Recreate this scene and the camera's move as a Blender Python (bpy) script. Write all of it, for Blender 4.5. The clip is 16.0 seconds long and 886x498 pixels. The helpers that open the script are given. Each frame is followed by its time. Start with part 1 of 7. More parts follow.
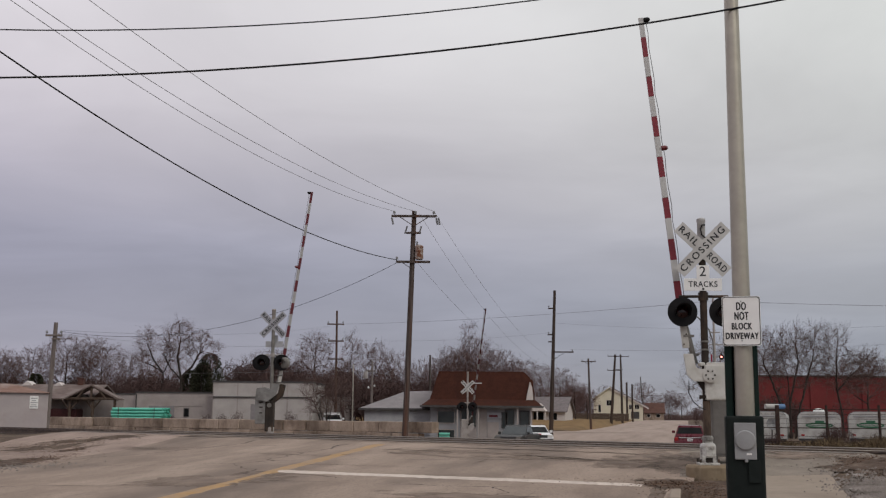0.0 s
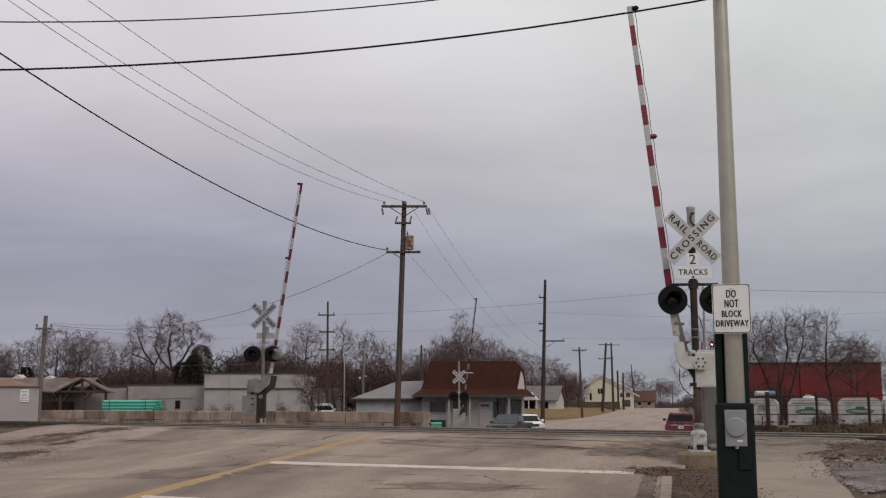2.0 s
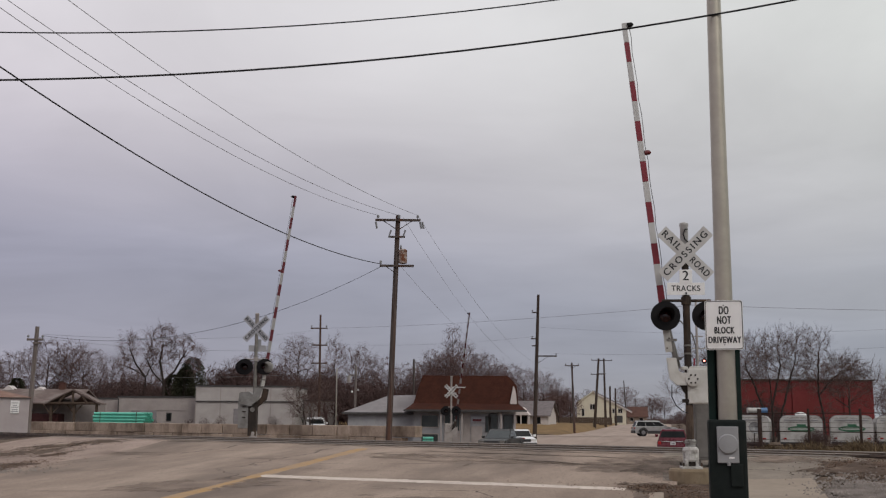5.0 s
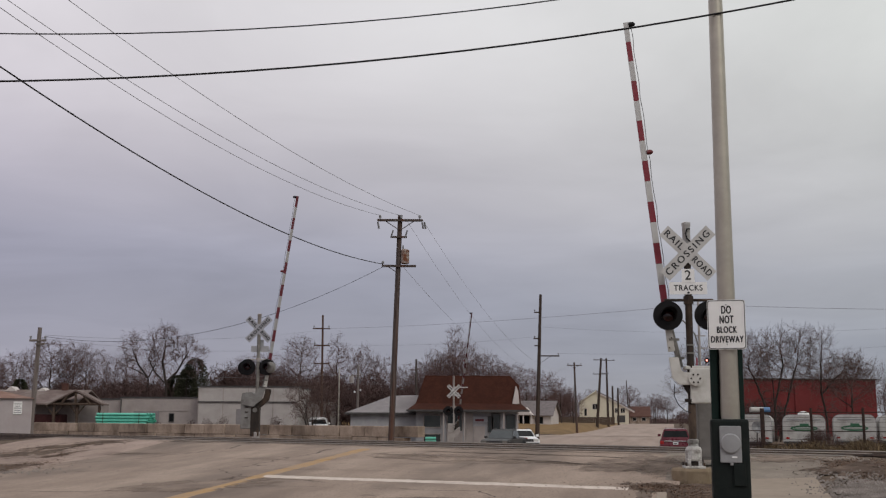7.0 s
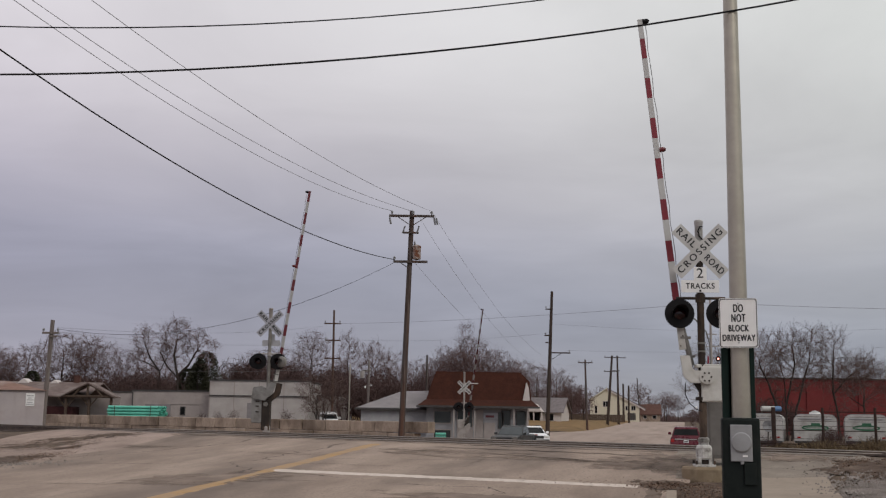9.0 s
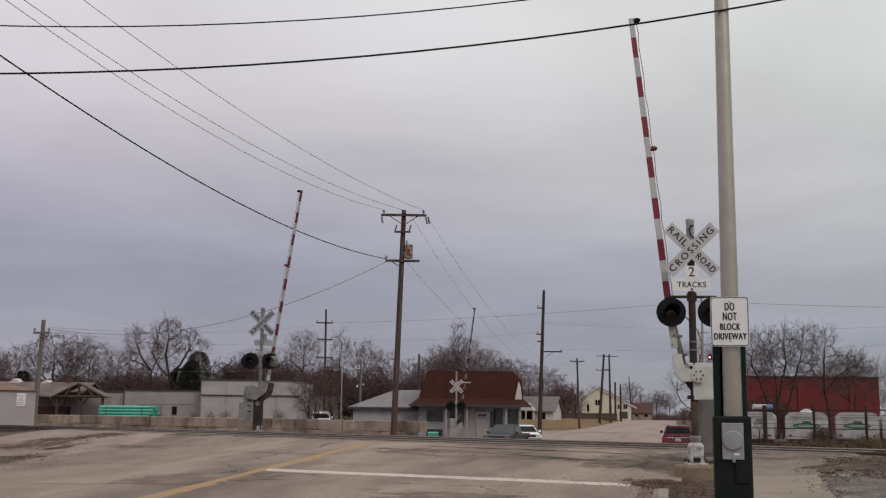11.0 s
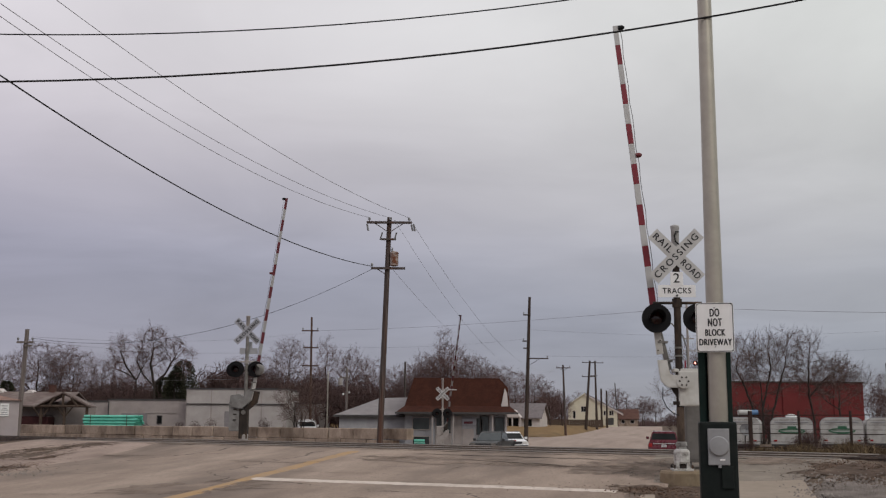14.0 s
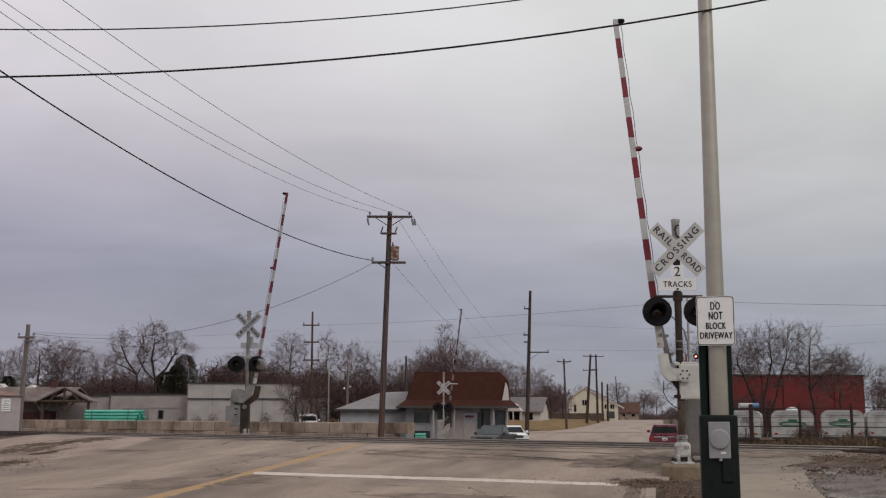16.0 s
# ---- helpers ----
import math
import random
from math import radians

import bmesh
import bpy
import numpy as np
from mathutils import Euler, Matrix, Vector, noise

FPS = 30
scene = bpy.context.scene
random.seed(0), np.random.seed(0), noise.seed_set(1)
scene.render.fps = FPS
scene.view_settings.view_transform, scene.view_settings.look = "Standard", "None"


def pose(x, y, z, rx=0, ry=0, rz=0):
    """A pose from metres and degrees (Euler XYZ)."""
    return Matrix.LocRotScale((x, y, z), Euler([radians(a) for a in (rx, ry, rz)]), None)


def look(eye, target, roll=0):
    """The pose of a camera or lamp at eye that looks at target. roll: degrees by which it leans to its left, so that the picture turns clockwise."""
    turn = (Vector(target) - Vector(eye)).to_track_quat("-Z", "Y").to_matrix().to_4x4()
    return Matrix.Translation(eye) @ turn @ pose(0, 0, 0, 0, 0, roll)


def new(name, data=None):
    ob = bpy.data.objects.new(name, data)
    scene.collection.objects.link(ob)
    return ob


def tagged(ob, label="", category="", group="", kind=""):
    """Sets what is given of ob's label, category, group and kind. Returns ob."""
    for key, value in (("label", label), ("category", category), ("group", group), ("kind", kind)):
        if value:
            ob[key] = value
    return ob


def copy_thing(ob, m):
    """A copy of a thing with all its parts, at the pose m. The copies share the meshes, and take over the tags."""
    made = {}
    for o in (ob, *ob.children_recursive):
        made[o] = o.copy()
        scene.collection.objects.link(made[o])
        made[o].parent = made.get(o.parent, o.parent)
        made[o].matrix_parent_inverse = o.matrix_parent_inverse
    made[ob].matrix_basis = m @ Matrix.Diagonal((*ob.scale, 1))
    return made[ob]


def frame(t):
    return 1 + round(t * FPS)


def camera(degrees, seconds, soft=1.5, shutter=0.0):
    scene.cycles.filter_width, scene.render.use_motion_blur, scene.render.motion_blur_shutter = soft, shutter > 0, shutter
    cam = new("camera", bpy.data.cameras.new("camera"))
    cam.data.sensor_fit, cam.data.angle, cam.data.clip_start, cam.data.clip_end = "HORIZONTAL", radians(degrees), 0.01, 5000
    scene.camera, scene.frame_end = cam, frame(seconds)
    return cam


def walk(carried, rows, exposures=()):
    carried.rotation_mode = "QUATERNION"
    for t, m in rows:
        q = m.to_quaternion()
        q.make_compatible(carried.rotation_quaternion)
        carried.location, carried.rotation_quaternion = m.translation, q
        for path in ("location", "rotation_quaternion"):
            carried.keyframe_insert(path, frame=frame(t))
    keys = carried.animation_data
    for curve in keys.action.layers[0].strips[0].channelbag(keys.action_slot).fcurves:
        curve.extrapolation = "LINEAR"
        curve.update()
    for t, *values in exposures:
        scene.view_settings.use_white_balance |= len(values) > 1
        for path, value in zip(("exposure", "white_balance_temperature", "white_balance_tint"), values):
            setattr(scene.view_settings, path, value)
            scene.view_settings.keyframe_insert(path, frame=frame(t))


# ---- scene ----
cam = camera(45.71, 16.0, soft=1.25)
walk(cam, [
    (0, pose(0, 0, 1.65, 98.858, -0.427, 0.068)),
    (0.5, pose(0, 0, 1.65, 98.917, 0.057, 0.212)),
    (1, pose(0, 0, 1.65, 98.708, -0.014, 0.171)),
    (1.5, pose(0, 0, 1.65, 98.393, -0.054, -0.078)),
    (2, pose(0, 0, 1.65, 98.314, 0.085, -0.385)),
    (2.5, pose(0, 0, 1.65, 98.377, 0.024, -0.677)),
    (3, pose(0, 0, 1.65, 98.656, 0.026, -0.763)),
    (3.5, pose(0, 0, 1.65, 98.879, -0.067, -0.749)),
    (4, pose(0, 0, 1.65, 98.986, -0.338, -0.830)),
    (6.5, pose(0, 0, 1.65, 99.115, -0.290, -0.736)),
    (7, pose(0, 0, 1.65, 99.087, -0.235, -0.677)),
    (7.5, pose(0, 0, 1.65, 99.004, -0.430, -0.620)),
    (8, pose(0, 0, 1.65, 98.919, -0.434, -0.465)),
    (8.5, pose(0, 0, 1.65, 98.884, -0.688, -0.267)),
    (9, pose(0, 0, 1.65, 98.863, -0.790, -0.123)),
    (11.5, pose(0, 0, 1.65, 98.776, -0.378, -0.803)),
    (12, pose(0, 0, 1.65, 98.492, 0.355, -1.083)),
    (12.5, pose(0, 0, 1.65, 98.417, 0.724, -1.138)),
    (13, pose(0, 0, 1.65, 98.716, 0.584, -1.108)),
    (13.5, pose(0, 0, 1.65, 99.032, -0.087, -1.229)),
    (14, pose(0, 0, 1.65, 99.218, -0.283, -1.279)),
    (14.5, pose(0, 0, 1.65, 99.194, -0.261, -1.439)),
    (15, pose(0, 0, 1.65, 99.055, 0.172, -1.379)),
    (15.5, pose(0, 0, 1.65, 98.866, 0.099, -1.329)),
    (16, pose(0, 0, 1.65, 98.897, -0.129, -1.224)),
])

# ---- world, sun ----
world = bpy.data.worlds.new("overcast_sky")
scene.world = world
world.use_nodes = True
wn, wl = world.node_tree.nodes, world.node_tree.links
wn.clear()


def wnode(kind, **values):
    n = wn.new(kind)
    for k, v in values.items():
        n.inputs[k].default_value = v
    return n


def wmath(op, a, b=None, c=None):
    n = wn.new("ShaderNodeMath")
    n.operation = op
    for i, v in enumerate((a, b, c)):
        if v is None:
            continue
        if isinstance(v, (int, float)):
            n.inputs[i].default_value = v
        else:
            wl.new(v, n.inputs[i])
    return n.outputs[0]


wtex = wn.new("ShaderNodeTexCoord")
wsep = wn.new("ShaderNodeSeparateXYZ")
wl.new(wtex.outputs["Generated"], wsep.inputs[0])
elev = wmath("MAXIMUM", wsep.outputs[2], 0.0)
over = wmath("ADD", elev, 0.16)
flat = wn.new("ShaderNodeCombineXYZ")
wl.new(wmath("DIVIDE", wsep.outputs[0], over), flat.inputs[0])
wl.new(wmath("DIVIDE", wsep.outputs[1], over), flat.inputs[1])
cloud_map = wn.new("ShaderNodeMapping")
cloud_map.inputs["Scale"].default_value = (0.8, 0.95, 1.0)
cloud_map.inputs["Rotation"].default_value = (0, 0, radians(-14))
cloud_map.inputs["Location"].default_value = (2.3, 0.4, 0)
wl.new(flat.outputs[0], cloud_map.inputs[0])
cloud = wnode("ShaderNodeTexNoise", Scale=1.7, Detail=7.0, Roughness=0.52, Distortion=0.5)
wl.new(cloud_map.outputs[0], cloud.inputs["Vector"])
broad = wnode("ShaderNodeTexNoise", Scale=0.45, Detail=5.0, Roughness=0.5)
wl.new(cloud_map.outputs[0], broad.inputs["Vector"])
# elevation, warped by the broad cloud banks
lift = wmath("MULTIPLY_ADD", wmath("SUBTRACT", broad.outputs["Fac"], 0.5), 0.16, elev)
side = wmath("MULTIPLY_ADD", wsep.outputs[0], 0.06, lift)
ramp = wn.new("ShaderNodeValToRGB")
wl.new(side, ramp.inputs[0])
SKY = [(0.0, (0.348, 0.360, 0.392)), (0.06, (0.296, 0.311, 0.356)), (0.12, (0.330, 0.350, 0.408)),
       (0.19, (0.488, 0.488, 0.512)), (0.27, (0.620, 0.624, 0.620)), (0.36, (0.730, 0.745, 0.727)), (0.65, (0.800, 0.820, 0.797)), (1.0, (0.835, 0.852, 0.828))]
while len(ramp.color_ramp.elements) < len(SKY):
    ramp.color_ramp.elements.new(0.5)
for el, (p, c) in zip(ramp.color_ramp.elements, SKY):
    el.position, el.color = p, (*c, 1)
ramp.color_ramp.interpolation = "B_SPLINE"
shade = wn.new("ShaderNodeMapRange")
wl.new(cloud.outputs["Fac"], shade.inputs[0])
for i, v in ((1, 0.3), (2, 0.7), (3, 0.91), (4, 1.10)):
    shade.inputs[i].default_value = v
tone = wn.new("ShaderNodeMapRange")
wl.new(wsep.outputs[0], tone.inputs[0])
for i, v in ((1, 0.40), (2, -0.45), (3, 0.0), (4, 1.0)):
    tone.inputs[i].default_value = v
mauve = wn.new("ShaderNodeMix")
mauve.data_type, mauve.blend_type = "RGBA", "MULTIPLY"
wl.new(tone.outputs[0], mauve.inputs[0])
wl.new(ramp.outputs[0], mauve.inputs[6])
mauve.inputs[7].default_value = (1.065, 0.988, 1.078, 1)
lit = wn.new("ShaderNodeVectorMath")
lit.operation = "SCALE"
wl.new(mauve.outputs[2], lit.inputs[0])
wl.new(shade.outputs[0], lit.inputs["Scale"])
clouds = wnode("ShaderNodeBackground", Strength=1.0)
wl.new(lit.outputs[0], clouds.inputs[0])
blue = wn.new("ShaderNodeTexSky")
blue.sky_type, blue.sun_disc = "NISHITA", False
blue.sun_elevation, blue.sun_rotation = radians(48), radians(140)
clear = wnode("ShaderNodeBackground", Strength=0.06)
wl.new(blue.outputs[0], clear.inputs[0])
veil = wnode("ShaderNodeMixShader", Fac=0.94)
wl.new(clear.outputs[0], veil.inputs[1])
wl.new(clouds.outputs[0], veil.inputs[2])
wout = wn.new("ShaderNodeOutputWorld")
wl.new(veil.outputs[0], wout.inputs[0])

sun = new("sun", bpy.data.lights.new("sun", "SUN"))
sun.data.energy, sun.data.angle, sun.data.color = 0.9, radians(25), (1.0, 0.94, 0.87)
sun.matrix_world = look((60, -70, 100), (0, 20, 0))


# ---- materials ----
def surface(name, a, b, scale=6.0, rough=0.8, bump=0.15, metal=0.0, stain=None, stain_scale=0.7, stain_amount=0.5,
            space="Object", stretch=(1, 1, 1), spread=0.0, cracks=None, fine=None, turn=0.0, island=None):
    """Two tones by a grain noise, a third by large stains, a bump; cracks: (cell size in metres, colour, width)."""
    m = bpy.data.materials.new(name)
    m.use_nodes = True
    n, l = m.node_tree.nodes, m.node_tree.links
    bsdf = n["Principled BSDF"]
    if space == "World":
        co = n.new("ShaderNodeNewGeometry").outputs["Position"]
    else:
        co = n.new("ShaderNodeTexCoord").outputs["Object"]
    mp = n.new("ShaderNodeMapping")
    mp.inputs["Scale"].default_value = stretch
    if turn:
        tm = n.new("ShaderNodeMapping")
        tm.inputs["Rotation"].default_value = (0, 0, radians(turn))
        l.new(co, tm.inputs[0])
        co = tm.outputs[0]
    l.new(co, mp.inputs[0])

    def noise_at(s, detail=6.0, r=0.6):
        t = n.new("ShaderNodeTexNoise")
        t.inputs["Scale"].default_value, t.inputs["Detail"].default_value, t.inputs["Roughness"].default_value = s, detail, r
        l.new(mp.outputs[0], t.inputs["Vector"])
        return t.outputs["Fac"]

    def mix(fac, c1, c2, low=0.35, high=0.65):
        r = n.new("ShaderNodeMapRange")
        r.inputs[1].default_value, r.inputs[2].default_value = low, high
        l.new(fac, r.inputs[0])
        x = n.new("ShaderNodeMix")
        x.data_type = "RGBA"
        l.new(r.outputs[0], x.inputs[0])
        for i, c in ((6, c1), (7, c2)):
            if isinstance(c, tuple):
                x.inputs[i].default_value = (*c, 1)
            else:
                l.new(c, x.inputs[i])
        return x.outputs[2], r.outputs[0]

    grain = noise_at(scale)
    col, _ = mix(grain, a, b)
    if stain:
        big = noise_at(stain_scale, 5.0, 0.62)
        lo = 0.62 - 0.25 * stain_amount
        col, _ = mix(big, col, stain, lo, lo + 0.22)
    if fine:
        col, _ = mix(noise_at(fine[0], 3.0, 0.7), col, fine[1], 0.5, 0.8)
    height = grain
    if cracks:
        cm = n.new("ShaderNodeMapping")
        cm.inputs["Scale"].default_value = (0.45, 1.0, 1.0)
        l.new(co, cm.inputs[0])
        warp = n.new("ShaderNodeTexNoise")
        warp.inputs["Scale"].default_value, warp.inputs["Detail"].default_value = 0.9, 5.0
        l.new(cm.outputs[0], warp.inputs["Vector"])
        shift = n.new("ShaderNodeVectorMath")
        shift.operation = "MULTIPLY_ADD"
        l.new(warp.outputs["Color"], shift.inputs[0])
        shift.inputs[1].default_value = (0.8, 0.8, 0)
        l.new(cm.outputs[0], shift.inputs[2])
        v = n.new("ShaderNodeTexVoronoi")
        v.feature = "DISTANCE_TO_EDGE"
        v.inputs["Scale"].default_value = 1.0 / cracks[0]
        l.new(shift.outputs[0], v.inputs["Vector"])
        part_of = noise_at(0.35, 2.0)
        w = n.new("ShaderNodeMapRange")
        w.inputs[1].default_value, w.inputs[2].default_value, w.inputs[3].default_value, w.inputs[4].default_value = 0.42, 0.62, 0.0, cracks[2]
        l.new(part_of, w.inputs[0])
        near = n.new("ShaderNodeMath")
        near.operation = "LESS_THAN"
        l.new(v.outputs["Distance"], near.inputs[0])
        l.new(w.outputs[0], near.inputs[1])
        x = n.new("ShaderNodeMix")
        x.data_type = "RGBA"
        l.new(near.outputs[0], x.inputs[0])
        l.new(col, x.inputs[6])
        x.inputs[7].default_value = (*cracks[1], 1)
        col = x.outputs[2]
    if island:
        geo = n.new("ShaderNodeNewGeometry")
        x = n.new("ShaderNodeMix")
        x.data_type = "RGBA"
        l.new(geo.outputs["Random Per Island"], x.inputs[0])
        l.new(col, x.inputs[6])
        x.inputs[7].default_value = (*island, 1)
        col = x.outputs[2]
    if spread:
        info = n.new("ShaderNodeObjectInfo")
        hsv = n.new("ShaderNodeHueSaturation")
        r = n.new("ShaderNodeMapRange")
        r.inputs[3].default_value, r.inputs[4].default_value = 1 - spread, 1 + spread
        l.new(info.outputs["Random"], r.inputs[0])
        l.new(r.outputs[0], hsv.inputs["Value"])
        l.new(col, hsv.inputs["Color"])
        col = hsv.outputs[0]
    l.new(col, bsdf.inputs["Base Color"])
    rr = n.new("ShaderNodeMapRange")
    rr.inputs[3].default_value, rr.inputs[4].default_value = max(0.02, rough - 0.1), min(1.0, rough + 0.1)
    l.new(grain, rr.inputs[0])
    l.new(rr.outputs[0], bsdf.inputs["Roughness"])
    bsdf.inputs["Metallic"].default_value = metal
    bsdf.inputs["Specular IOR Level"].default_value = 0.15 if rough >= 0.55 and metal == 0 else (0.1 if name.startswith("dark_window") else 0.5)
    if bump:
        bp = n.new("ShaderNodeBump")
        bp.inputs["Strength"].default_value, bp.inputs["Distance"].default_value = bump, 0.02
        l.new(height, bp.inputs["Height"])
        l.new(bp.outputs[0], bsdf.inputs["Normal"])
    return m


def glow(name, colour, strength):
    m = bpy.data.materials.new(name)
    m.use_nodes = True
    b = m.node_tree.nodes["Principled BSDF"]
    b.inputs["Base Color"].default_value = (*colour, 1)
    b.inputs["Emission Color"].default_value = (*colour, 1)
    b.inputs["Emission Strength"].default_value = strength
    return m


ROAD = surface("old_concrete_road", (0.2231, 0.1698, 0.1365), (0.3467, 0.2721, 0.2213), 0.9, 0.9, 0.25, stain=(0.1457, 0.1139, 0.0955), stain_scale=0.32,
               stain_amount=0.5, space="World", stretch=(1.0, 0.35, 1.0), turn=12.9, cracks=(3.6, (0.0754, 0.0579, 0.0488), 0.0038), fine=(30.0, (0.1507, 0.1206, 0.0975)))
APRON_PINK = surface("pinkish_worn_apron", (0.2571, 0.1956, 0.1632), (0.3599, 0.2800, 0.2376), 1.3, 0.9, 0.25, stain=(0.1869, 0.1392, 0.1160), stain_scale=0.5, stain_amount=0.45, space="World", stretch=(1.0, 0.5, 1.0), turn=12.9, fine=(30.0, (0.1589, 0.1167, 0.0953)))
FAR_ROAD = surface("far_road_concrete", (0.2884, 0.2268, 0.1930), (0.3578, 0.2856, 0.2428), 0.7, 0.9, 0.1, stain=(0.2281, 0.1766, 0.1482), stain_scale=0.3, stain_amount=0.5, space="World", stretch=(1, 0.12, 1), turn=12.9)
APRON = surface("pale_concrete_apron", (0.217, 0.184, 0.152), (0.271, 0.232, 0.196), 2.2, 0.9, 0.2, stain=(0.157, 0.128, 0.108), stain_scale=0.4,
                space="World", cracks=(3.0, (0.062, 0.049, 0.039), 0.003), fine=(30.0, (0.170, 0.143, 0.114)))
CRACK = surface("crack_filled_dirt", (0.0688, 0.0537, 0.0425), (0.1250, 0.1000, 0.0800), 6.0, 1.0, 0.2, space="World")
STAIN = surface("stained_concrete", (0.1809, 0.1370, 0.1111), (0.2914, 0.2268, 0.1833), 1.4, 0.9, 0.2, stain=(0.1407, 0.1081, 0.0877), stain_scale=1.6, space="World")
STAIN_DARK = surface("dark_stained_concrete", (0.1005, 0.0753, 0.0604), (0.1859, 0.1428, 0.1150), 1.8, 0.9, 0.2, stain=(0.0804, 0.0608, 0.0488), stain_scale=2.0, space="World")
SIDEWALK = surface("sidewalk_concrete", (0.259, 0.213, 0.171), (0.303, 0.250, 0.203), 4.0, 0.9, 0.15, stain=(0.209, 0.167, 0.136), space="World")
DIRT = surface("roadside_dirt", (0.0672, 0.0467, 0.0344), (0.1336, 0.0968, 0.0712), 2.5, 1.0, 0.5, stain=(0.1806, 0.1419, 0.1080), stain_scale=0.8, stain_amount=0.35,
               space="World", fine=(16.0, (0.0588, 0.0410, 0.0320)))
LITTER = surface("packed_leaf_litter", (0.052, 0.035, 0.027), (0.118, 0.083, 0.063), 6.0, 1.0, 0.8, stain=(0.165, 0.122, 0.095), stain_scale=2.2, stain_amount=0.5, space="World", fine=(24.0, (0.034, 0.023, 0.018)))
GRASS = surface("dry_winter_grass", (0.1632, 0.1016, 0.0472), (0.2239, 0.1456, 0.0720), 0.8, 1.0, 0.3, stain=(0.1148, 0.0792, 0.0392), stain_scale=0.15, space="World")
BALLAST = surface("dark_ballast", (0.038, 0.031, 0.027), (0.095, 0.079, 0.068), 14.0, 0.95, 0.8, space="World")
RAIL = surface("rusty_rail_steel", (0.0800, 0.0640, 0.0560), (0.1600, 0.1200, 0.0960), 8.0, 0.5, 0.1, metal=0.6)
RUBBER = surface("dark_crossing_panel", (0.0874, 0.0739, 0.0672), (0.1613, 0.1361, 0.1176), 5.0, 0.85, 0.2, space="World", stain=(0.2369, 0.1966, 0.1613))
TIE = surface("creosoted_tie", (0.05, 0.04, 0.035), (0.09, 0.075, 0.06), 6.0, 0.9, 0.3, stretch=(1, 5, 1))


def worn_paint(name, colour, wear, low):
    """Road paint that has worn through to the concrete in specks and patches."""
    return surface(name, colour, tuple(0.85 * c for c in colour), 7.0, 0.8, 0.1, space="World", stain=wear, stain_scale=1.6, stain_amount=low, fine=(11.0, wear))


YELLOW = worn_paint("worn_yellow_paint", (0.40, 0.250, 0.115), (0.315, 0.225, 0.150), 0.8)
WHITELINE = worn_paint("worn_white_paint", (0.5985, 0.5193, 0.4596), (0.3807, 0.3186, 0.2712), 0.5)
STEEL = surface("galvanised_pole", (0.366, 0.336, 0.284), (0.428, 0.391, 0.330), 5.0, 0.40, 0.02, metal=0.6, stain=(0.335, 0.302, 0.248), stain_scale=1.5)
GREEN_BOX = surface("dark_green_enamel", (0.006, 0.016, 0.013), (0.009, 0.022, 0.018), 5.0, 0.6, 0.03, stain=(0.012, 0.016, 0.013), stain_scale=2.0)
GREEN_BLACK = surface("weathered_black_green", (0.007, 0.0105, 0.0098), (0.012, 0.016, 0.015), 5.0, 0.65, 0.05, stain=(0.018, 0.020, 0.018), stain_scale=3.0)
METER_GREY = surface("grey_meter_enamel", (0.24, 0.24, 0.245), (0.28, 0.28, 0.285), 6.0, 0.5, 0.02)
SIGN_WHITE = surface("sign_white_sheeting", (0.74, 0.73, 0.72), (0.80, 0.79, 0.78), 3.0, 0.45, 0.0, stain=(0.66, 0.64, 0.61), stain_scale=2.0)
SIGN_GREY = surface("weathered_crossbuck_white", (0.46, 0.45, 0.44), (0.53, 0.52, 0.505), 3.0, 0.5, 0.0, stain=(0.40, 0.385, 0.37), stain_scale=2.0)
CAP_METAL = surface("pale_pipe_paint", (0.40, 0.395, 0.39), (0.47, 0.465, 0.455), 5.0, 0.5, 0.03, stain=(0.20, 0.18, 0.165), stain_scale=3.5)
SIGN_BLACK = surface("sign_black", (0.015, 0.015, 0.017), (0.025, 0.025, 0.027), 8.0, 0.5, 0.0)
SIGN_BACK = surface("bare_aluminium", (0.38, 0.38, 0.39), (0.45, 0.45, 0.46), 5.0, 0.45, 0.0, metal=0.7)
WHITE_METAL = surface("weathered_white_metal", (0.4704, 0.4578, 0.4284), (0.5544, 0.5418, 0.5124), 4.0, 0.55, 0.05, stain=(0.3528, 0.3234, 0.2814), stain_scale=2.2, stain_amount=0.45)
SILVER_METAL = surface("dull_silver_paint", (0.286, 0.265, 0.249), (0.358, 0.327, 0.306), 5.0, 0.5, 0.05, metal=0.3, stain=(0.223, 0.191, 0.171), stain_scale=2.5)
RUST_PIPE = surface("rust_streaked_pipe", (0.055, 0.040, 0.032), (0.135, 0.098, 0.074), 7.0, 0.8, 0.3, stretch=(1, 1, 0.25), stain=(0.085, 0.045, 0.028), stain_scale=2.5, fine=(30.0, (0.04, 0.03, 0.025)))
CHIPPED = surface("chipped_white_enamel", (0.46, 0.45, 0.43), (0.56, 0.55, 0.53), 5.0, 0.55, 0.1, stain=(0.10, 0.085, 0.072), stain_scale=7.0, stain_amount=0.55, fine=(22.0, (0.25, 0.225, 0.20)))
CASE_LIGHT = surface("weathered_machine_grey", (0.1720, 0.1677, 0.1634), (0.2236, 0.2176, 0.2107), 4.0, 0.6, 0.03, stain=(0.1290, 0.1204, 0.1118), stain_scale=2.5)
CASE_GREY = surface("dusty_case_grey", (0.13, 0.122, 0.115), (0.17, 0.16, 0.15), 4.0, 0.6, 0.03, stain=(0.10, 0.09, 0.08), stain_scale=1.5)
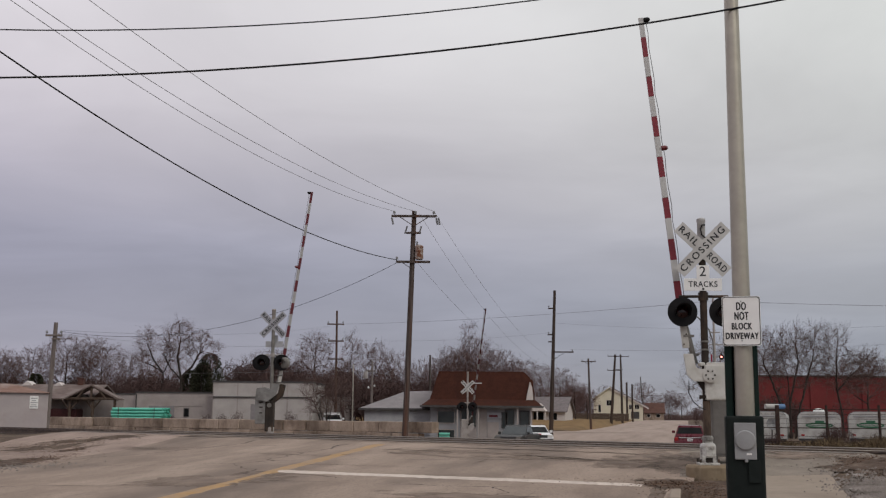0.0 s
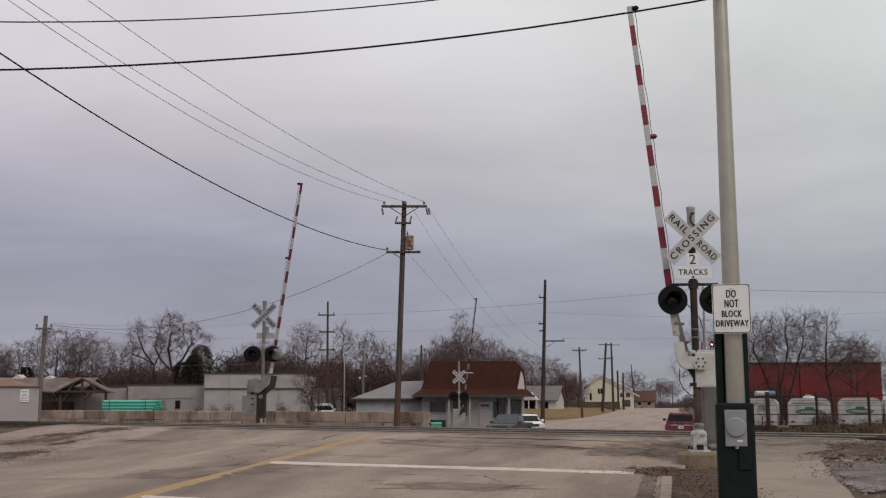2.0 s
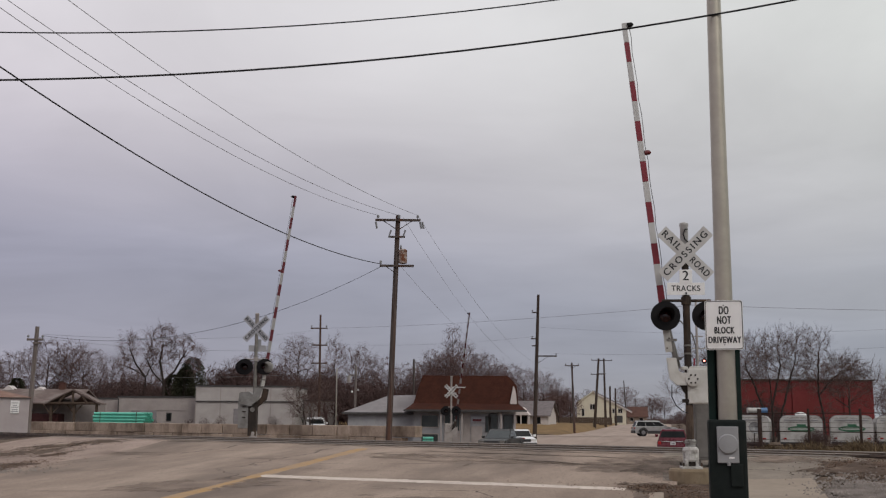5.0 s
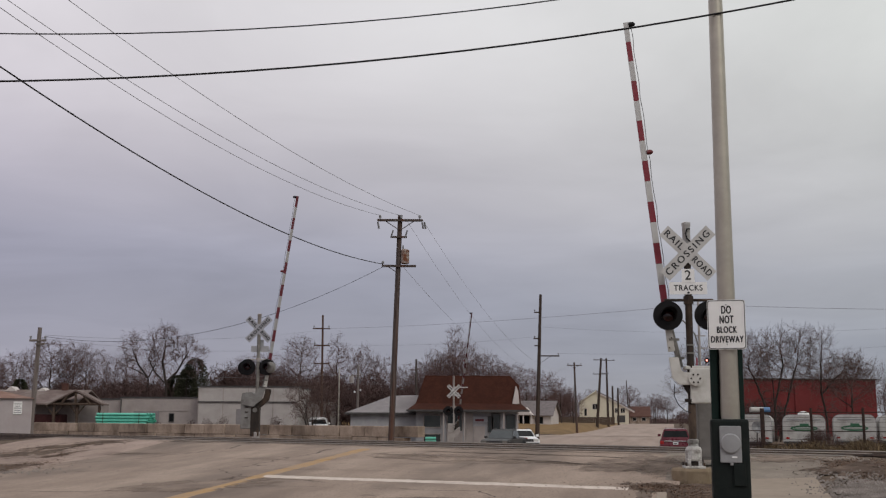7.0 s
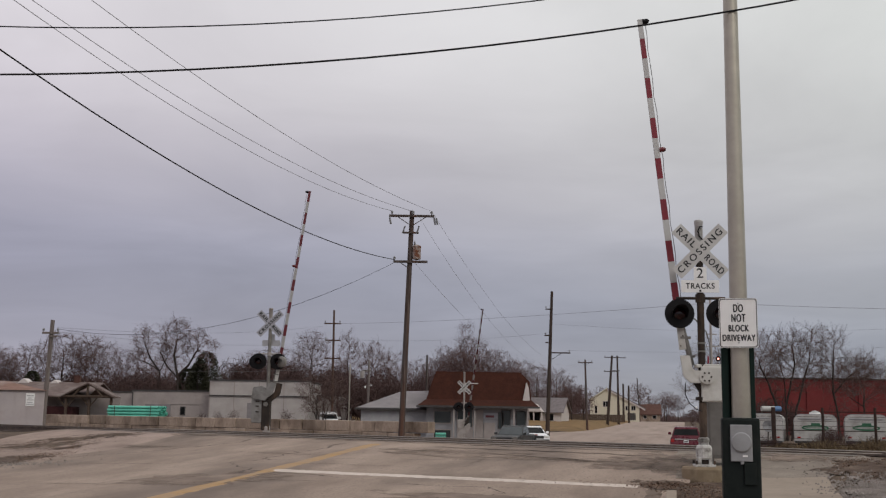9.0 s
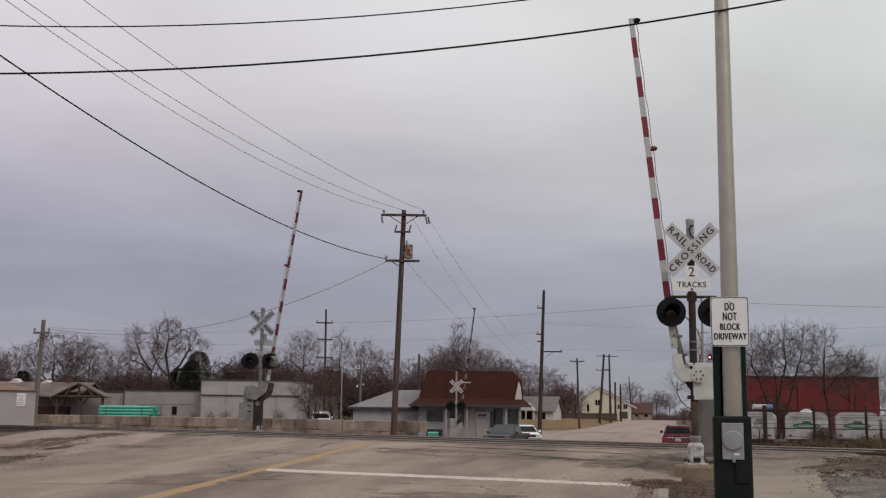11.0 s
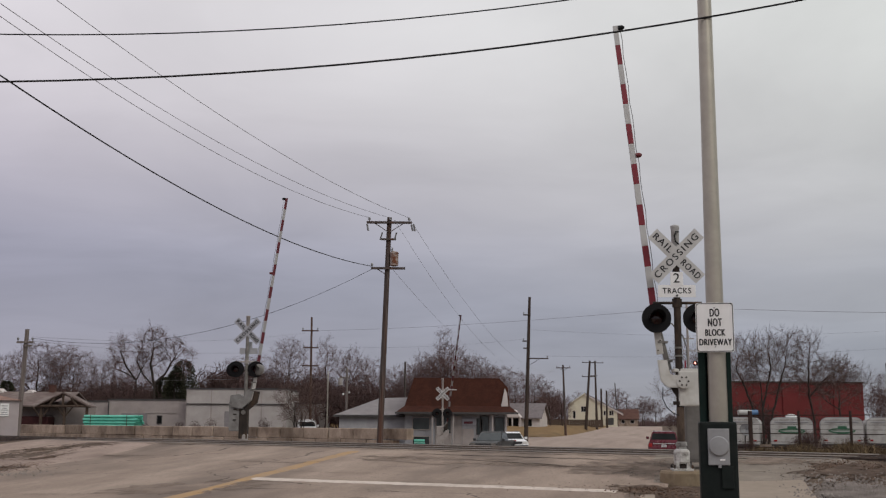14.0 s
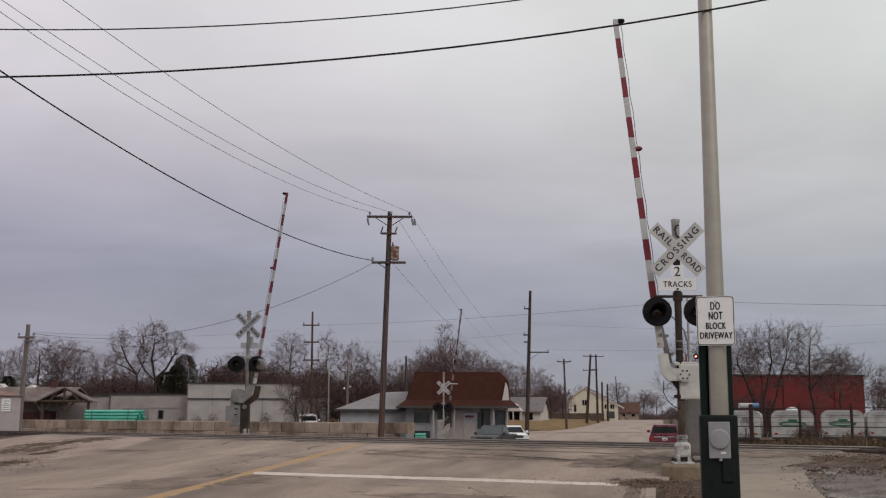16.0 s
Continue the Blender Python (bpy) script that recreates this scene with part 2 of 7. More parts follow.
MAST_DARK = surface("rust_dark_mast", (0.0228, 0.0192, 0.0174), (0.0420, 0.0330, 0.0276), 6.0, 0.7, 0.15, stain=(0.1050, 0.0660, 0.0440), stain_scale=2.0, stretch=(1, 1, 0.4))
BLACK = surface("matt_black_hood", (0.005, 0.005, 0.006), (0.011, 0.010, 0.011), 6.0, 0.6, 0.03)
RED_LENS = surface("dark_red_lens", (0.013, 0.001, 0.002), (0.021, 0.002, 0.002), 9.0, 0.2, 0.0)
ARM_WHITE = surface("gate_arm_white", (0.425, 0.420, 0.410), (0.49, 0.485, 0.475), 4.0, 0.4, 0.0, stain=(0.3936, 0.3813, 0.3690), stain_scale=2.0)
ARM_RED = surface("gate_arm_red", (0.170, 0.008, 0.020), (0.215, 0.013, 0.026), 4.0, 0.4, 0.0, stain=(0.140, 0.014, 0.022), stain_scale=2.0)
FOOTING = surface("tan_concrete_footing", (0.2122, 0.1612, 0.1067), (0.2621, 0.2069, 0.1423), 5.0, 0.9, 0.2, stain=(0.1373, 0.1034, 0.0711), stain_scale=3.0)
WOOD_POLE = surface("weathered_pole_wood", (0.040, 0.031, 0.029), (0.118, 0.099, 0.093), 11.0, 0.9, 0.4, stretch=(1, 1, 0.05), stain=(0.105, 0.045, 0.026), stain_scale=1.6, stain_amount=0.55, fine=(40.0, (0.04, 0.03, 0.027)))
BROWN_POLE = surface("brown_pole_wood", (0.06, 0.036, 0.027), (0.115, 0.072, 0.056), 9.0, 0.9, 0.4, stretch=(1, 1, 0.06), stain=(0.10, 0.05, 0.03), stain_scale=0.8)
GREY_POLE = surface("silvery_old_pole", (0.13, 0.108, 0.10), (0.215, 0.185, 0.17), 9.0, 0.9, 0.4, stretch=(1, 1, 0.06), stain=(0.11, 0.085, 0.075), stain_scale=0.9, fine=(30.0, (0.08, 0.065, 0.06)))
DARK_POLE = surface("dark_pole_wood", (0.041, 0.030, 0.026), (0.070, 0.054, 0.046), 9.0, 0.9, 0.4, stretch=(1, 1, 0.06), stain=(0.058, 0.038, 0.026), stain_scale=0.4)
RUST = surface("rusted_transformer", (0.36, 0.33, 0.31), (0.43, 0.40, 0.37), 4.0, 0.7, 0.05, stain=(0.15, 0.062, 0.036), stain_scale=2.4, stain_amount=0.85)
CERAMIC = surface("grey_porcelain", (0.10, 0.10, 0.105), (0.17, 0.168, 0.172), 6.0, 0.3, 0.0)
WIRE = surface("black_cable", (0.012, 0.012, 0.013), (0.022, 0.022, 0.024), 5.0, 0.6, 0.0)
WIRE_GREY = surface("grey_bare_wire", (0.13, 0.13, 0.14), (0.18, 0.18, 0.19), 5.0, 0.5, 0.0)
BLOCK = surface("concrete_block_wall", (0.2900, 0.2254, 0.1764), (0.4000, 0.3156, 0.2499), 1.9, 0.9, 0.4, stain=(0.1400, 0.1029, 0.0784), stain_scale=0.8, stain_amount=0.62, space="World", spread=0.2, stretch=(1, 1, 0.6), fine=(14.0, (0.1900, 0.1450, 0.1098)))
CABIN = surface("grey_sheet_metal", (0.381, 0.338, 0.338), (0.424, 0.378, 0.375), 1.5, 0.55, 0.02, stain=(0.350, 0.294, 0.285), stain_scale=0.8)
CABIN_ROOF = surface("rusty_roof_sheet", (0.178, 0.103, 0.080), (0.245, 0.158, 0.126), 3.0, 0.8, 0.1, stain=(0.267, 0.220, 0.199), stain_scale=0.8)
GREY_WALL = surface("grey_painted_block", (0.2970, 0.2630, 0.2532), (0.3561, 0.3189, 0.3000), 1.0, 0.85, 0.1, stain=(0.2482, 0.2154, 0.2016), stain_scale=0.35, space="World")
PALE_WALL = surface("pale_grey_siding", (0.3694, 0.3410, 0.3274), (0.4258, 0.3950, 0.3784), 1.0, 0.8, 0.05, stain=(0.3224, 0.2940, 0.2764), stain_scale=0.4, space="World")
BLUE_WALL = surface("blue_grey_siding", (0.3162, 0.3162, 0.3300), (0.3772, 0.3737, 0.3818), 1.5, 0.7, 0.05, stain=(0.2725, 0.2680, 0.2748), stain_scale=0.6, space="World")
STORE_WALL = surface("grey_store_front", (0.250, 0.250, 0.262), (0.320, 0.316, 0.326), 2.0, 0.7, 0.05, stain=(0.205, 0.204, 0.208), stain_scale=0.5, space="World")
BROWN_ROOF = surface("brown_shingles", (0.040, 0.014, 0.009), (0.058, 0.020, 0.013), 2.5, 0.9, 0.3, stain=(0.031, 0.012, 0.009), stain_scale=0.6, space="World", fine=(9.0, (0.067, 0.026, 0.017)))
GREY_ROOF = surface("grey_shingles", (0.200, 0.186, 0.190), (0.250, 0.232, 0.236), 2.0, 0.9, 0.2, stain=(0.170, 0.158, 0.158), stain_scale=0.5, space="World")
DARK_ROOF = surface("dark_grey_shingles", (0.1425, 0.1254, 0.1273), (0.1900, 0.1672, 0.1672), 2.0, 0.9, 0.2, space="World")
PINK_ROOF = surface("faded_shed_roof", (0.1196, 0.0883, 0.0808), (0.1656, 0.1288, 0.1184), 1.5, 0.9, 0.2, stain=(0.2162, 0.1840, 0.1692), stain_scale=0.6, space="World")
TIMBER = surface("old_timber", (0.058, 0.040, 0.031), (0.099, 0.073, 0.057), 5.0, 0.9, 0.3)
TRIM_DARK = surface("dark_trim", (0.05, 0.048, 0.048), (0.08, 0.076, 0.075), 4.0, 0.7, 0.05)
TRIM_WHITE = surface("white_trim", (0.493, 0.448, 0.427), (0.556, 0.507, 0.484), 4.0, 0.7, 0.03)
CREAM = surface("cream_siding", (0.530, 0.490, 0.385), (0.590, 0.548, 0.440), 1.0, 0.8, 0.03, space="World")
RED_BRICK = surface("red_painted_block", (0.135, 0.027, 0.027), (0.168, 0.036, 0.036), 1.2, 0.85, 0.1, stain=(0.111, 0.025, 0.022), stain_scale=0.3, space="World")
FAR_BRICK = surface("far_red_brick", (0.145, 0.061, 0.045), (0.178, 0.083, 0.060), 1.0, 0.9, 0.0, space="World")
PORCH_BROWN = surface("red_brown_far_roof", (0.085, 0.045, 0.037), (0.115, 0.062, 0.050), 1.0, 0.9, 0.0, space="World")
GLASS = surface("dark_window_glass", (0.0088, 0.0096, 0.0104), (0.0152, 0.0160, 0.0168), 1.0, 0.12, 0.0)
PIPE = surface("green_plastic_pipe", (0.083, 0.402, 0.302), (0.116, 0.477, 0.360), 2.0, 0.4, 0.0, spread=0.12)
BARK = surface("bare_bark", (0.030, 0.024, 0.021), (0.056, 0.044, 0.039), 4.0, 0.95, 0.3)
TWIGS = surface("bare_twigs", (0.0813, 0.0537, 0.0488), (0.1237, 0.0838, 0.0737), 2.0, 0.95, 0.0)
THICKET = surface("dense_reddish_thicket", (0.076, 0.046, 0.043), (0.118, 0.073, 0.067), 0.6, 0.95, 0.0, space="World", island=(0.062, 0.042, 0.040))
BRUSH = surface("reddish_brush", (0.094, 0.061, 0.060), (0.142, 0.093, 0.088), 0.6, 0.95, 0.0, space="World")
CONIFER = surface("dark_conifer", (0.032, 0.034, 0.022), (0.058, 0.058, 0.036), 2.0, 0.95, 0.1)
STRAW = surface("dry_weeds", (0.10, 0.068, 0.038), (0.26, 0.19, 0.11), 0.9, 1.0, 0.0, space="World", island=(0.055, 0.04, 0.028))
LEAF = surface("dead_leaves", (0.0804, 0.0455, 0.0323), (0.1323, 0.0788, 0.0560), 3.0, 0.9, 0.0, space="World", island=(0.1796, 0.1268, 0.0934))
STONES = surface("gravel_stones", (0.1453, 0.1267, 0.1134), (0.2553, 0.2248, 0.2047), 3.0, 0.9, 0.1, space="World")
TYRE = surface("tyre_rubber", (0.015, 0.015, 0.016), (0.03, 0.03, 0.031), 8.0, 0.85, 0.05)
ALLOY = surface("alloy_rim", (0.20, 0.20, 0.21), (0.26, 0.26, 0.27), 4.0, 0.35, 0.0, metal=0.7)
SILVER_PAINT = surface("silver_car_paint", (0.3060, 0.3060, 0.3064), (0.3519, 0.3519, 0.3529), 2.0, 0.3, 0.0, metal=0.35)
RED_PAINT = surface("dark_red_car_paint", (0.0828, 0.0043, 0.0130), (0.1008, 0.0065, 0.0158), 2.0, 0.28, 0.0, metal=0.2)
GREY_PAINT = surface("grey_truck_paint", (0.0299, 0.0312, 0.0312), (0.0403, 0.0410, 0.0410), 2.0, 0.4, 0.0, metal=0.25)
WHITE_PAINT = surface("white_car_paint", (0.72, 0.72, 0.73), (0.78, 0.78, 0.79), 2.0, 0.3, 0.0)
TANK_WHITE = surface("dirty_white_tank", (0.370, 0.362, 0.345), (0.450, 0.442, 0.425), 2.0, 0.5, 0.03, stain=(0.240, 0.225, 0.205), stain_scale=1.4, stain_amount=0.6)
LOGO_GREEN = surface("green_lettering_shape", (0.0150, 0.0825, 0.0400), (0.0225, 0.1125, 0.0560), 4.0, 0.5, 0.0)
CAR_TRIM = surface("black_car_trim", (0.018, 0.018, 0.02), (0.03, 0.03, 0.032), 5.0, 0.5, 0.0)
CHROME = surface("chrome", (0.62, 0.62, 0.63), (0.70, 0.70, 0.71), 5.0, 0.2, 0.0, metal=1.0)
TAIL_RED = surface("tail_lamp_red", (0.28, 0.012, 0.012), (0.34, 0.02, 0.02), 5.0, 0.25, 0.0)
LAMP_CLEAR = surface("clear_lamp_glass", (0.62, 0.62, 0.60), (0.70, 0.70, 0.68), 5.0, 0.15, 0.0)
PLATE = surface("plate_white", (0.6, 0.6, 0.62), (0.66, 0.66, 0.68), 5.0, 0.5, 0.0)
# far-side arm paint, darkened in the colour to look backlit
ARM_BACKLIT = surface("backlit_arm_white", (0.30, 0.295, 0.29), (0.36, 0.355, 0.35), 4.0, 0.5, 0.0)
ARM_DARK_RED = surface("dark_arm_red", (0.090, 0.008, 0.014), (0.125, 0.012, 0.020), 4.0, 0.5, 0.0)
# third signal's arm: same stripes with backlight shade put into the paint colours
ARM_SHADED = surface("shaded_arm_white", (0.14, 0.13, 0.125), (0.19, 0.175, 0.17), 4.0, 0.6, 0.0)
ARM_SHADED_RED = surface("shaded_arm_red", (0.045, 0.012, 0.013), (0.065, 0.017, 0.018), 4.0, 0.6, 0.0)
SIGN_PALE = surface("distant_sign_sheeting", (0.48, 0.475, 0.47), (0.54, 0.535, 0.53), 3.0, 0.5, 0.0, stain=(0.40, 0.39, 0.38), stain_scale=2.0)
# darker, bluer sheeting tone than on the near crossbuck
SIGN_BLUE_GREY = surface("blue_grey_sign_sheeting", (0.315, 0.318, 0.352), (0.355, 0.358, 0.392), 3.0, 0.5, 0.0, stain=(0.29, 0.29, 0.315), stain_scale=2.0)
ARM_LAMP = surface("dark_red_dome", (0.10, 0.012, 0.016), (0.14, 0.018, 0.022), 6.0, 0.35, 0.0)
FENCE_RUST = surface("rusty_fence_iron", (0.0300, 0.0210, 0.0190), (0.0600, 0.0375, 0.0300), 6.0, 0.8, 0.1)
TARP = surface("dark_red_tarpaulin", (0.030, 0.010, 0.011), (0.052, 0.018, 0.018), 3.0, 0.7, 0.3)
GALVANISED = surface("dull_galvanised_mast", (0.150, 0.143, 0.132), (0.215, 0.203, 0.186), 5.0, 0.55, 0.05, metal=0.25, stain=(0.10, 0.088, 0.074), stain_scale=1.6)
# store and pickup panes: base colour lightened to imitate reflected sky
SKY_TONED_GLASS = surface("sky_toned_glass", (0.030, 0.038, 0.040), (0.058, 0.068, 0.070), 0.8, 0.12, 0.0, space="World")
BLUE_BARREL = surface("blue_sheet", (0.06, 0.14, 0.28), (0.09, 0.19, 0.34), 4.0, 0.5, 0.0)
SIGNAL_RED = glow("lit_red_signal", (1.0, 0.30, 0.24), 2.8)


def broken(base, name, grain, low, high):
    """A copy of a dirt material that thins out in specks towards the edge of its patch."""
    m = base.copy()
    m.name = name
    n, l = m.node_tree.nodes, m.node_tree.links
    tc = n.new("ShaderNodeTexCoord")
    off = n.new("ShaderNodeVectorMath")
    off.operation = "SUBTRACT"
    off.inputs[1].default_value = (0.5, 0.5, 0.5)
    l.new(tc.outputs["Generated"], off.inputs[0])
    flat = n.new("ShaderNodeVectorMath")
    flat.operation = "MULTIPLY"
    flat.inputs[1].default_value = (2, 2, 0)
    l.new(off.outputs[0], flat.inputs[0])
    far = n.new("ShaderNodeVectorMath")
    far.operation = "LENGTH"
    l.new(flat.outputs[0], far.inputs[0])
    pos = n.new("ShaderNodeNewGeometry")
    speck = n.new("ShaderNodeTexNoise")
    speck.inputs["Scale"].default_value, speck.inputs["Detail"].default_value, speck.inputs["Roughness"].default_value = grain, 6.0, 0.65
    l.new(pos.outputs["Position"], speck.inputs["Vector"])
    left = n.new("ShaderNodeMath")
    left.operation = "MULTIPLY_ADD"
    l.new(far.outputs["Value"], left.inputs[0])
    left.inputs[1].default_value = -0.42
    l.new(speck.outputs["Fac"], left.inputs[2])
    cut = n.new("ShaderNodeMapRange")
    cut.inputs[1].default_value, cut.inputs[2].default_value = low, high
    l.new(left.outputs[0], cut.inputs[0])
    l.new(cut.outputs[0], n["Principled BSDF"].inputs["Alpha"])
    return m


STAIN_SOFT = broken(STAIN, "stained_concrete_thin", 1.6, 0.08, 0.42)
STAIN_DEEP = broken(STAIN_DARK, "dark_stained_concrete_thin", 2.2, 0.05, 0.45)
LITTER_THIN = broken(LITTER, "thinning_leaf_litter", 3.2, 0.14, 0.24)
DIRT_THIN = broken(DIRT, "thinning_dirt", 2.2, 0.25, 0.45)
GRAVEL_THIN = broken(STONES, "thinning_gravel", 3.0, 0.10, 0.22)


# ---- mesh helpers ----
def thing(name, m, label, category, group="", kind=""):
    ob = new(name)
    ob.empty_display_size = 0.2
    ob.matrix_world = m
    return tagged(ob, label, category, group, kind)


def part(name, bm, material, parent, label="", m=None, smooth=False):
    """One mesh object under a thing or a part."""
    if isinstance(bm, bmesh.types.BMesh):
        bmesh.ops.recalc_face_normals(bm, faces=bm.faces)
        me = bpy.data.meshes.new(name)
        bm.to_mesh(me)
        bm.free()
    else:
        me = bm
    if smooth:
        me.shade_smooth()
        me.set_sharp_from_angle(angle=radians(40))
    if not me.materials:
        me.materials.append(material)
    ob = new(name, me)
    ob.parent = parent
    if m is not None:
        ob.matrix_local = m
    return tagged(ob, label)


def box(bm, x0, x1, y0, y1, z0, z1, bevel=0.0, m=None):
    vs = [bm.verts.new((x, y, z)) for z in (z0, z1) for y in (y0, y1) for x in (x0, x1)]
    fs = [bm.faces.new([vs[i] for i in f]) for f in ((0, 2, 3, 1), (4, 5, 7, 6), (0, 1, 5, 4), (2, 6, 7, 3), (0, 4, 6, 2), (1, 3, 7, 5))]
    if bevel:
        es = {e for f in fs for e in f.edges}
        made = bmesh.ops.bevel(bm, geom=list(es), offset=bevel, segments=2, affect="EDGES", profile=0.6)
        vs = list({v for f in made["faces"] for v in f.verts} | {v for v in vs if v.is_valid})
    if m is not None:
        for v in vs:
            if v.is_valid:
                v.co = m @ v.co
    return bm


def cyl(bm, p0, p1, r0, r1=None, n=12, caps=True):
    p0, p1 = Vector(p0), Vector(p1)
    r1 = r0 if r1 is None else r1
    d = (p1 - p0).normalized()
    a = d.orthogonal().normalized()
    b = d.cross(a)
    rings = [[bm.verts.new(p + r * (math.cos(2 * math.pi * i / n) * a + math.sin(2 * math.pi * i / n) * b)) for i in range(n)] for p, r in ((p0, r0), (p1, r1))]
    for i in range(n):
        bm.faces.new((rings[0][i], rings[0][(i + 1) % n], rings[1][(i + 1) % n], rings[1][i]))
    if caps:
        bm.faces.new(rings[0][::-1])
        bm.faces.new(rings[1])
    return bm


def lathe(bm, profile, n=20, m=None):
    """Turn (r, z) pairs round z."""
    rings = []
    for r, z in profile:
        ring = [Vector((r * math.cos(2 * math.pi * i / n), r * math.sin(2 * math.pi * i / n), z)) for i in range(n)]
        rings.append([bm.verts.new(m @ v if m is not None else v) for v in ring])
    for a, b in zip(rings, rings[1:]):
        for i in range(n):
            bm.faces.new((a[i], a[(i + 1) % n], b[(i + 1) % n], b[i]))
    bm.faces.new(rings[0][::-1])
    bm.faces.new(rings[-1])
    return bm


def prism(bm, pts, y0, y1, inset=None, bevel=0.0, m=None):
    """A side profile of (x, z) points, from y0 to y1; inset(z): how far both sides lean in at that height."""
    f = inset or (lambda z: 0.0)
    a = [bm.verts.new((x, y0 + f(z), z)) for x, z in pts]
    b = [bm.verts.new((x, y1 - f(z), z)) for x, z in pts]
    fs = [bm.faces.new(a), bm.faces.new(b[::-1])]
    for i in range(len(pts)):
        j = (i + 1) % len(pts)
        fs.append(bm.faces.new((a[j], a[i], b[i], b[j])))
    vs = a + b
    if bevel:
        made = bmesh.ops.bevel(bm, geom=list({e for q in fs for e in q.edges}), offset=bevel, segments=2, affect="EDGES")
        vs = list({v for q in made["faces"] for v in q.verts} | {v for v in vs if v.is_valid})
    if m is not None:
        for v in vs:
            v.co = m @ v.co
    return bm


def tube(bm, pts, r, n=6):
    pts = [Vector(p) for p in pts]
    rings = []
    for i, p in enumerate(pts):
        d = (pts[min(i + 1, len(pts) - 1)] - pts[max(i - 1, 0)]).normalized()
        a = d.cross(Vector((0.03, 0.05, 1))).normalized()
        b = d.cross(a)
        rings.append([bm.verts.new(p + r * (math.cos(2 * math.pi * k / n) * a + math.sin(2 * math.pi * k / n) * b)) for k in range(n)])
    for a, b in zip(rings, rings[1:]):
        for k in range(n):
            bm.faces.new((a[k], a[(k + 1) % n], b[(k + 1) % n], b[k]))
    bm.faces.new(rings[0][::-1])
    bm.faces.new(rings[-1])
    return bm


def words(name, text, size, material, parent, m, bold=0.0, squeeze=1.0, spacing=1.0, width=None):
    """Raised lettering, centred; width: the length to which the line is set."""
    cu = bpy.data.curves.new(name, "FONT")
    cu.body, cu.size, cu.align_x, cu.align_y, cu.extrude, cu.space_character = text, size, "CENTER", "CENTER", 0.002, spacing
    tmp = new(name, cu)
    bpy.context.view_layer.update()
    me = bpy.data.meshes.new_from_object(tmp.evaluated_get(bpy.context.evaluated_depsgraph_get()))
    bpy.data.objects.remove(tmp)
    xs = [v.co.x for v in me.vertices]
    k = width / (max(xs) - min(xs)) if width else squeeze
    for v in me.vertices:
        v.co.x *= k
    if bold:
        co = [v.co.copy() for v in me.vertices]
        polys = [tuple(p.vertices) for p in me.polygons]
        n = len(co)
        shifts = ((-bold, 0, 0), (bold, 0, 0.0002), (0, -0.6 * bold, 0.0004), (0, 0.6 * bold, 0.0006))
        heavy = bpy.data.meshes.new(name)
        heavy.from_pydata([tuple(c + Vector(s)) for s in shifts for c in co], [], [tuple(i + n * k for i in p) for k in range(4) for p in polys])
        me = heavy
    me.materials.clear()
    return part(name, me, material, parent, m=m)


UPRIGHT = pose(0, 0, 0, 90)


# ---- the lie of the land ----
def along(x, y):
    """Distance towards the viewer from the track's near rail."""
    return -0.595 * (x + 0.35) - 0.804 * (y - 27.4)


def road_u(x, y):
    return 0.975 * x - 0.223 * y


def from_road(u, v):
    return 0.975 * u + 0.223 * v, -0.223 * u + 0.975 * v


def step(a, b, x):
    k = min(1.0, max(0.0, (x - a) / (b - a)))
    return k * k * (3 - 2 * k)


def height(x, y):
    """Level of the pavement: a hump at the tracks, a dip beyond and a long rise."""
    s, u = along(x, y), road_u(x, y)
    a = abs(s + 0.75)
    z = 0.925 - (0.049 if s > -0.75 else 0.056) * max(0.0, a - 2.2)
    dip = step(-27, -16, u) * step(4.5, 1.5, u)
    low = 0.0 if s > -0.75 else -0.78 * dip + (1 - dip) * (0.22 * step(0, 6, u) - 0.10 * step(-10, -20, u))
    if z < low + 0.15:
        k = (z - low - 0.15) / 0.15
        z = low + 0.15 * math.exp(k) if k < 0 else z
    if s > -0.75:
        z -= 0.021 * min(9.0, abs(u + 7.3)) * step(2.0, 6.0, a)
    v = 0.223 * x + 0.975 * y
    rise = 0.40 * dip * step(84, 118, v) if s < 0 else 0.0
    return z + rise + 0.5 * step(120, 290, v) - 2.2 * step(290, 390, v)


def paved_left(v):
    return -14.6 - 5.4 * step(20.8, 26.5, v) * (1 - step(42, 52, v))


def paved_right(v):
    return 2.2 * step(17.7, 18.4, v) + 1.25 * step(18.4, 20.8, v) * (1 - step(27, 33, v))


def ground_at(x, y):
    v, u = 0.223 * x + 0.975 * y, road_u(x, y)
    out = max(u - paved_right(v), paved_left(v) - u)
    z = height(x, y)
    s = along(x, y) + 0.75
    bank = (0.45 if s > 0 else 0.25) * step(3.0, 1.8, abs(s)) * step(0.5, 1.9, out)
    return z - 0.065 + 0.055 * step(-0.8, 0.1, out) - bank + 0.03 * noise.noise(Vector((x * 0.6, y * 0.6, 0))) * step(0.0, 0.8, out)


def sheet(name, xs, ys, z_at, material, parent=None, warp=None):
    """A grid over xs and ys, with heights from z_at; warp maps grid to plan."""
    f = warp or (lambda a, b: (a, b))
    co = []
    for b in ys:
        for a in xs:
            x, y = f(a, b)
            co.append((x, y, z_at(x, y)))
    w = len(xs)
    quads = [(i + j * w, i + 1 + j * w, i + 1 + (j + 1) * w, i + (j + 1) * w) for j in range(len(ys) - 1) for i in range(w - 1)]
    me = bpy.data.meshes.new(name)
    me.from_pydata(co, [], quads)
    me.update()
    me.materials.append(material)
    me.shade_smooth()
    ob = new(name, me)
    ob.parent = parent
    return ob


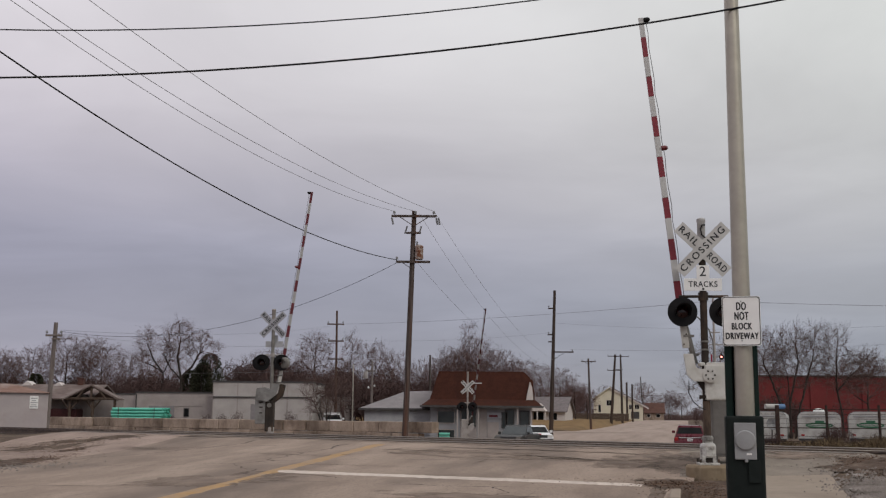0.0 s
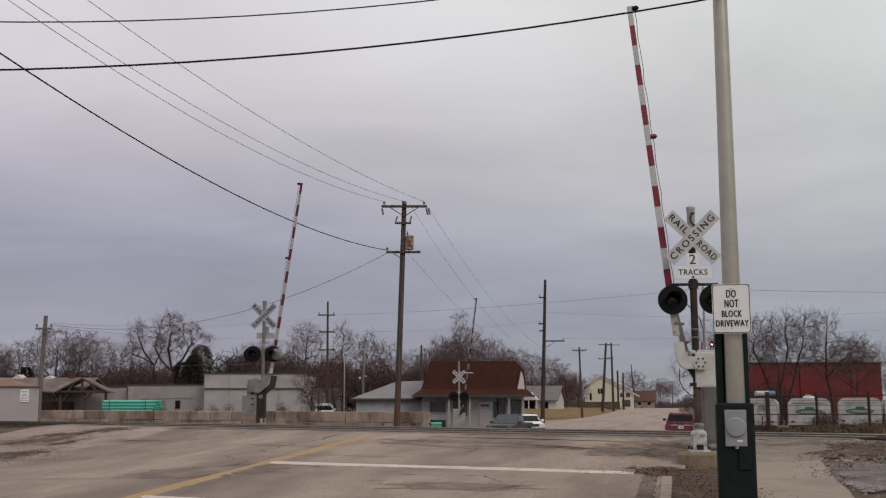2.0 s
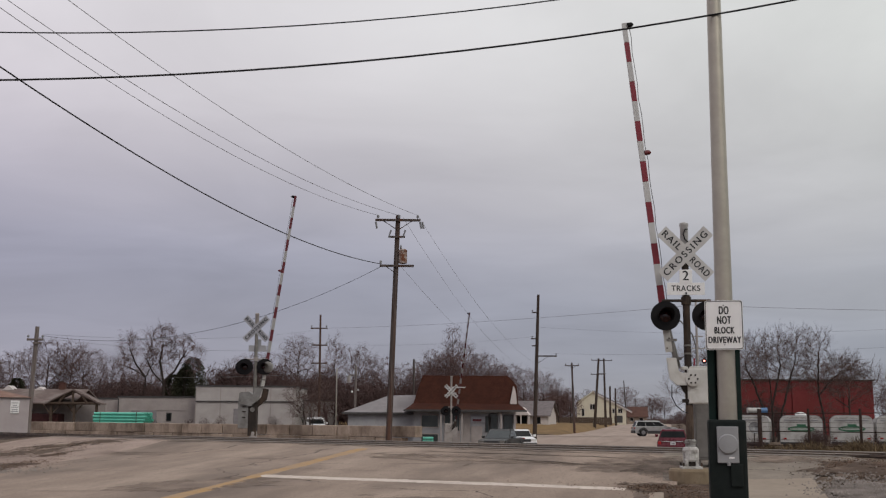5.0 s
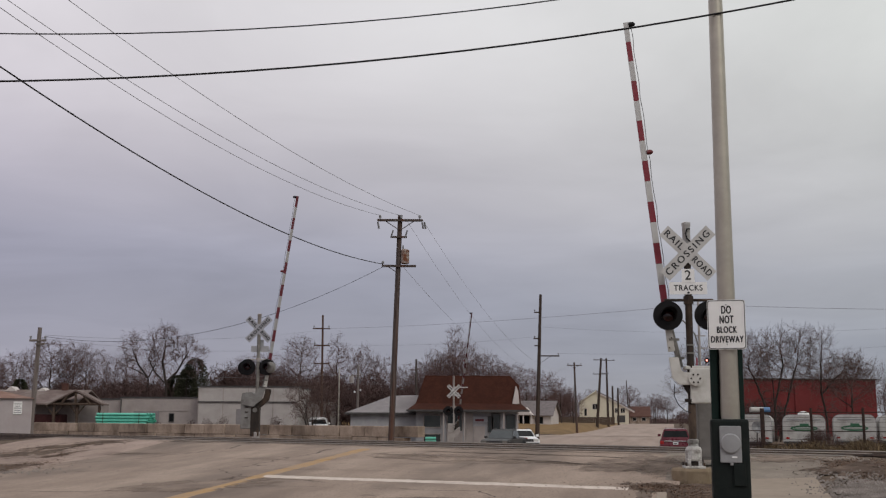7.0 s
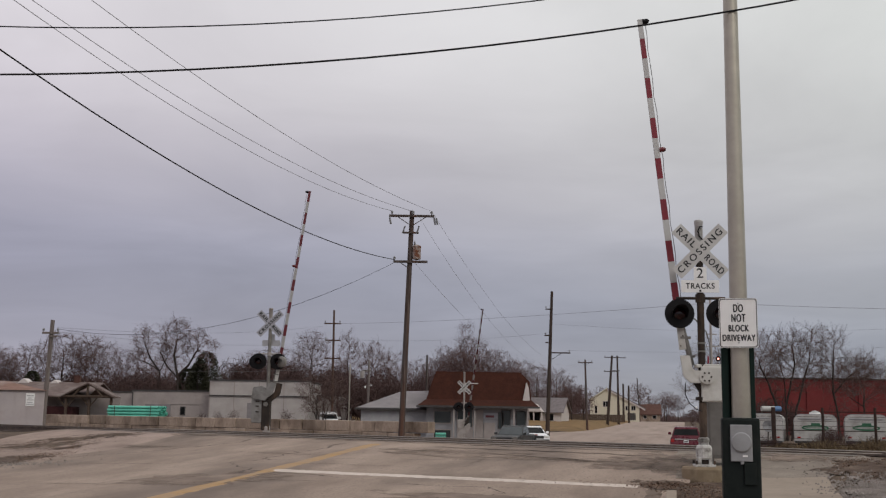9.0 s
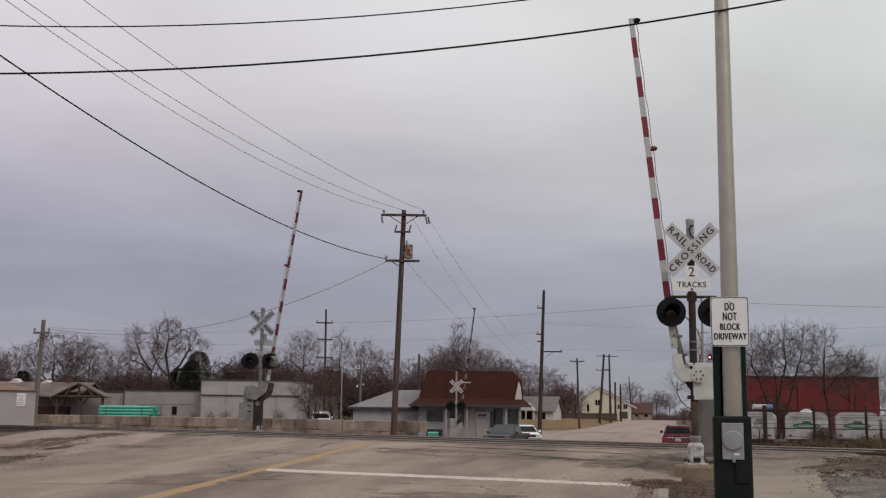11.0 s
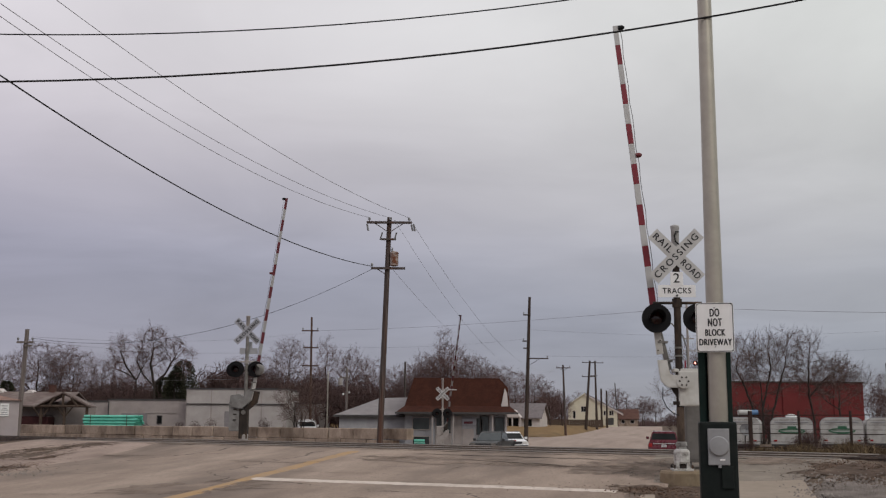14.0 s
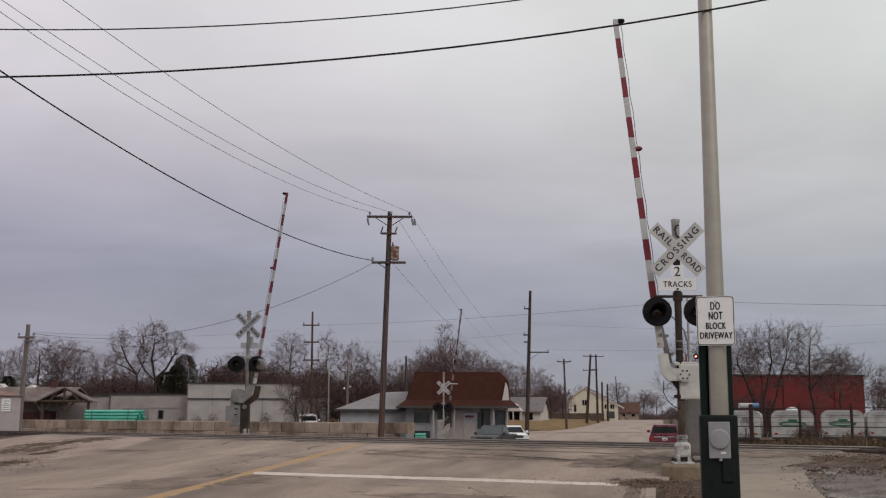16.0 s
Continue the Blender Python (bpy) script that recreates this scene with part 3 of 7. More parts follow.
def stops(*runs):
    """Grid lines: (from, to, step) runs, end to end."""
    out = []
    for a, b, d in runs:
        n = max(1, round((b - a) / d))
        out += [a + (b - a) * i / n for i in range(n)]
    return out + [runs[-1][1]]


gx = stops((-2500, -300, 400), (-300, -60, 30), (-60, -20, 2), (-20, 20, 0.5), (20, 60, 2), (60, 300, 30), (300, 2500, 400))
gy = stops((-300, -10, 40), (-10, 8, 2), (8, 45, 0.5), (45, 100, 2.5), (100, 400, 15), (400, 4000, 400))
tagged(sheet("ground", gx, gy, ground_at, DIRT), "bare brown winter dirt with dead leaves", "ground", kind="structure")


def road_warp(k, v):
    a, b = -14.6, 0.1
    w = 0.12 * noise.noise(Vector((v * 0.8, 3.0, 0)))
    return from_road(a + (b - a) * k + w * (1 if k in (0.0, 1.0) else 0), v)


def road_z(x, y):
    return height(x, y) + 0.006 * noise.noise(Vector((x * 0.4, y * 0.4, 2.0)))


ks = [i / 60 for i in range(61)]
tagged(sheet("road", ks, stops((-30, 8, 2), (8, 50, 0.4), (50, 62, 2)), road_z, ROAD, warp=road_warp),
       "cracked tan-grey concrete road rising to the tracks", "road", kind="structure")
tagged(sheet("road_far", [i / 20 for i in range(21)], stops((62, 130, 4), (130, 420, 10)), road_z, FAR_ROAD, warp=road_warp),
       "pale concrete road running on into the distance", "road", kind="structure")
tagged(sheet("driveway_apron", [i / 14 for i in range(15)], stops((18.55, 31, 0.4)), lambda x, y: road_z(x, y) + 0.008, APRON,
             warp=lambda k, v: from_road(-0.15 + (paved_right(v) + 0.15) * k + 0.1 * noise.noise(Vector((v, k * 3, 1))), v)),
       "pale cracked concrete driveway apron", "pavement", kind="structure")


def side_apron_z(x, y):
    v = 0.223 * x + 0.975 * y
    inside = -14.1 + 0.3 * noise.noise(Vector((v * 0.5, 8, 1))) - road_u(x, y)
    return road_z(x, y) + 0.012 * min(1.0, max(-0.5, inside / 0.3 - 0.5))


tagged(sheet("pavement_apron", [i / 20 for i in range(21)], stops((21.0, 46, 0.5)), side_apron_z, APRON_PINK,
             warp=lambda k, v: from_road(-14.1 + 0.3 * noise.noise(Vector((v * 0.5, 8, 1))) + (paved_left(v) + 14.1) * k, v)),
       "worn concrete apron beside the tracks", "pavement", kind="structure")
# cross street along which the silver car drives
tagged(sheet("road_cross_street", stops((-90, 5, 5), (5, 30, 2), (30, 110, 5)), stops((117, 126, 1.5)), lambda x, y: height(x, y) + 0.02, FAR_ROAD),
       "pale concrete side street crossing the road", "road", kind="structure")
# dry lawn beyond the store
tagged(sheet("lawn_far", stops((-60, 0, 5), (0, 60, 1)), stops((126.0, 300, 2)), lambda x, y: height(x, y) - 0.35 + (0.43 + 0.95 * step(124, 156, y) - 0.75 * step(156, 280, y)) * step(0.5, -2.5, road_u(x, y) + 11.6), GRASS),
       "dry tan winter lawn", "grass", kind="structure")


def strip(name, a, b, w, material, label, lift=0.010, n=24, wobble=0.0):
    """A painted line on the pavement from a to b."""
    a, b = Vector((*a, 0)), Vector((*b, 0))
    d = (b - a).normalized()
    side = Vector((-d.y, d.x, 0)) * w / 2
    co, quads = [], []
    for i in range(n + 1):
        c = a.lerp(b, i / n)
        for k in (-1, -0.33, 0.33, 1):
            e = wobble * noise.noise(Vector((i * 0.9, k * 5, w))) if abs(k) == 1 else 0
            p = c + side * (k + e)
            co.append((p.x, p.y, road_z(p.x, p.y) + (lift if abs(k) < 1 else -0.004)))
    for i in range(n):
        for k in range(3):
            quads.append((i * 4 + k, i * 4 + k + 1, i * 4 + k + 5, i * 4 + k + 4))
    me = bpy.data.meshes.new(name)
    me.from_pydata(co, [], quads)
    me.materials.append(material)
    return tagged(new(name, me), label, "road marking", kind="structure")


strip("road_marking_centre_line", from_road(-7.30, 4), from_road(-7.22, 24.6), 0.40, YELLOW, "worn faded yellow centre line", n=90, wobble=0.35)
strip("road_marking_stop_line", (-2.95, 19.25), (3.15, 16.95), 0.50, WHITELINE, "worn white painted stop line", n=70, wobble=0.3)
strip("road_marking_stop_line_b", (-4.0, 14.7), (1.8, 12.5), 0.30, WHITELINE, "worn white painted second line", n=40, wobble=0.2)

# ---- railway track ----
track = thing("railway_track", pose(-0.35, 27.4, -0.045, 0, 0, math.degrees(math.atan2(-0.595, 0.804))), "rusty single railway track crossing the road", "railway track", kind="structure")
for side in (0.0, 1.5):
    bm = bmesh.new()
    prof = ((-0.065, 0.82), (0.065, 0.82), (0.065, 0.84), (0.012, 0.86), (0.012, 0.97), (0.036, 0.98), (0.036, 1.02), (-0.036, 1.02), (-0.036, 0.98), (-0.012, 0.97), (-0.012, 0.86), (-0.065, 0.84))
    prism(bm, prof, -90, 90, m=pose(0, side, 0, 0, 0, 90))
    part("rail", bm, RAIL, track)
for y0, y1 in ((-0.8, -0.06), (0.1, 1.4), (1.56, 3.2)):
    bm = bmesh.new()
    box(bm, -14.8, 10.8, y0, y1, 0.8, 0.992, 0.006)
    part("crossing_panel", bm, RUBBER, track, "dark worn crossing panel")
for x0, x1 in ((-90, -14.9), (10.9, 90)):
    bm = bmesh.new()
    prism(bm, ((-1.9, 0.2), (3.4, 0.2), (2.3, 0.76), (-0.8, 0.76)), -x1, -x0, m=pose(0, 0, 0, 0, 0, 90))
    part("ballast", bm, BALLAST, track, "dark ballast bank")
tie_me = None
for k in range(70):
    for base in (-15.2, 11.2):
        x = base - 0.55 * k if base < 0 else base + 0.55 * k
        if tie_me is None:
            bm = bmesh.new()
            box(bm, -0.11, 0.11, -0.5, 2.0, 0.70, 0.825, 0.01)
            t = part("tie", bm, TIE, track, m=pose(x, 0, 0))
            tie_me = t.data
        else:
            part("tie", tie_me, TIE, track, m=pose(x, 0, 0))


# ---- crossing signals ----
def crossing_signal(name, m, label, arm, sign_board, mirror=1, mast_top=4.45, far_side=False, tracks=True, phase=1, stripe=0.375, machine=True, lens=0.255, flash=None, drop=0.0, paint=None, mast=MAST_DARK, blade_paint=SIGN_GREY):
    """A mast on a footing with crossbuck, two flashers and a raised gate arm. arm: foot and tip in the plane of the signal."""
    root = thing(name, m, label, "crossing signal", "railway crossing signals")
    bm = bmesh.new()
    lathe(bm, ((0.37, -0.3), (0.38, 0.17), (0.36, 0.21)), 28)
    part("footing", bm, FOOTING, root, "tan concrete footing")
    bm = bmesh.new()
    box(bm, -0.17, 0.17, -0.17, 0.17, 0.21, 0.25, 0.01)
    lathe(bm, ((0.118, 0.33), (0.138, 0.36), (0.138, 0.52), (0.12, 0.56), (0.09, 0.575)), 10)
    for qx, qy in ((-0.09, -0.09), (0.09, -0.09), (-0.09, 0.09), (0.09, 0.09)):
        box(bm, qx - 0.028, qx + 0.028, qy - 0.028, qy + 0.028, 0.25, 0.36, 0.006)
        lathe(bm, ((0.09, 0.55), (0.085, 0.62), (0.10, 0.63), (0.10, 0.67), (0.075, 0.70)), 14)
    base = part("base_casting", bm, CHIPPED if not far_side else SILVER_METAL, root, "chipped white base casting")
    part("base_gap", box(bmesh.new(), -0.085, 0.085, -0.085, 0.085, 0.25, 0.345), MAST_DARK, base)
    for sx in (-1, 1):
        for sy in (-1, 1):
            bm = bmesh.new()
            cyl(bm, (sx * 0.15, sy * 0.15, 0.25), (sx * 0.15, sy * 0.15, 0.31), 0.018, n=6)
            part("bolt", bm, MAST_DARK, base)
    bm = bmesh.new()
    cyl(bm, (0, 0, 0.68), (0, 0, mast_top - 0.5), 0.062, n=16)
    part("mast", bm, mast, root, "rust-dark steel mast" if mast is MAST_DARK else "dull silver mast", smooth=True)
    bm = bmesh.new()
    lathe(bm, ((0.07, mast_top - 0.55), (0.07, mast_top - 0.06), (0.078, mast_top - 0.05), (0.078, mast_top), (0.04, mast_top + 0.02)), 16)
    part("mast_cap", bm, SILVER_METAL if far_side else CAP_METAL, root, "pale pipe sleeve", smooth=True)
    # crossbuck
    zc = mast_top - 0.55 - drop
    bold = 0.010 if far_side else 0.004
    for k, (turn, text) in enumerate(((-45, ("RAIL", "ROAD")), (45, ("CROSSING",)))):
        yb = -0.085 - 0.012 * k
        bm = bmesh.new()
        box(bm, -0.575, 0.575, yb - 0.004, yb + 0.004, -0.115, 0.115, m=pose(0, 0, zc, 0, -turn, 0))
        blade = part("crossbuck_blade", bm, blade_paint, root, "white reflective crossbuck blade")
        face = pose(0, yb - 0.005, zc, 0, -turn, 0) @ UPRIGHT
        if len(text) == 2:
            words("lettering", text[0], 0.165, SIGN_BLACK, blade, face @ pose(-0.335, 0, 0), bold, spacing=1.2, width=0.40)
            words("lettering", text[1], 0.165, SIGN_BLACK, blade, face @ pose(0.335, 0, 0), bold, spacing=1.2, width=0.40)
        else:
            words("lettering", text[0], 0.165, SIGN_BLACK, blade, face, bold, spacing=1.35, width=1.03)
    if tracks:
        bm = bmesh.new()
        box(bm, -0.115, 0.105, -0.078, -0.07, mast_top - 1.08, mast_top - 0.83, 0.003)
        plate = part("number_plate_sign", bm, SIGN_WHITE, root, "white plate with a black figure")
        words("lettering", "2", 0.24, SIGN_BLACK, plate, pose(-0.01, -0.079, mast_top - 0.945) @ UPRIGHT, 0.002)
        bm = bmesh.new()
        box(bm, -0.335, 0.315, -0.078, -0.07, mast_top - 1.275, mast_top - 1.06, 0.003)
        plate = part("tracks_sign", bm, SIGN_WHITE, root, "white plate with black lettering")
        words("lettering", "TRACKS", 0.14, SIGN_BLACK, plate, pose(-0.01, -0.079, mast_top - 1.165) @ UPRIGHT, 0.003, spacing=1.15, width=0.49)
        bm = bmesh.new()
        cyl(bm, (-0.01, -0.075, mast_top - 1.245), (-0.01, -0.09, mast_top - 1.245), 0.02, n=8)
        part("bolt", bm, SIGN_BLACK, plate)
    elif sign_board:
        bm = bmesh.new()
        box(bm, -0.28, 0.36, 0.07, 0.08, mast_top - 1.36, mast_top - 1.14, 0.003)
        box(bm, -0.05, 0.17, 0.07, 0.08, mast_top - 1.15, mast_top - 0.92, 0.003)
        part("tracks_sign", bm, SIGN_BACK, root, "bare metal back of a sign")
    # flashers on their crossarm
    zf = mast_top - 1.64 if flash is None else flash
    bm = bmesh.new()
    cyl(bm, (-0.42, -0.02, zf + 0.27), (0.42, -0.02, zf + 0.27), 0.025, n=8)
    cyl(bm, (0, 0, zf + 0.2), (0, 0, zf + 0.34), 0.085, n=12)
    part("flasher_crossarm", bm, MAST_DARK if not far_side else SILVER_METAL, root)
    for sx in (-0.37, 0.34):
        bm = bmesh.new()
        lathe(bm, ((lens, 0.0), (lens, 0.025), (0.12, 0.03), (0.11, 0.16), (0.06, 0.20)), 28, pose(sx, -0.06, zf, -90, 0, 0))
        lamp = part("flasher", bm, BLACK, root, "black round flasher target", smooth=True)
        bm = bmesh.new()
        lathe(bm, ((0.105, 0.0), (0.105, 0.012), (0.05, 0.03), (0.01, 0.034)), 20, pose(sx, -0.062, zf, 90, 0, 0))
        part("lens", bm, RED_LENS, lamp, "unlit dark red lens", smooth=True)
        # the open hood over the lens
        bm = bmesh.new()
        n = 18
        rows = []
        for j in range(n + 1):
            a = radians(-35 + 250 * j / n)
            reach = 0.30 * (0.35 + 0.65 * max(0.0, math.sin(a)) ** 0.6) if math.sin(a) > 0 else 0.30 * 0.35 * (1 + math.sin(a))
            c, s = math.cos(a), math.sin(a)
            rows.append([bm.verts.new((sx + r * c, -0.06 - d, zf + r * s)) for r, d in ((0.125, 0), (0.14, reach), (0.13, reach), (0.115, 0))])
        for a, b in zip(rows, rows[1:]):
            for q in range(4):
                bm.faces.new((a[q], a[(q + 1) % 4], b[(q + 1) % 4], b[q]))
        bm.faces.new(rows[0])
        bm.faces.new(rows[-1][::-1])
        part("hood", bm, BLACK, lamp, smooth=True)
        if far_side:
            # the lamps that look the other way
            bm = bmesh.new()
            lathe(bm, ((0.25, 0.0), (0.25, 0.025), (0.12, 0.03), (0.11, 0.12)), 24, pose(sx + 0.13 * mirror, 0.16, zf - 0.01, -90, 0, 0))
            part("flasher", bm, BLACK, root, "black round flasher target", smooth=True)
    # gate mechanism
    zh = 1.72
    if machine:
        bm = bmesh.new()
        box(bm, -0.03 if mirror > 0 else -0.42, 0.42 if mirror > 0 else 0.03, -0.10, 0.26, 1.30, 1.90, 0.025)
        box(bm, 0.16 * mirror - 0.26, 0.16 * mirror + 0.26, -0.06, 0.22, 1.88, 1.94, 0.015)
        mech = part("gate_mechanism", bm, WHITE_METAL if not far_side else SILVER_METAL, root, "weathered white gate machine case")
        bm = bmesh.new()
        cyl(bm, (0.05 * mirror, -0.10, zh), (0.05 * mirror, -0.17, zh), 0.125, n=20)
        part("hub", bm, WHITE_METAL if not far_side else SILVER_METAL, mech, smooth=True)
        for k in range(6):
            a = math.pi / 3 * k
            bm = bmesh.new()
            cyl(bm, (0.05 * mirror + 0.075 * math.cos(a), -0.17, zh + 0.075 * math.sin(a)), (0.05 * mirror + 0.075 * math.cos(a), -0.185, zh + 0.075 * math.sin(a)), 0.016, n=6)
            part("bolt", bm, MAST_DARK, mech)
        # counterweight arm: a bent plate
        bm = bmesh.new()
        pts = ((0.12, zh + 0.10), (0.12, zh - 0.11), (-0.22, zh - 0.11), (-0.34, zh + 0.0), (-0.39, zh + 0.36), (-0.22, zh + 0.36), (-0.19, zh + 0.13), (-0.14, zh + 0.10))
        prism(bm, [(x * mirror, z) for x, z in pts], -0.15, -0.11, bevel=0.008)
        part("counterweight_arm", bm, WHITE_METAL if not far_side else MAST_DARK, root, "white bent counterweight plate")
        bm = bmesh.new()
        prism(bm, [(x * mirror, z) for x, z in ((-0.16, zh - 0.10), (0.05, zh - 0.45), (0.06, zh - 0.10))], -0.05, 0.0)
        cyl(bm, (-0.02 * mirror, 0, zh - 0.4), (-0.02 * mirror, 0, zh - 0.34), 0.10, n=12)
        part("bracket", bm, MAST_DARK, root)
    # gate arm of striped pieces
    ya = 0.16
    f, t = Vector((arm[0], ya, arm[1])), Vector((arm[2], ya, arm[3]))
    d = (t - f).normalized()
    joint = Vector((0.02 * mirror - 0.16 * mirror, ya, zh + 0.2))
    bm = bmesh.new()
    steps = 5
    for k in range(steps):
        p, q = joint.lerp(f, k / steps), joint.lerp(f, (k + 1) / steps)
        cyl(bm, p, q, 0.05 if k < 2 else 0.045, n=8)
    for k in (0.15, 0.45):
        p = joint.lerp(f, k)
        box(bm, p.x - 0.09, p.x + 0.09, ya - 0.06, ya + 0.06, p.z - 0.02, p.z + 0.02)
    part("arm_adapter", bm, GALVANISED, root, "dull grey bolted arm adapter")
    lean = math.degrees(math.atan2(d.x, d.z))
    long = (t - f).length
    bm = bmesh.new()
    box(bm, -0.06, 0.06, ya - 0.05, ya - 0.022, -0.25, 0.42, 0.008, m=pose(f.x, 0, f.z, 0, lean, 0) @ pose(0, 0, -0.56))
    part("arm_clamp", bm, WHITE_METAL, root, "pale perforated arm clamp")
    for k in range(4):
        q = pose(f.x, 0, f.z, 0, lean, 0) @ Vector((0.03 if k % 2 else -0.03, ya - 0.05, -0.74 + 0.17 * k))
        part("bolt", cyl(bmesh.new(), q, q + Vector((0, -0.012, 0)), 0.014, n=6), MAST_DARK, root)
    pieces = round(long / stripe)
    holder = new("gate_arm")
    holder.parent = root
    holder.matrix_local = pose(f.x, ya, f.z, 0, lean, 0)
    h = long / pieces
    for k in range(pieces):
        w = 0.058 - 0.014 * k / pieces
        bm = bmesh.new()
        box(bm, -w, w, -0.02, 0.02, k * h, (k + 1) * h - 0.001, 0.004)
        # far-side stripes take darker copies of the paint for their backlit look
        red, white = paint or ((ARM_DARK_RED, ARM_BACKLIT) if far_side else (ARM_RED, ARM_WHITE))
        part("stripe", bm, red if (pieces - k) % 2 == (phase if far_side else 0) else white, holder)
    side = 1 if mirror > 0 else -1
    bm = bmesh.new()
    tube(bm, [(side * (0.085 + 0.012 * math.sin(i * 2.3)), 0, i * long / 18) for i in range(19)], 0.007, 5)
    part("lamp_cable", bm, CERAMIC, holder)
    for k in (0.55 if far_side else 0.535, 0.997):
        z = long * k
        bm = bmesh.new()
        cyl(bm, (side * 0.05, 0, z - 0.03), (side * 0.13, 0, z - 0.03), 0.045, 0.045, n=12)
        cyl(bm, (side * 0.13, 0, z - 0.03), (side * 0.165, 0, z - 0.03), 0.045, 0.02, n=12)
        part("arm_lamp", bm, ARM_LAMP if k < 0.9 else BLACK, holder, "small dark red arm lamp", smooth=True)
    return root


near = crossing_signal("crossing_signal", pose(4.49, 18.2, 0.60, 0, 0, -4), "tall railway crossing signal with raised red and white gate",
                       (-0.385, 3.0, -0.95, 8.24), True)
bm = bmesh.new()
tube(bm, [(-0.30, -0.1, 1.62), (-0.31, -0.1, 1.42), (-0.24, -0.1, 1.27), (-0.12, -0.08, 1.17), (-0.03, -0.07, 1.14)], 0.008, 6)
part("power_lead", bm, WIRE, near)
part("mast_sleeve", cyl(bmesh.new(), (0, 0, 0.68), (0, 0, 1.28), 0.068, 0.065, n=16), RUST_PIPE, near, "rust-streaked lower mast", smooth=True)
for z in (2.16, 2.30):
    part("mast_band", cyl(bmesh.new(), (0, 0, z - 0.015), (0, 0, z + 0.015), 0.072, n=16), GALVANISED, near, "grey steel band", smooth=True)
part("conduit", tube(bmesh.new(), [(0.16, 0.05, 1.9), (0.15, 0.04, 2.3), (0.09, 0.02, 2.5), (-0.1, 0.0, 2.72), (-0.28, -0.02, 2.8)], 0.012, 6), GALVANISED, near)
part("reflector_strip", box(bmesh.new(), 0.085, 0.115, -0.06, -0.05, 1.95, 2.08, 0.003), ARM_RED, near, "small red strip beside the mast")
# pale bead added in place of the bright glint on the lead
part("lead_clip", lathe(bmesh.new(), ((0.006, -0.02), (0.017, -0.008), (0.017, 0.01), (0.006, 0.02)), 10, pose(-0.13, -0.10, 1.20)), LAMP_CLEAR, near, "small pale bead standing in for a glint on the lead", smooth=True)
part("cable_loop", tube(bmesh.new(), [(0.05, -0.09, 4.10), (-0.01, -0.10, 4.16), (-0.03, -0.10, 4.25), (0.0, -0.10, 4.33), (0.05, -0.09, 4.33)], 0.014, 6), WIRE, near)
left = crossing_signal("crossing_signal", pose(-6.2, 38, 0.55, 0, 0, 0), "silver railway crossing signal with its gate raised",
                       (0.37, 2.95, 1.24, 9.15), True, mirror=-1, mast_top=4.75, far_side=True, tracks=False, phase=1, stripe=0.42, machine=False, lens=0.29, flash=2.84, mast=GALVANISED, blade_paint=SIGN_BLUE_GREY)
machine = part("machine_cover", prism(bmesh.new(), ((-0.55, 0.36), (-0.14, 0.36), (-0.12, 1.2), (-0.02, 1.53), (-0.2, 1.66), (-0.52, 1.62), (-0.56, 1.3)), -0.10, 0.30, bevel=0.02), CASE_LIGHT, left, "dull silver gate machine cover", m=pose(0, 0, 0.30))
for z in (0.75, 0.95, 1.12):
    part("hinge", box(bmesh.new(), -0.40, -0.28, -0.125, -0.10, z - 0.018, z + 0.018, 0.004), MAST_DARK, machine)
part("counterweight_arm", prism(bmesh.new(), ((-0.46, 1.20), (-0.10, 1.14), (0.20, 1.40), (0.31, 1.76), (0.06, 1.79), (-0.02, 1.54), (-0.16, 1.42), (-0.42, 1.50)), -0.20, -0.15, bevel=0.01), CASE_LIGHT, left, "pale bent counterweight plate", m=pose(0, 0, 0.30))
part("weight_arm", prism(bmesh.new(), ((-0.06, 1.14), (0.12, 1.10), (0.43, 1.36), (0.50, 1.75), (0.30, 1.78), (0.26, 1.46)), -0.08, 0.10, bevel=0.012), MAST_DARK, left, "dark bent weight arm", m=pose(0, 0, 0.30))
drive = part("drive_case", box(bmesh.new(), -0.19, 0.11, -0.12, 0.24, 0.10, 1.14, 0.02), MAST_DARK, left, "dark rusty drive case", m=pose(0, 0, 0.30))
part("hub", cyl(bmesh.new(), (-0.04, -0.16, 1.02), (-0.04, -0.12, 1.02), 0.08, n=14), CASE_GREY, drive, smooth=True)
part("lamp_housing", lathe(bmesh.new(), ((0.17, 0.0), (0.20, 0.04), (0.20, 0.14), (0.15, 0.18)), 22, pose(0.50, 0.03, 2.83, 90, 0, -30)), GALVANISED, left, "grey lamp housing behind a flasher", smooth=True)
third = crossing_signal("crossing_signal", pose(1.62, 74, -0.72, 0, 0, 0), "distant white railway crossing signal with its gate raised",
                        (0.33, 2.2, 1.27, 9.68), True, mirror=-1, mast_top=5.2, far_side=True, tracks=False, stripe=0.36, lens=0.33, flash=2.8, drop=0.5, paint=(ARM_SHADED_RED, ARM_SHADED), mast=SILVER_METAL, blade_paint=SIGN_PALE)
bm = bmesh.new()
prism(bm, ((-0.5, 0.2), (-0.1, 0.2), (0.0, 0.9), (0.45, 1.3), (0.45, 1.7), (0.1, 1.5), (-0.4, 1.1)), -0.1, 0.3)
part("machine_cover", bm, SILVER_METAL, third, "dull silver gate machine cover")
part("sign_bracket", box(bmesh.new(), 0.05, 0.98, -0.03, 0.03, 4.40, 4.46, 0.005), SIGN_PALE, third, "thin pale bracket arm")
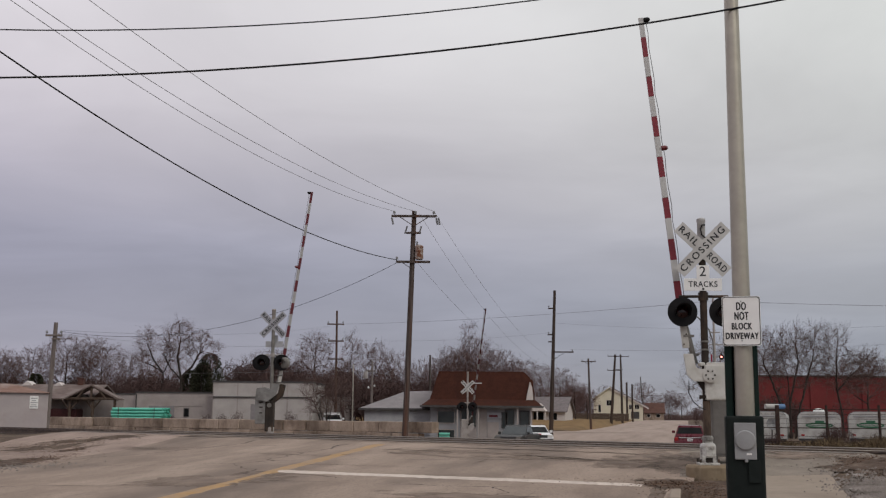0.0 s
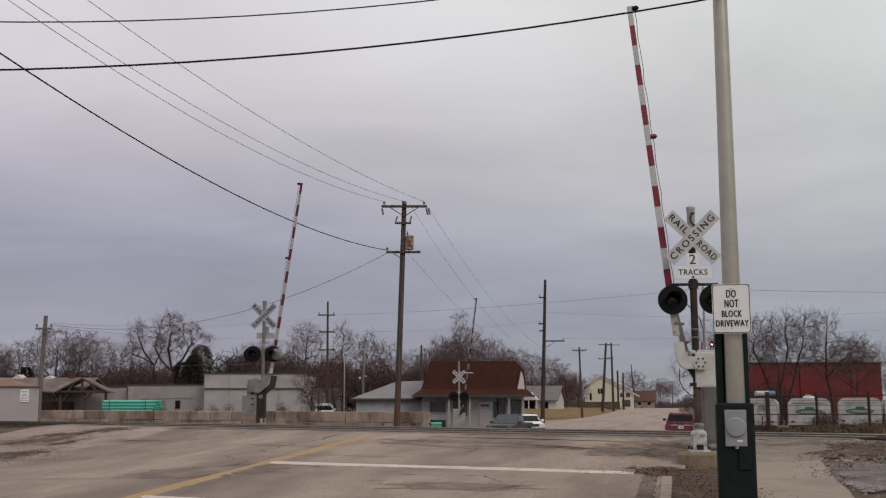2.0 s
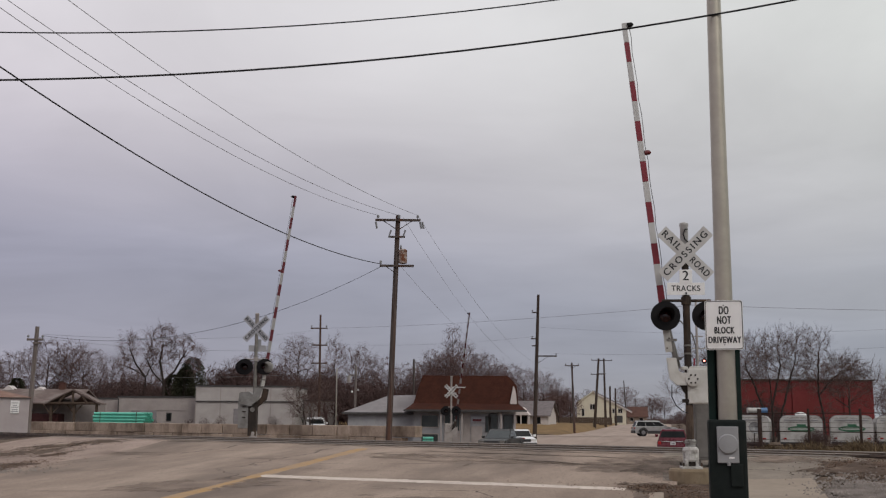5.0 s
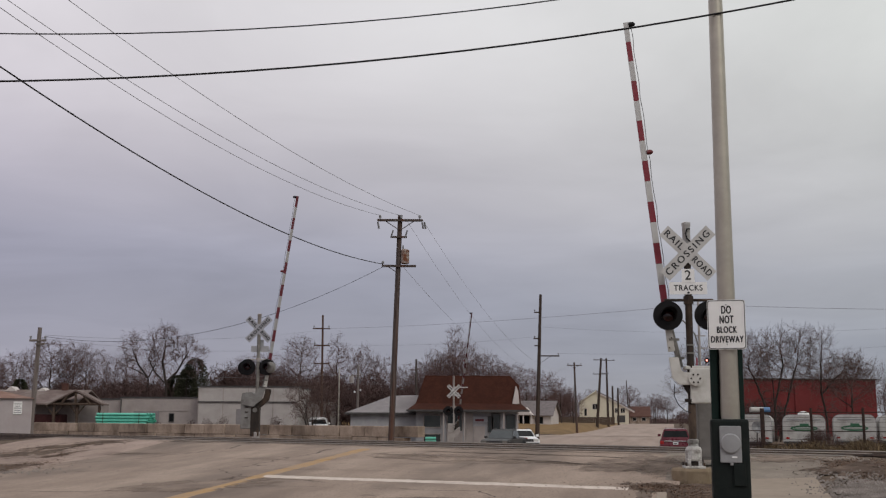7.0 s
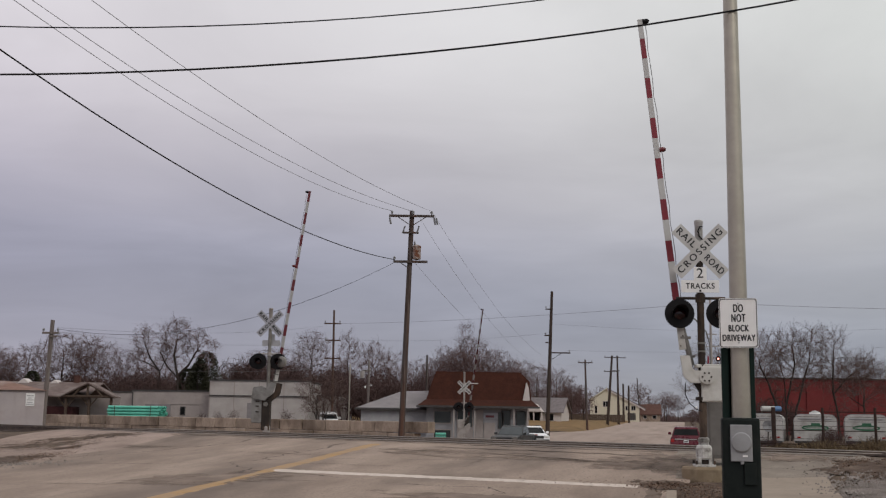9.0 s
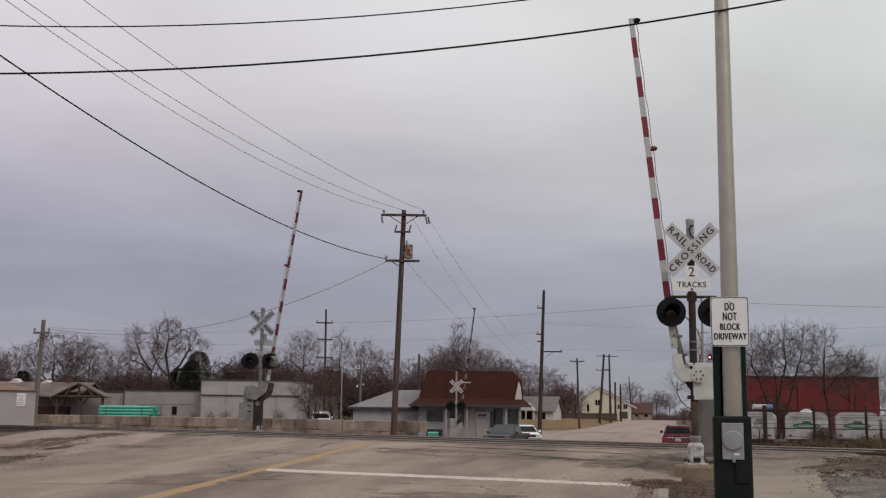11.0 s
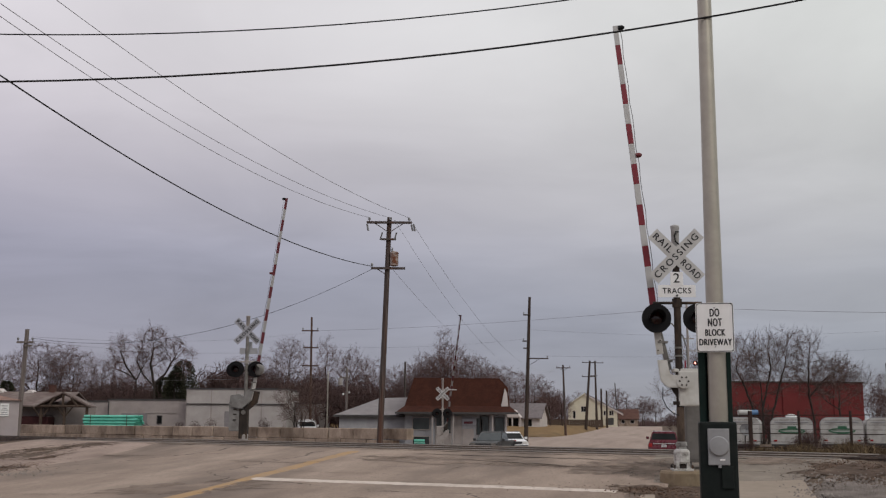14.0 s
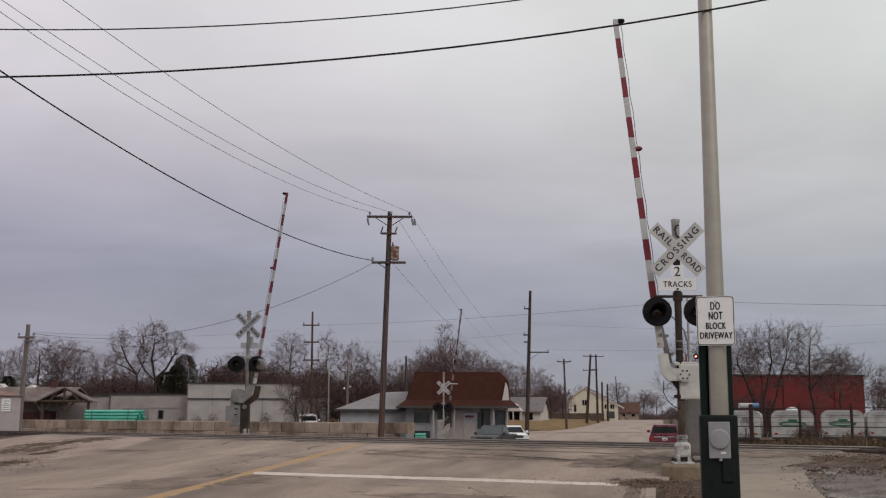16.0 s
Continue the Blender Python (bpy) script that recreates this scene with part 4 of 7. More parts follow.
# the one across the road at the second track, with a lamp lit
fourth = thing("crossing_signal", pose(15.35, 60, 0.0), "slim grey far signal mast with one red lamp lit", "crossing signal", "railway crossing signals")
bm = bmesh.new()
cyl(bm, (0, 0, -0.2), (0, 0, 8.3), 0.09, 0.06, n=10)
part("mast", bm, SILVER_METAL, fourth)
for z, x0, x1 in ((5.6, -0.3, 0.45), (6.3, -0.2, 0.35), (4.9, 0.0, 0.5)):
    bm = bmesh.new()
    box(bm, x0, x1, -0.04, 0.04, z - 0.03, z + 0.03)
    part("bracket", bm, SILVER_METAL, fourth)
bm = bmesh.new()
lathe(bm, ((0.15, 0.0), (0.15, 0.03), (0.1, 0.05)), 20, pose(0.38, -0.08, 4.9, -90, 0, 0))
lamp = part("flasher", bm, BLACK, fourth, "black round flasher target")
bm = bmesh.new()
lathe(bm, ((0.055, 0.0), (0.055, 0.02), (0.02, 0.03)), 16, pose(0.36, -0.085, 4.9, 90, 0, 0))
part("lens", bm, SIGNAL_RED, lamp, "lit red lens")

# relay case behind the signal
case = thing("relay_case", pose(5.25, 19.6, 0.62, 0, 0, -8), "grey steel relay case on legs beside the signal", "equipment case")
bm = bmesh.new()
box(bm, -0.34, 0.34, -0.2, 0.2, 0.28, 1.42, 0.02)
body = part("case_body", bm, CASE_GREY, case)
bm = bmesh.new()
box(bm, -0.37, 0.37, -0.23, 0.23, 1.42, 1.47, 0.01)
part("case_roof", bm, CASE_GREY, case)
bm = bmesh.new()
box(bm, -0.31, 0.31, -0.212, -0.2, 0.33, 1.38, 0.006)
door = part("case_door", bm, CASE_GREY, case)
bm = bmesh.new()
box(bm, 0.2, 0.24, -0.24, -0.212, 0.7, 0.82, 0.005)
part("door_handle", bm, MAST_DARK, door)
for sx in (-0.28, 0.28):
    bm = bmesh.new()
    box(bm, sx - 0.04, sx + 0.04, -0.15, 0.15, -0.2, 0.28)
    part("leg", bm, CASE_GREY, case)

# ---- sign pole in front ----
pole = thing("street_light_pole", pose(3.645, 12.9, 0.2, 0, 0.12, 0), "tall tapered grey metal street light pole", "light pole")
bm = bmesh.new()
lathe(bm, [(0.122 - 0.0040 * k, 0.75 * k) for k in range(0, 7)] + [(0.090, 6.5), (0.082, 8.4)], 28)
part("shaft", bm, STEEL, pole, smooth=True)
enclosure = thing("meter_pedestal", pose(3.63, 12.9, 0.2, 0, 0, -13), "dark green metal meter pedestal round the pole", "meter pedestal")
for x0, x1 in ((-0.20, -0.115), (0.115, 0.19)):
    bm = bmesh.new()
    box(bm, x0, x1, 0.02, 0.20, 1.2, 2.42, 0.012)
    part("side_channel", bm, GREEN_BOX, enclosure, "dark green upright channel")
bm = bmesh.new()
box(bm, -0.20, 0.19, 0.16, 0.22, 1.2, 2.40, 0.01)
part("back_plate", bm, GREEN_BOX, enclosure)
bm = bmesh.new()
box(bm, -0.225, 0.215, -0.24, 0.20, -0.15, 1.44, 0.03)
part("cabinet", bm, GREEN_BLACK, enclosure, "weathered black-green box")
bm = bmesh.new()
box(bm, -0.13, 0.12, -0.275, -0.24, 0.93, 1.36, 0.012)
meter = part("meter_panel", bm, METER_GREY, enclosure, "grey metal meter cover")
bm = bmesh.new()
lathe(bm, ((0.118, 0), (0.118, 0.015), (0.105, 0.028), (0.03, 0.034)), 32, pose(-0.005, -0.275, 1.155, 90, 0, 0))
part("meter_ring", bm, METER_GREY, meter, smooth=True)
bm = bmesh.new()
box(bm, 0.005, 0.065, -0.280, -0.275, 0.985, 1.005)
part("tag", bm, SIGN_WHITE, meter, "small white tag")
bm = bmesh.new()
cyl(bm, (0.0, -0.262, 0.90), (0.0, -0.262, 0.94), 0.02, n=8)
part("conduit", bm, METER_GREY, meter)
bm = bmesh.new()
box(bm, 0.02, 0.16, -0.27, -0.24, 0.66, 0.92, 0.008)
part("hatch", bm, GREEN_BLACK, enclosure)

board = thing("driveway_sign", pose(3.605, 12.765, 2.78, 0, 0, -13), "white sign reading do not block driveway on the pole", "sign")
bm = bmesh.new()
bw, bh, rr = 0.226, 0.302, 0.03
pts = []
for cx, cz, a0 in ((bw - rr, bh - rr, 0), (-bw + rr, bh - rr, 90), (-bw + rr, -bh + rr, 180), (bw - rr, -bh + rr, 270)):
    pts += [(cx + rr * math.cos(radians(a0 + 30 * k)), cz + rr * math.sin(radians(a0 + 30 * k))) for k in range(4)]
prism(bm, pts, -0.003, 0.003)
panel = part("panel", bm, SIGN_WHITE, board)
bm = bmesh.new()
outer, inner = [], []
for p in pts:
    outer.append([bm.verts.new((p[0] * 0.975, -y, p[1] * 0.98)) for y in (0.0045, 0.0032)])
    inner.append([bm.verts.new((p[0] * 0.935, -y, p[1] * 0.95)) for y in (0.0045, 0.0032)])
n = len(pts)
for i in range(n):
    j = (i + 1) % n
    bm.faces.new((outer[i][0], outer[j][0], inner[j][0], inner[i][0]))
    bm.faces.new((outer[i][0], outer[i][1], outer[j][1], outer[j][0]))
    bm.faces.new((inner[i][0], inner[j][0], inner[j][1], inner[i][1]))
part("border", bm, SIGN_BLACK, board)
for text, z, w, s in (("DO", 0.175, 0.110, 0.135), ("NOT", 0.055, 0.160, 0.135), ("BLOCK", -0.068, 0.232, 0.112), ("DRIVEWAY", -0.185, 0.380, 0.110)):
    words("lettering", text, s, SIGN_BLACK, panel, pose(0.0, -0.0035, z) @ UPRIGHT, 0.004, spacing=1.15, width=w)
for z in (0.24, -0.24):
    bm = bmesh.new()
    cyl(bm, (0, -0.003, z), (0, -0.010, z), 0.009, n=8)
    part("bolt", bm, METER_GREY, board)
for z in (0.15, -0.15):
    bm = bmesh.new()
    box(bm, -0.12, 0.12, 0.003, 0.02, z - 0.015, z + 0.015)
    part("strap", bm, METER_GREY, board)


# ---- utility poles and wires ----
def utility_pole(m, label, tall, arms, lean=(0, 0), r=(0.16, 0.10), wood=WOOD_POLE):
    """arms: (height, from, to, braces) crossarms with pin insulators."""
    root = thing("utility_pole", m, label, "utility pole", "utility poles")
    at = lambda z: Vector((lean[0] * z / tall, lean[1] * z / tall, z))
    bm = bmesh.new()
    cyl(bm, at(0) - Vector((0, 0, 0.8)), at(tall), r[0], r[1], 14)
    part("shaft", bm, wood, root, smooth=True)
    for z, x0, x1, brace, pins in arms:
        c = at(z)
        bm = bmesh.new()
        box(bm, c.x + x0, c.x + x1, c.y - 0.22, c.y - 0.10, z - 0.06, z + 0.06, 0.01)
        a = part("crossarm", bm, wood, root, "weathered wooden crossarm")
        for b in brace:
            bm = bmesh.new()
            cyl(bm, (c.x + b, c.y - 0.16, z - 0.05), (c.x, c.y - 0.13, z - 0.65 * abs(b) - 0.05), 0.022, n=6)
            part("brace", bm, wood, a)
        for p in pins:
            bm = bmesh.new()
            lathe(bm, ((0.02, 0.05), (0.02, 0.12), (0.07, 0.13), (0.06, 0.18), (0.075, 0.2), (0.05, 0.26), (0.02, 0.28)), 8, pose(c.x + p, c.y - 0.16, z))
            part("insulator", bm, CERAMIC, a)
    return root


upole = utility_pole(pose(-2.05, 55, 0.0), "tall leaning wooden utility pole with a rusty transformer", 12.25,
                     ((11.95, -1.2, 1.2, (-0.75, 0.75), (-1.05, 0.05, 1.05)), (9.5, -0.85, 0.95, (-0.5,), (-0.8,))), lean=(0.38, 0), r=(0.168, 0.125))
bm = bmesh.new()
lathe(bm, ((0.14, 0.0), (0.22, 0.03), (0.22, 0.66), (0.24, 0.68), (0.21, 0.74), (0.06, 0.80)), 16, pose(0.66, -0.1, 9.62))
tr = part("transformer", bm, RUST, upole, "rust-streaked transformer can", smooth=True)
bm = bmesh.new()
lathe(bm, ((0.04, 0), (0.06, 0.05), (0.04, 0.1), (0.05, 0.16), (0.02, 0.24)), 8, pose(0.55, -0.1, 10.38))
part("bushing", bm, CERAMIC, tr)
bm = bmesh.new()
box(bm, -0.05, 0.75, -0.2, -0.1, 11.0, 11.1, 0.01)
part("cutout_arm", bm, WOOD_POLE, upole)
for x in (-0.1, 0.65):
    bm = bmesh.new()
    cyl(bm, (x, -0.2, 11.0), (x + 0.12, -0.24, 11.4), 0.04, n=8)
    part("cutout", bm, CERAMIC, upole)
for x in (-1.15, 1.2, 1.32):
    bm = bmesh.new()
    cyl(bm, (x + 0.35, -0.16, 11.85), (x + 0.42, -0.16, 11.5), 0.05, n=8)
    part("insulator", bm, CERAMIC, upole)
utility_pole(pose(-23.17, 62, 0.0), "grey wooden utility pole beside the cabin", 6.75, ((5.98, -0.48, 0.48, (), (-0.42, 0.42)), (5.78, -0.1, 0.42, (), ())), lean=(0.20, 0), r=(0.155, 0.115), wood=GREY_POLE)
utility_pole(pose(-10.2, 100, 0.0), "brown wooden utility pole with three crossarms", 11.2, ((9.9, -0.9, 0.7, (), (-0.8, 0.6)), (8.3, -0.8, 0.7, (), (-0.7, 0.6)), (6.6, -0.8, 0.7, (), ())), lean=(-0.1, 0), r=(0.14, 0.09), wood=BROWN_POLE)
utility_pole(pose(10.4, 104, -0.25), "tall dark utility pole with a bracket arm", 14.0, ((12.2, -0.6, 0.1, (), (-0.55,)), (9.6, -0.6, 0.1, (), (-0.5,)), (8.9, -0.5, 0.1, (), ()), (7.9, 0.0, 2.0, (1.1,), (1.9,))), lean=(0.5, 0), r=(0.22, 0.13), wood=DARK_POLE)
utility_pole(pose(19.3, 140, -0.2), "grey wooden utility pole by the lawn", 9.1, ((8.7, -0.95, 0.95, (-0.5, 0.5), (-0.85, 0.85)),), lean=(-0.25, 0), r=(0.17, 0.11))
utility_pole(pose(28.2, 180, 0.6), "leaning dark utility pole beside the road", 11.1, ((10.8, -1.3, 1.1, (), (-1.2, 1.0)), (8.4, -1.2, 1.2, (), (-1.1, 1.1))), lean=(0.9, 0), r=(0.27, 0.16), wood=DARK_POLE)
utility_pole(pose(34.3, 205, 0.6), "dark utility pole beside the road", 12.5, ((12.1, -1.3, 1.6, (), (-1.2, 1.5)), (9.6, -1.0, 0.35, (), ())), lean=(-0.15, 0), r=(0.26, 0.15), wood=DARK_POLE)
utility_pole(pose(40.4, 235, 0.6), "short dark wooden pole near the cream house", 8.0, (), r=(0.24, 0.2), wood=DARK_POLE)
utility_pole(pose(41.6, 235, 0.6), "short dark wooden pole near the cream house", 7.6, (), r=(0.22, 0.18), wood=DARK_POLE)
utility_pole(pose(51.5, 275, 0.6), "thin leaning pole far down the road", 10.7, (), lean=(-0.6, 0), r=(0.18, 0.12))
for k, (x, y, tall) in enumerate(((62.0, 330, 8.5), (67.5, 345, 9.5), (72.0, 350, 7.5), (80.0, 380, 9.0), (-1.5, 110, 7.7), (37.5, 84, 6.2))):
    utility_pole(pose(x, y, min(0.1, height(x, y))), "thin distant utility pole", tall, ((tall - 0.4, -0.9, 0.9, (), ()),) if k < 4 else (), r=(0.16, 0.1), wood=DARK_POLE if k < 4 else WOOD_POLE)


lamp_post = thing("lamp_post", pose(-8.2, 95, 0.0), "thin pale grey metal lamp post", "lamp post")
part("shaft", cyl(bmesh.new(), (0, 0, -0.3), (0, 0, 5.9), 0.075, 0.05, n=10), STEEL, lamp_post)
yard_pole = utility_pole(pose(-6.3, 92, 0.0), "wooden pole with a small transformer and yard lamps", 6.1, ((5.2, -0.6, 0.3, (), ()),), r=(0.13, 0.09), wood=GREY_POLE)
part("transformer", cyl(bmesh.new(), (-0.55, -0.2, 4.55), (-0.55, -0.2, 5.15), 0.2, n=12), SILVER_METAL, yard_pole, "small grey transformer can", smooth=True)
for x, z in ((-0.28, 3.7), (0.22, 3.85)):
    part("yard_lamp", lathe(bmesh.new(), ((0.07, 0.0), (0.09, 0.08), (0.05, 0.16), (0.02, 0.18)), 10, pose(x, -0.2, z)), CAP_METAL if x > 0 else LAMP_CLEAR, yard_pole, "white yard lamp")


def cable(name, a, b, sag, r, material, label, n=28):
    """A hanging wire from a to b."""
    a, b = Vector(a), Vector(b)
    r *= 0.8
    bm = bmesh.new()
    tube(bm, [a.lerp(b, i / n) - Vector((0, 0, 4 * sag * (i / n) * (1 - i / n))) for i in range(n + 1)], r, 6)
    ob = part(name, bm, material, None)
    return tagged(ob, label, "cable", "overhead wires")


# street wires on the poles' left side: from the utility pole back towards the viewer
cable("overhead_wire", (-1.65 - 1.05, 54.84, 12.2), (-15.25, 14, 14.25), 1.6, 0.012, WIRE_GREY, "thin grey bare overhead wire", 40)
cable("overhead_wire", (-1.65 + 0.05, 54.84, 12.2), (-15.75, 14, 14.75), 1.6, 0.012, WIRE_GREY, "thin grey bare overhead wire", 40)
cable("overhead_wire", (-1.65 + 1.05, 54.84, 12.2), (-15.5, 14, 15.75), 1.4, 0.012, WIRE_GREY, "thin grey bare overhead wire", 40)
cable("overhead_cable", (-2.55, 54.84, 9.6), (-12.75, 14, 11.25), 1.4, 0.025, WIRE, "black sagging overhead telephone cable", 40)
cable("overhead_cable", (-2.55, 54.84, 9.45), (-22.6, 61.84, 6.22), 1.6, 0.013, WIRE, "black sagging overhead telephone cable")
cable("overhead_wire", (-0.6, 54.9, 12.2), (19.0, 139.8, 8.7), 3.4, 0.009, WIRE_GREY, "thin grey bare overhead wire")
cable("overhead_wire", (-1.4, 54.9, 12.1), (18.2, 139.8, 8.7), 4.0, 0.009, WIRE_GREY, "thin grey bare overhead wire")
cable("overhead_wire", (-1.6, 54.9, 9.6), (18.6, 139.8, 7.4), 3.0, 0.009, WIRE_GREY, "thin grey bare overhead wire")
cable("overhead_wire", (-22.6, 61.9, 6.3), (-10.9, 99.9, 9.7), 0.5, 0.011, WIRE_GREY, "thin grey bare overhead wire")
cable("overhead_wire", (-22.6, 61.9, 6.05), (-10.9, 99.9, 8.1), 0.5, 0.011, WIRE_GREY, "thin grey bare overhead wire")
cable("overhead_wire", (-10.0, 99.8, 9.9), (15.43, 59.9, 8.10), 0.25, 0.012, WIRE_GREY, "thin grey bare overhead wire")
cable("overhead_wire", (15.43, 59.9, 8.10), (30.5, 52.0, 7.1), 0.12, 0.012, WIRE_GREY, "thin grey bare overhead wire")
cable("overhead_wire", (-29.0, 96.0, 5.0), (-10.6, 99.6, 5.6), 0.15, 0.012, WIRE_GREY, "thin grey low overhead wire")
cable("overhead_wire", (-10.6, 99.6, 5.6), (0.6, 98.0, 5.1), 0.15, 0.012, WIRE_GREY, "thin grey low overhead wire")
cable("overhead_wire", (-10.0, 99.8, 8.4), (10.7, 103.8, 9.6), 0.4, 0.009, WIRE_GREY, "thin grey bare overhead wire")
cable("overhead_wire", (10.9, 103.8, 10.5), (45.0, 95.0, 10.0), 0.6, 0.009, WIRE_GREY, "thin grey bare overhead wire")
cable("overhead_wire", (12.3, 103.8, 7.9), (45.0, 95.0, 8.4), 0.4, 0.009, WIRE_GREY, "thin grey bare overhead wire")
# two heavy cables that cross the road overhead, carried by the street light pole
cable("overhead_cable", (-18, 12.80, 8.34), (16, 12.80, 11.55), 3.322, 0.0105, WIRE, "heavy black cable crossing over the road", 48)
cable("overhead_cable", (-18, 12.80, 6.97), (16, 12.80, 10.55), 2.673, 0.0155, WIRE, "heavy black cable crossing over the road", 48)


# ---- block wall, cabin, sheds, pipes ----
wall_a, wall_b = Vector((-29.1, 77.2, 0)), Vector((-0.05, 55.7, 0))
wdir = (wall_b - wall_a).normalized()
wroot = thing("wall_retaining", Matrix.Translation(wall_a) @ pose(0, 0, 0, 0, 0, math.degrees(math.atan2(wdir.y, wdir.x))), "low tan wall of stacked concrete blocks", "retaining wall", kind="structure")
wlen = (wall_b - wall_a).length
bm = bmesh.new()
box(bm, 0, 1.775, -0.3, 0.3, 0, 0.575, 0.035)
block_me = None
rng = random.Random(5)
for row in range(4):
    for k in range(int(wlen / 1.83)):
        x = k * 1.83 + (0.9 if row % 2 else 0)
        if x + 1.8 > wlen + 0.3:
            continue
        m = pose(x, rng.uniform(-0.06, 0.06), -1.2 + 0.595 * row + rng.uniform(-0.012, 0.012), 0, rng.uniform(-0.4, 0.4), rng.uniform(-0.9, 0.9))
        if block_me is None:
            block_me = part("block", bm, BLOCK, wroot, m=m).data
        else:
            part("block", block_me, BLOCK, wroot, m=m)


def window(parent, m, w, h, frame=TRIM_WHITE, bars=1, name="window", glass=GLASS):
    """A framed window: frame, sill and panes."""
    bm = bmesh.new()
    t = 0.07
    box(bm, -w / 2, w / 2, -0.04, 0.04, h - t, h)
    box(bm, -w / 2, w / 2, -0.04, 0.04, 0, t)
    box(bm, -w / 2, -w / 2 + t, -0.04, 0.04, t, h - t)
    box(bm, w / 2 - t, w / 2, -0.04, 0.04, t, h - t)
    for k in range(bars):
        x = -w / 2 + w * (k + 1) / (bars + 1)
        box(bm, x - 0.03, x + 0.03, -0.03, 0.03, t, h - t)
    fr = part(name, bm, frame, parent, m=m)
    for k in range(bars + 1):
        bm = bmesh.new()
        x = -w / 2 + w * k / (bars + 1)
        box(bm, x + 0.04, x + w / (bars + 1) - 0.04, -0.012, 0.02, 0.05, h - 0.05)
        part("pane", bm, glass, fr)
    return fr


def shell(bm, x0, x1, y0, y1, z0, z1):
    return box(bm, x0, x1, y0, y1, z0, z1, 0.01)


cab = thing("equipment_cabin", pose(-18.37, 45.51, 0.1, 0, 0, 22), "grey sheet metal equipment cabin with a rusty hip roof", "equipment cabin")
bm = bmesh.new()
shell(bm, -3.2, 1.3, 0, 3.0, -0.3, 2.28)
part("wall", bm, CABIN, cab)
bm = bmesh.new()
pts = [(-3.3, -0.12, 2.27), (1.4, -0.12, 2.27), (1.4, 3.1, 2.27), (-3.3, 3.1, 2.27), (-1.6, 1.4, 2.68), (-0.3, 1.4, 2.68)]
vs = [bm.verts.new(p) for p in pts]
for f in ((0, 1, 5, 4), (1, 2, 5), (2, 3, 4, 5), (3, 0, 4), (3, 2, 1, 0)):
    bm.faces.new([vs[i] for i in f])
part("roof", bm, CABIN_ROOF, cab, "rust-stained sheet roof")
for k in range(9):
    bm = bmesh.new()
    x = -3.0 + 0.52 * k
    box(bm, x - 0.015, x + 0.015, -0.02, 0.0, -0.3, 2.26)
    part("seam", bm, CABIN, cab)
bm = bmesh.new()
box(bm, 0.55, 0.90, -0.035, -0.02, 1.60, 2.14)
notice = part("notice", bm, SIGN_WHITE, cab, "small white notice")
for k, (w, z) in enumerate(((0.34, 2.0), (0.2, 1.9), (0.36, 1.82), (0.3, 1.72), (0.38, 1.64))):
    bm = bmesh.new()
    box(bm, 0.725 - 0.4 * w, 0.725 + 0.4 * w, -0.039, -0.035, z + 0.02, z + 0.05)
    part("text_bar", bm, METER_GREY, notice)

shed = thing("timber_shed", pose(-29.0, 85, 0.2), "open old timber shed with a faded gable roof", "shed")
# gable towards the road
for sx in (-1, 1):
    bm = prism(bmesh.new(), ((0.75, 3.47), (0.75 + sx * 2.2, 2.36), (0.75 + sx * 2.2, 2.26), (0.75, 3.36)), -0.3, 1.4)
    part("roof", bm, PINK_ROOF, shed, "faded pinkish shed roof")
# long low roof running away to the side
for y0, z0, y1, z1 in ((0.3, 2.40, 4.2, 3.58), (8.0, 2.45, 4.2, 3.58)):
    bm = prism(bmesh.new(), ((y0, z0), (y1, z1), (y1, z1 - 0.1), (y0, z0 - 0.1)), -0.6, 8.5, m=pose(0, 0, 0, 0, 0, 90))
    part("side_roof", bm, PINK_ROOF, shed, "faded pinkish shed roof")
part("back_wall", box(bmesh.new(), -8.0, 2.6, 2.4, 2.6, -0.4, 2.35), GREY_WALL, shed)
part("roof_cap", prism(bmesh.new(), ((-3.8, 3.45), (-3.0, 3.45), (-3.4, 3.74)), 3.8, 5.0), TRIM_WHITE, shed, "white peaked roof cap")
part("roof_cap", prism(bmesh.new(), ((-6.5, 3.45), (-5.5, 3.45), (-6.0, 3.84)), 3.8, 5.0), TRIM_WHITE, shed, "white peaked roof cap")
for x, z in ((-1.0, 2.3), (0.85, 2.4), (-3.4, 2.35), (-5.5, 2.35), (2.6, 2.3)):
    bm = bmesh.new()
    box(bm, x - 0.09, x + 0.09, 0, 0.18, -0.4, z)
    if x < 2.5:
        cyl(bm, (x, 0.1, z - 0.9), (x + 0.7, 0.1, z), 0.06, n=6)
        cyl(bm, (x, 0.1, z - 0.9), (x - 0.7, 0.1, z), 0.06, n=6)
    part("post", bm, TIMBER, shed)
for a, b in (((-1.45, 2.28), (0.75, 3.38)), ((2.95, 2.28), (0.75, 3.38)), ((-1.4, 2.35), (2.9, 2.35)), ((0.75, 2.35), (0.75, 3.4)), ((-0.4, 2.35), (0.1, 3.0)), ((1.9, 2.35), (1.4, 3.0))):
    bm = bmesh.new()
    cyl(bm, (a[0], -0.15, a[1]), (b[0], -0.15, b[1]), 0.1, n=6)
    part("rafter", bm, TIMBER, shed)
bm = bmesh.new()
box(bm, -3.2, -1.0, 0.6, 2.2, -0.2, 1.55, 0.1)
tagged(part("covered_stack", bm, TARP, None, m=pose(-28.6, 85, 0.2)), "dark red covered stack under the shed roof", "stack")
bm = bmesh.new()
box(bm, -0.24, 0.24, -0.22, 0.22, 0, 0.78, 0.02)
box(bm, -0.28, 0.28, -0.26, 0.26, 0.70, 0.80)
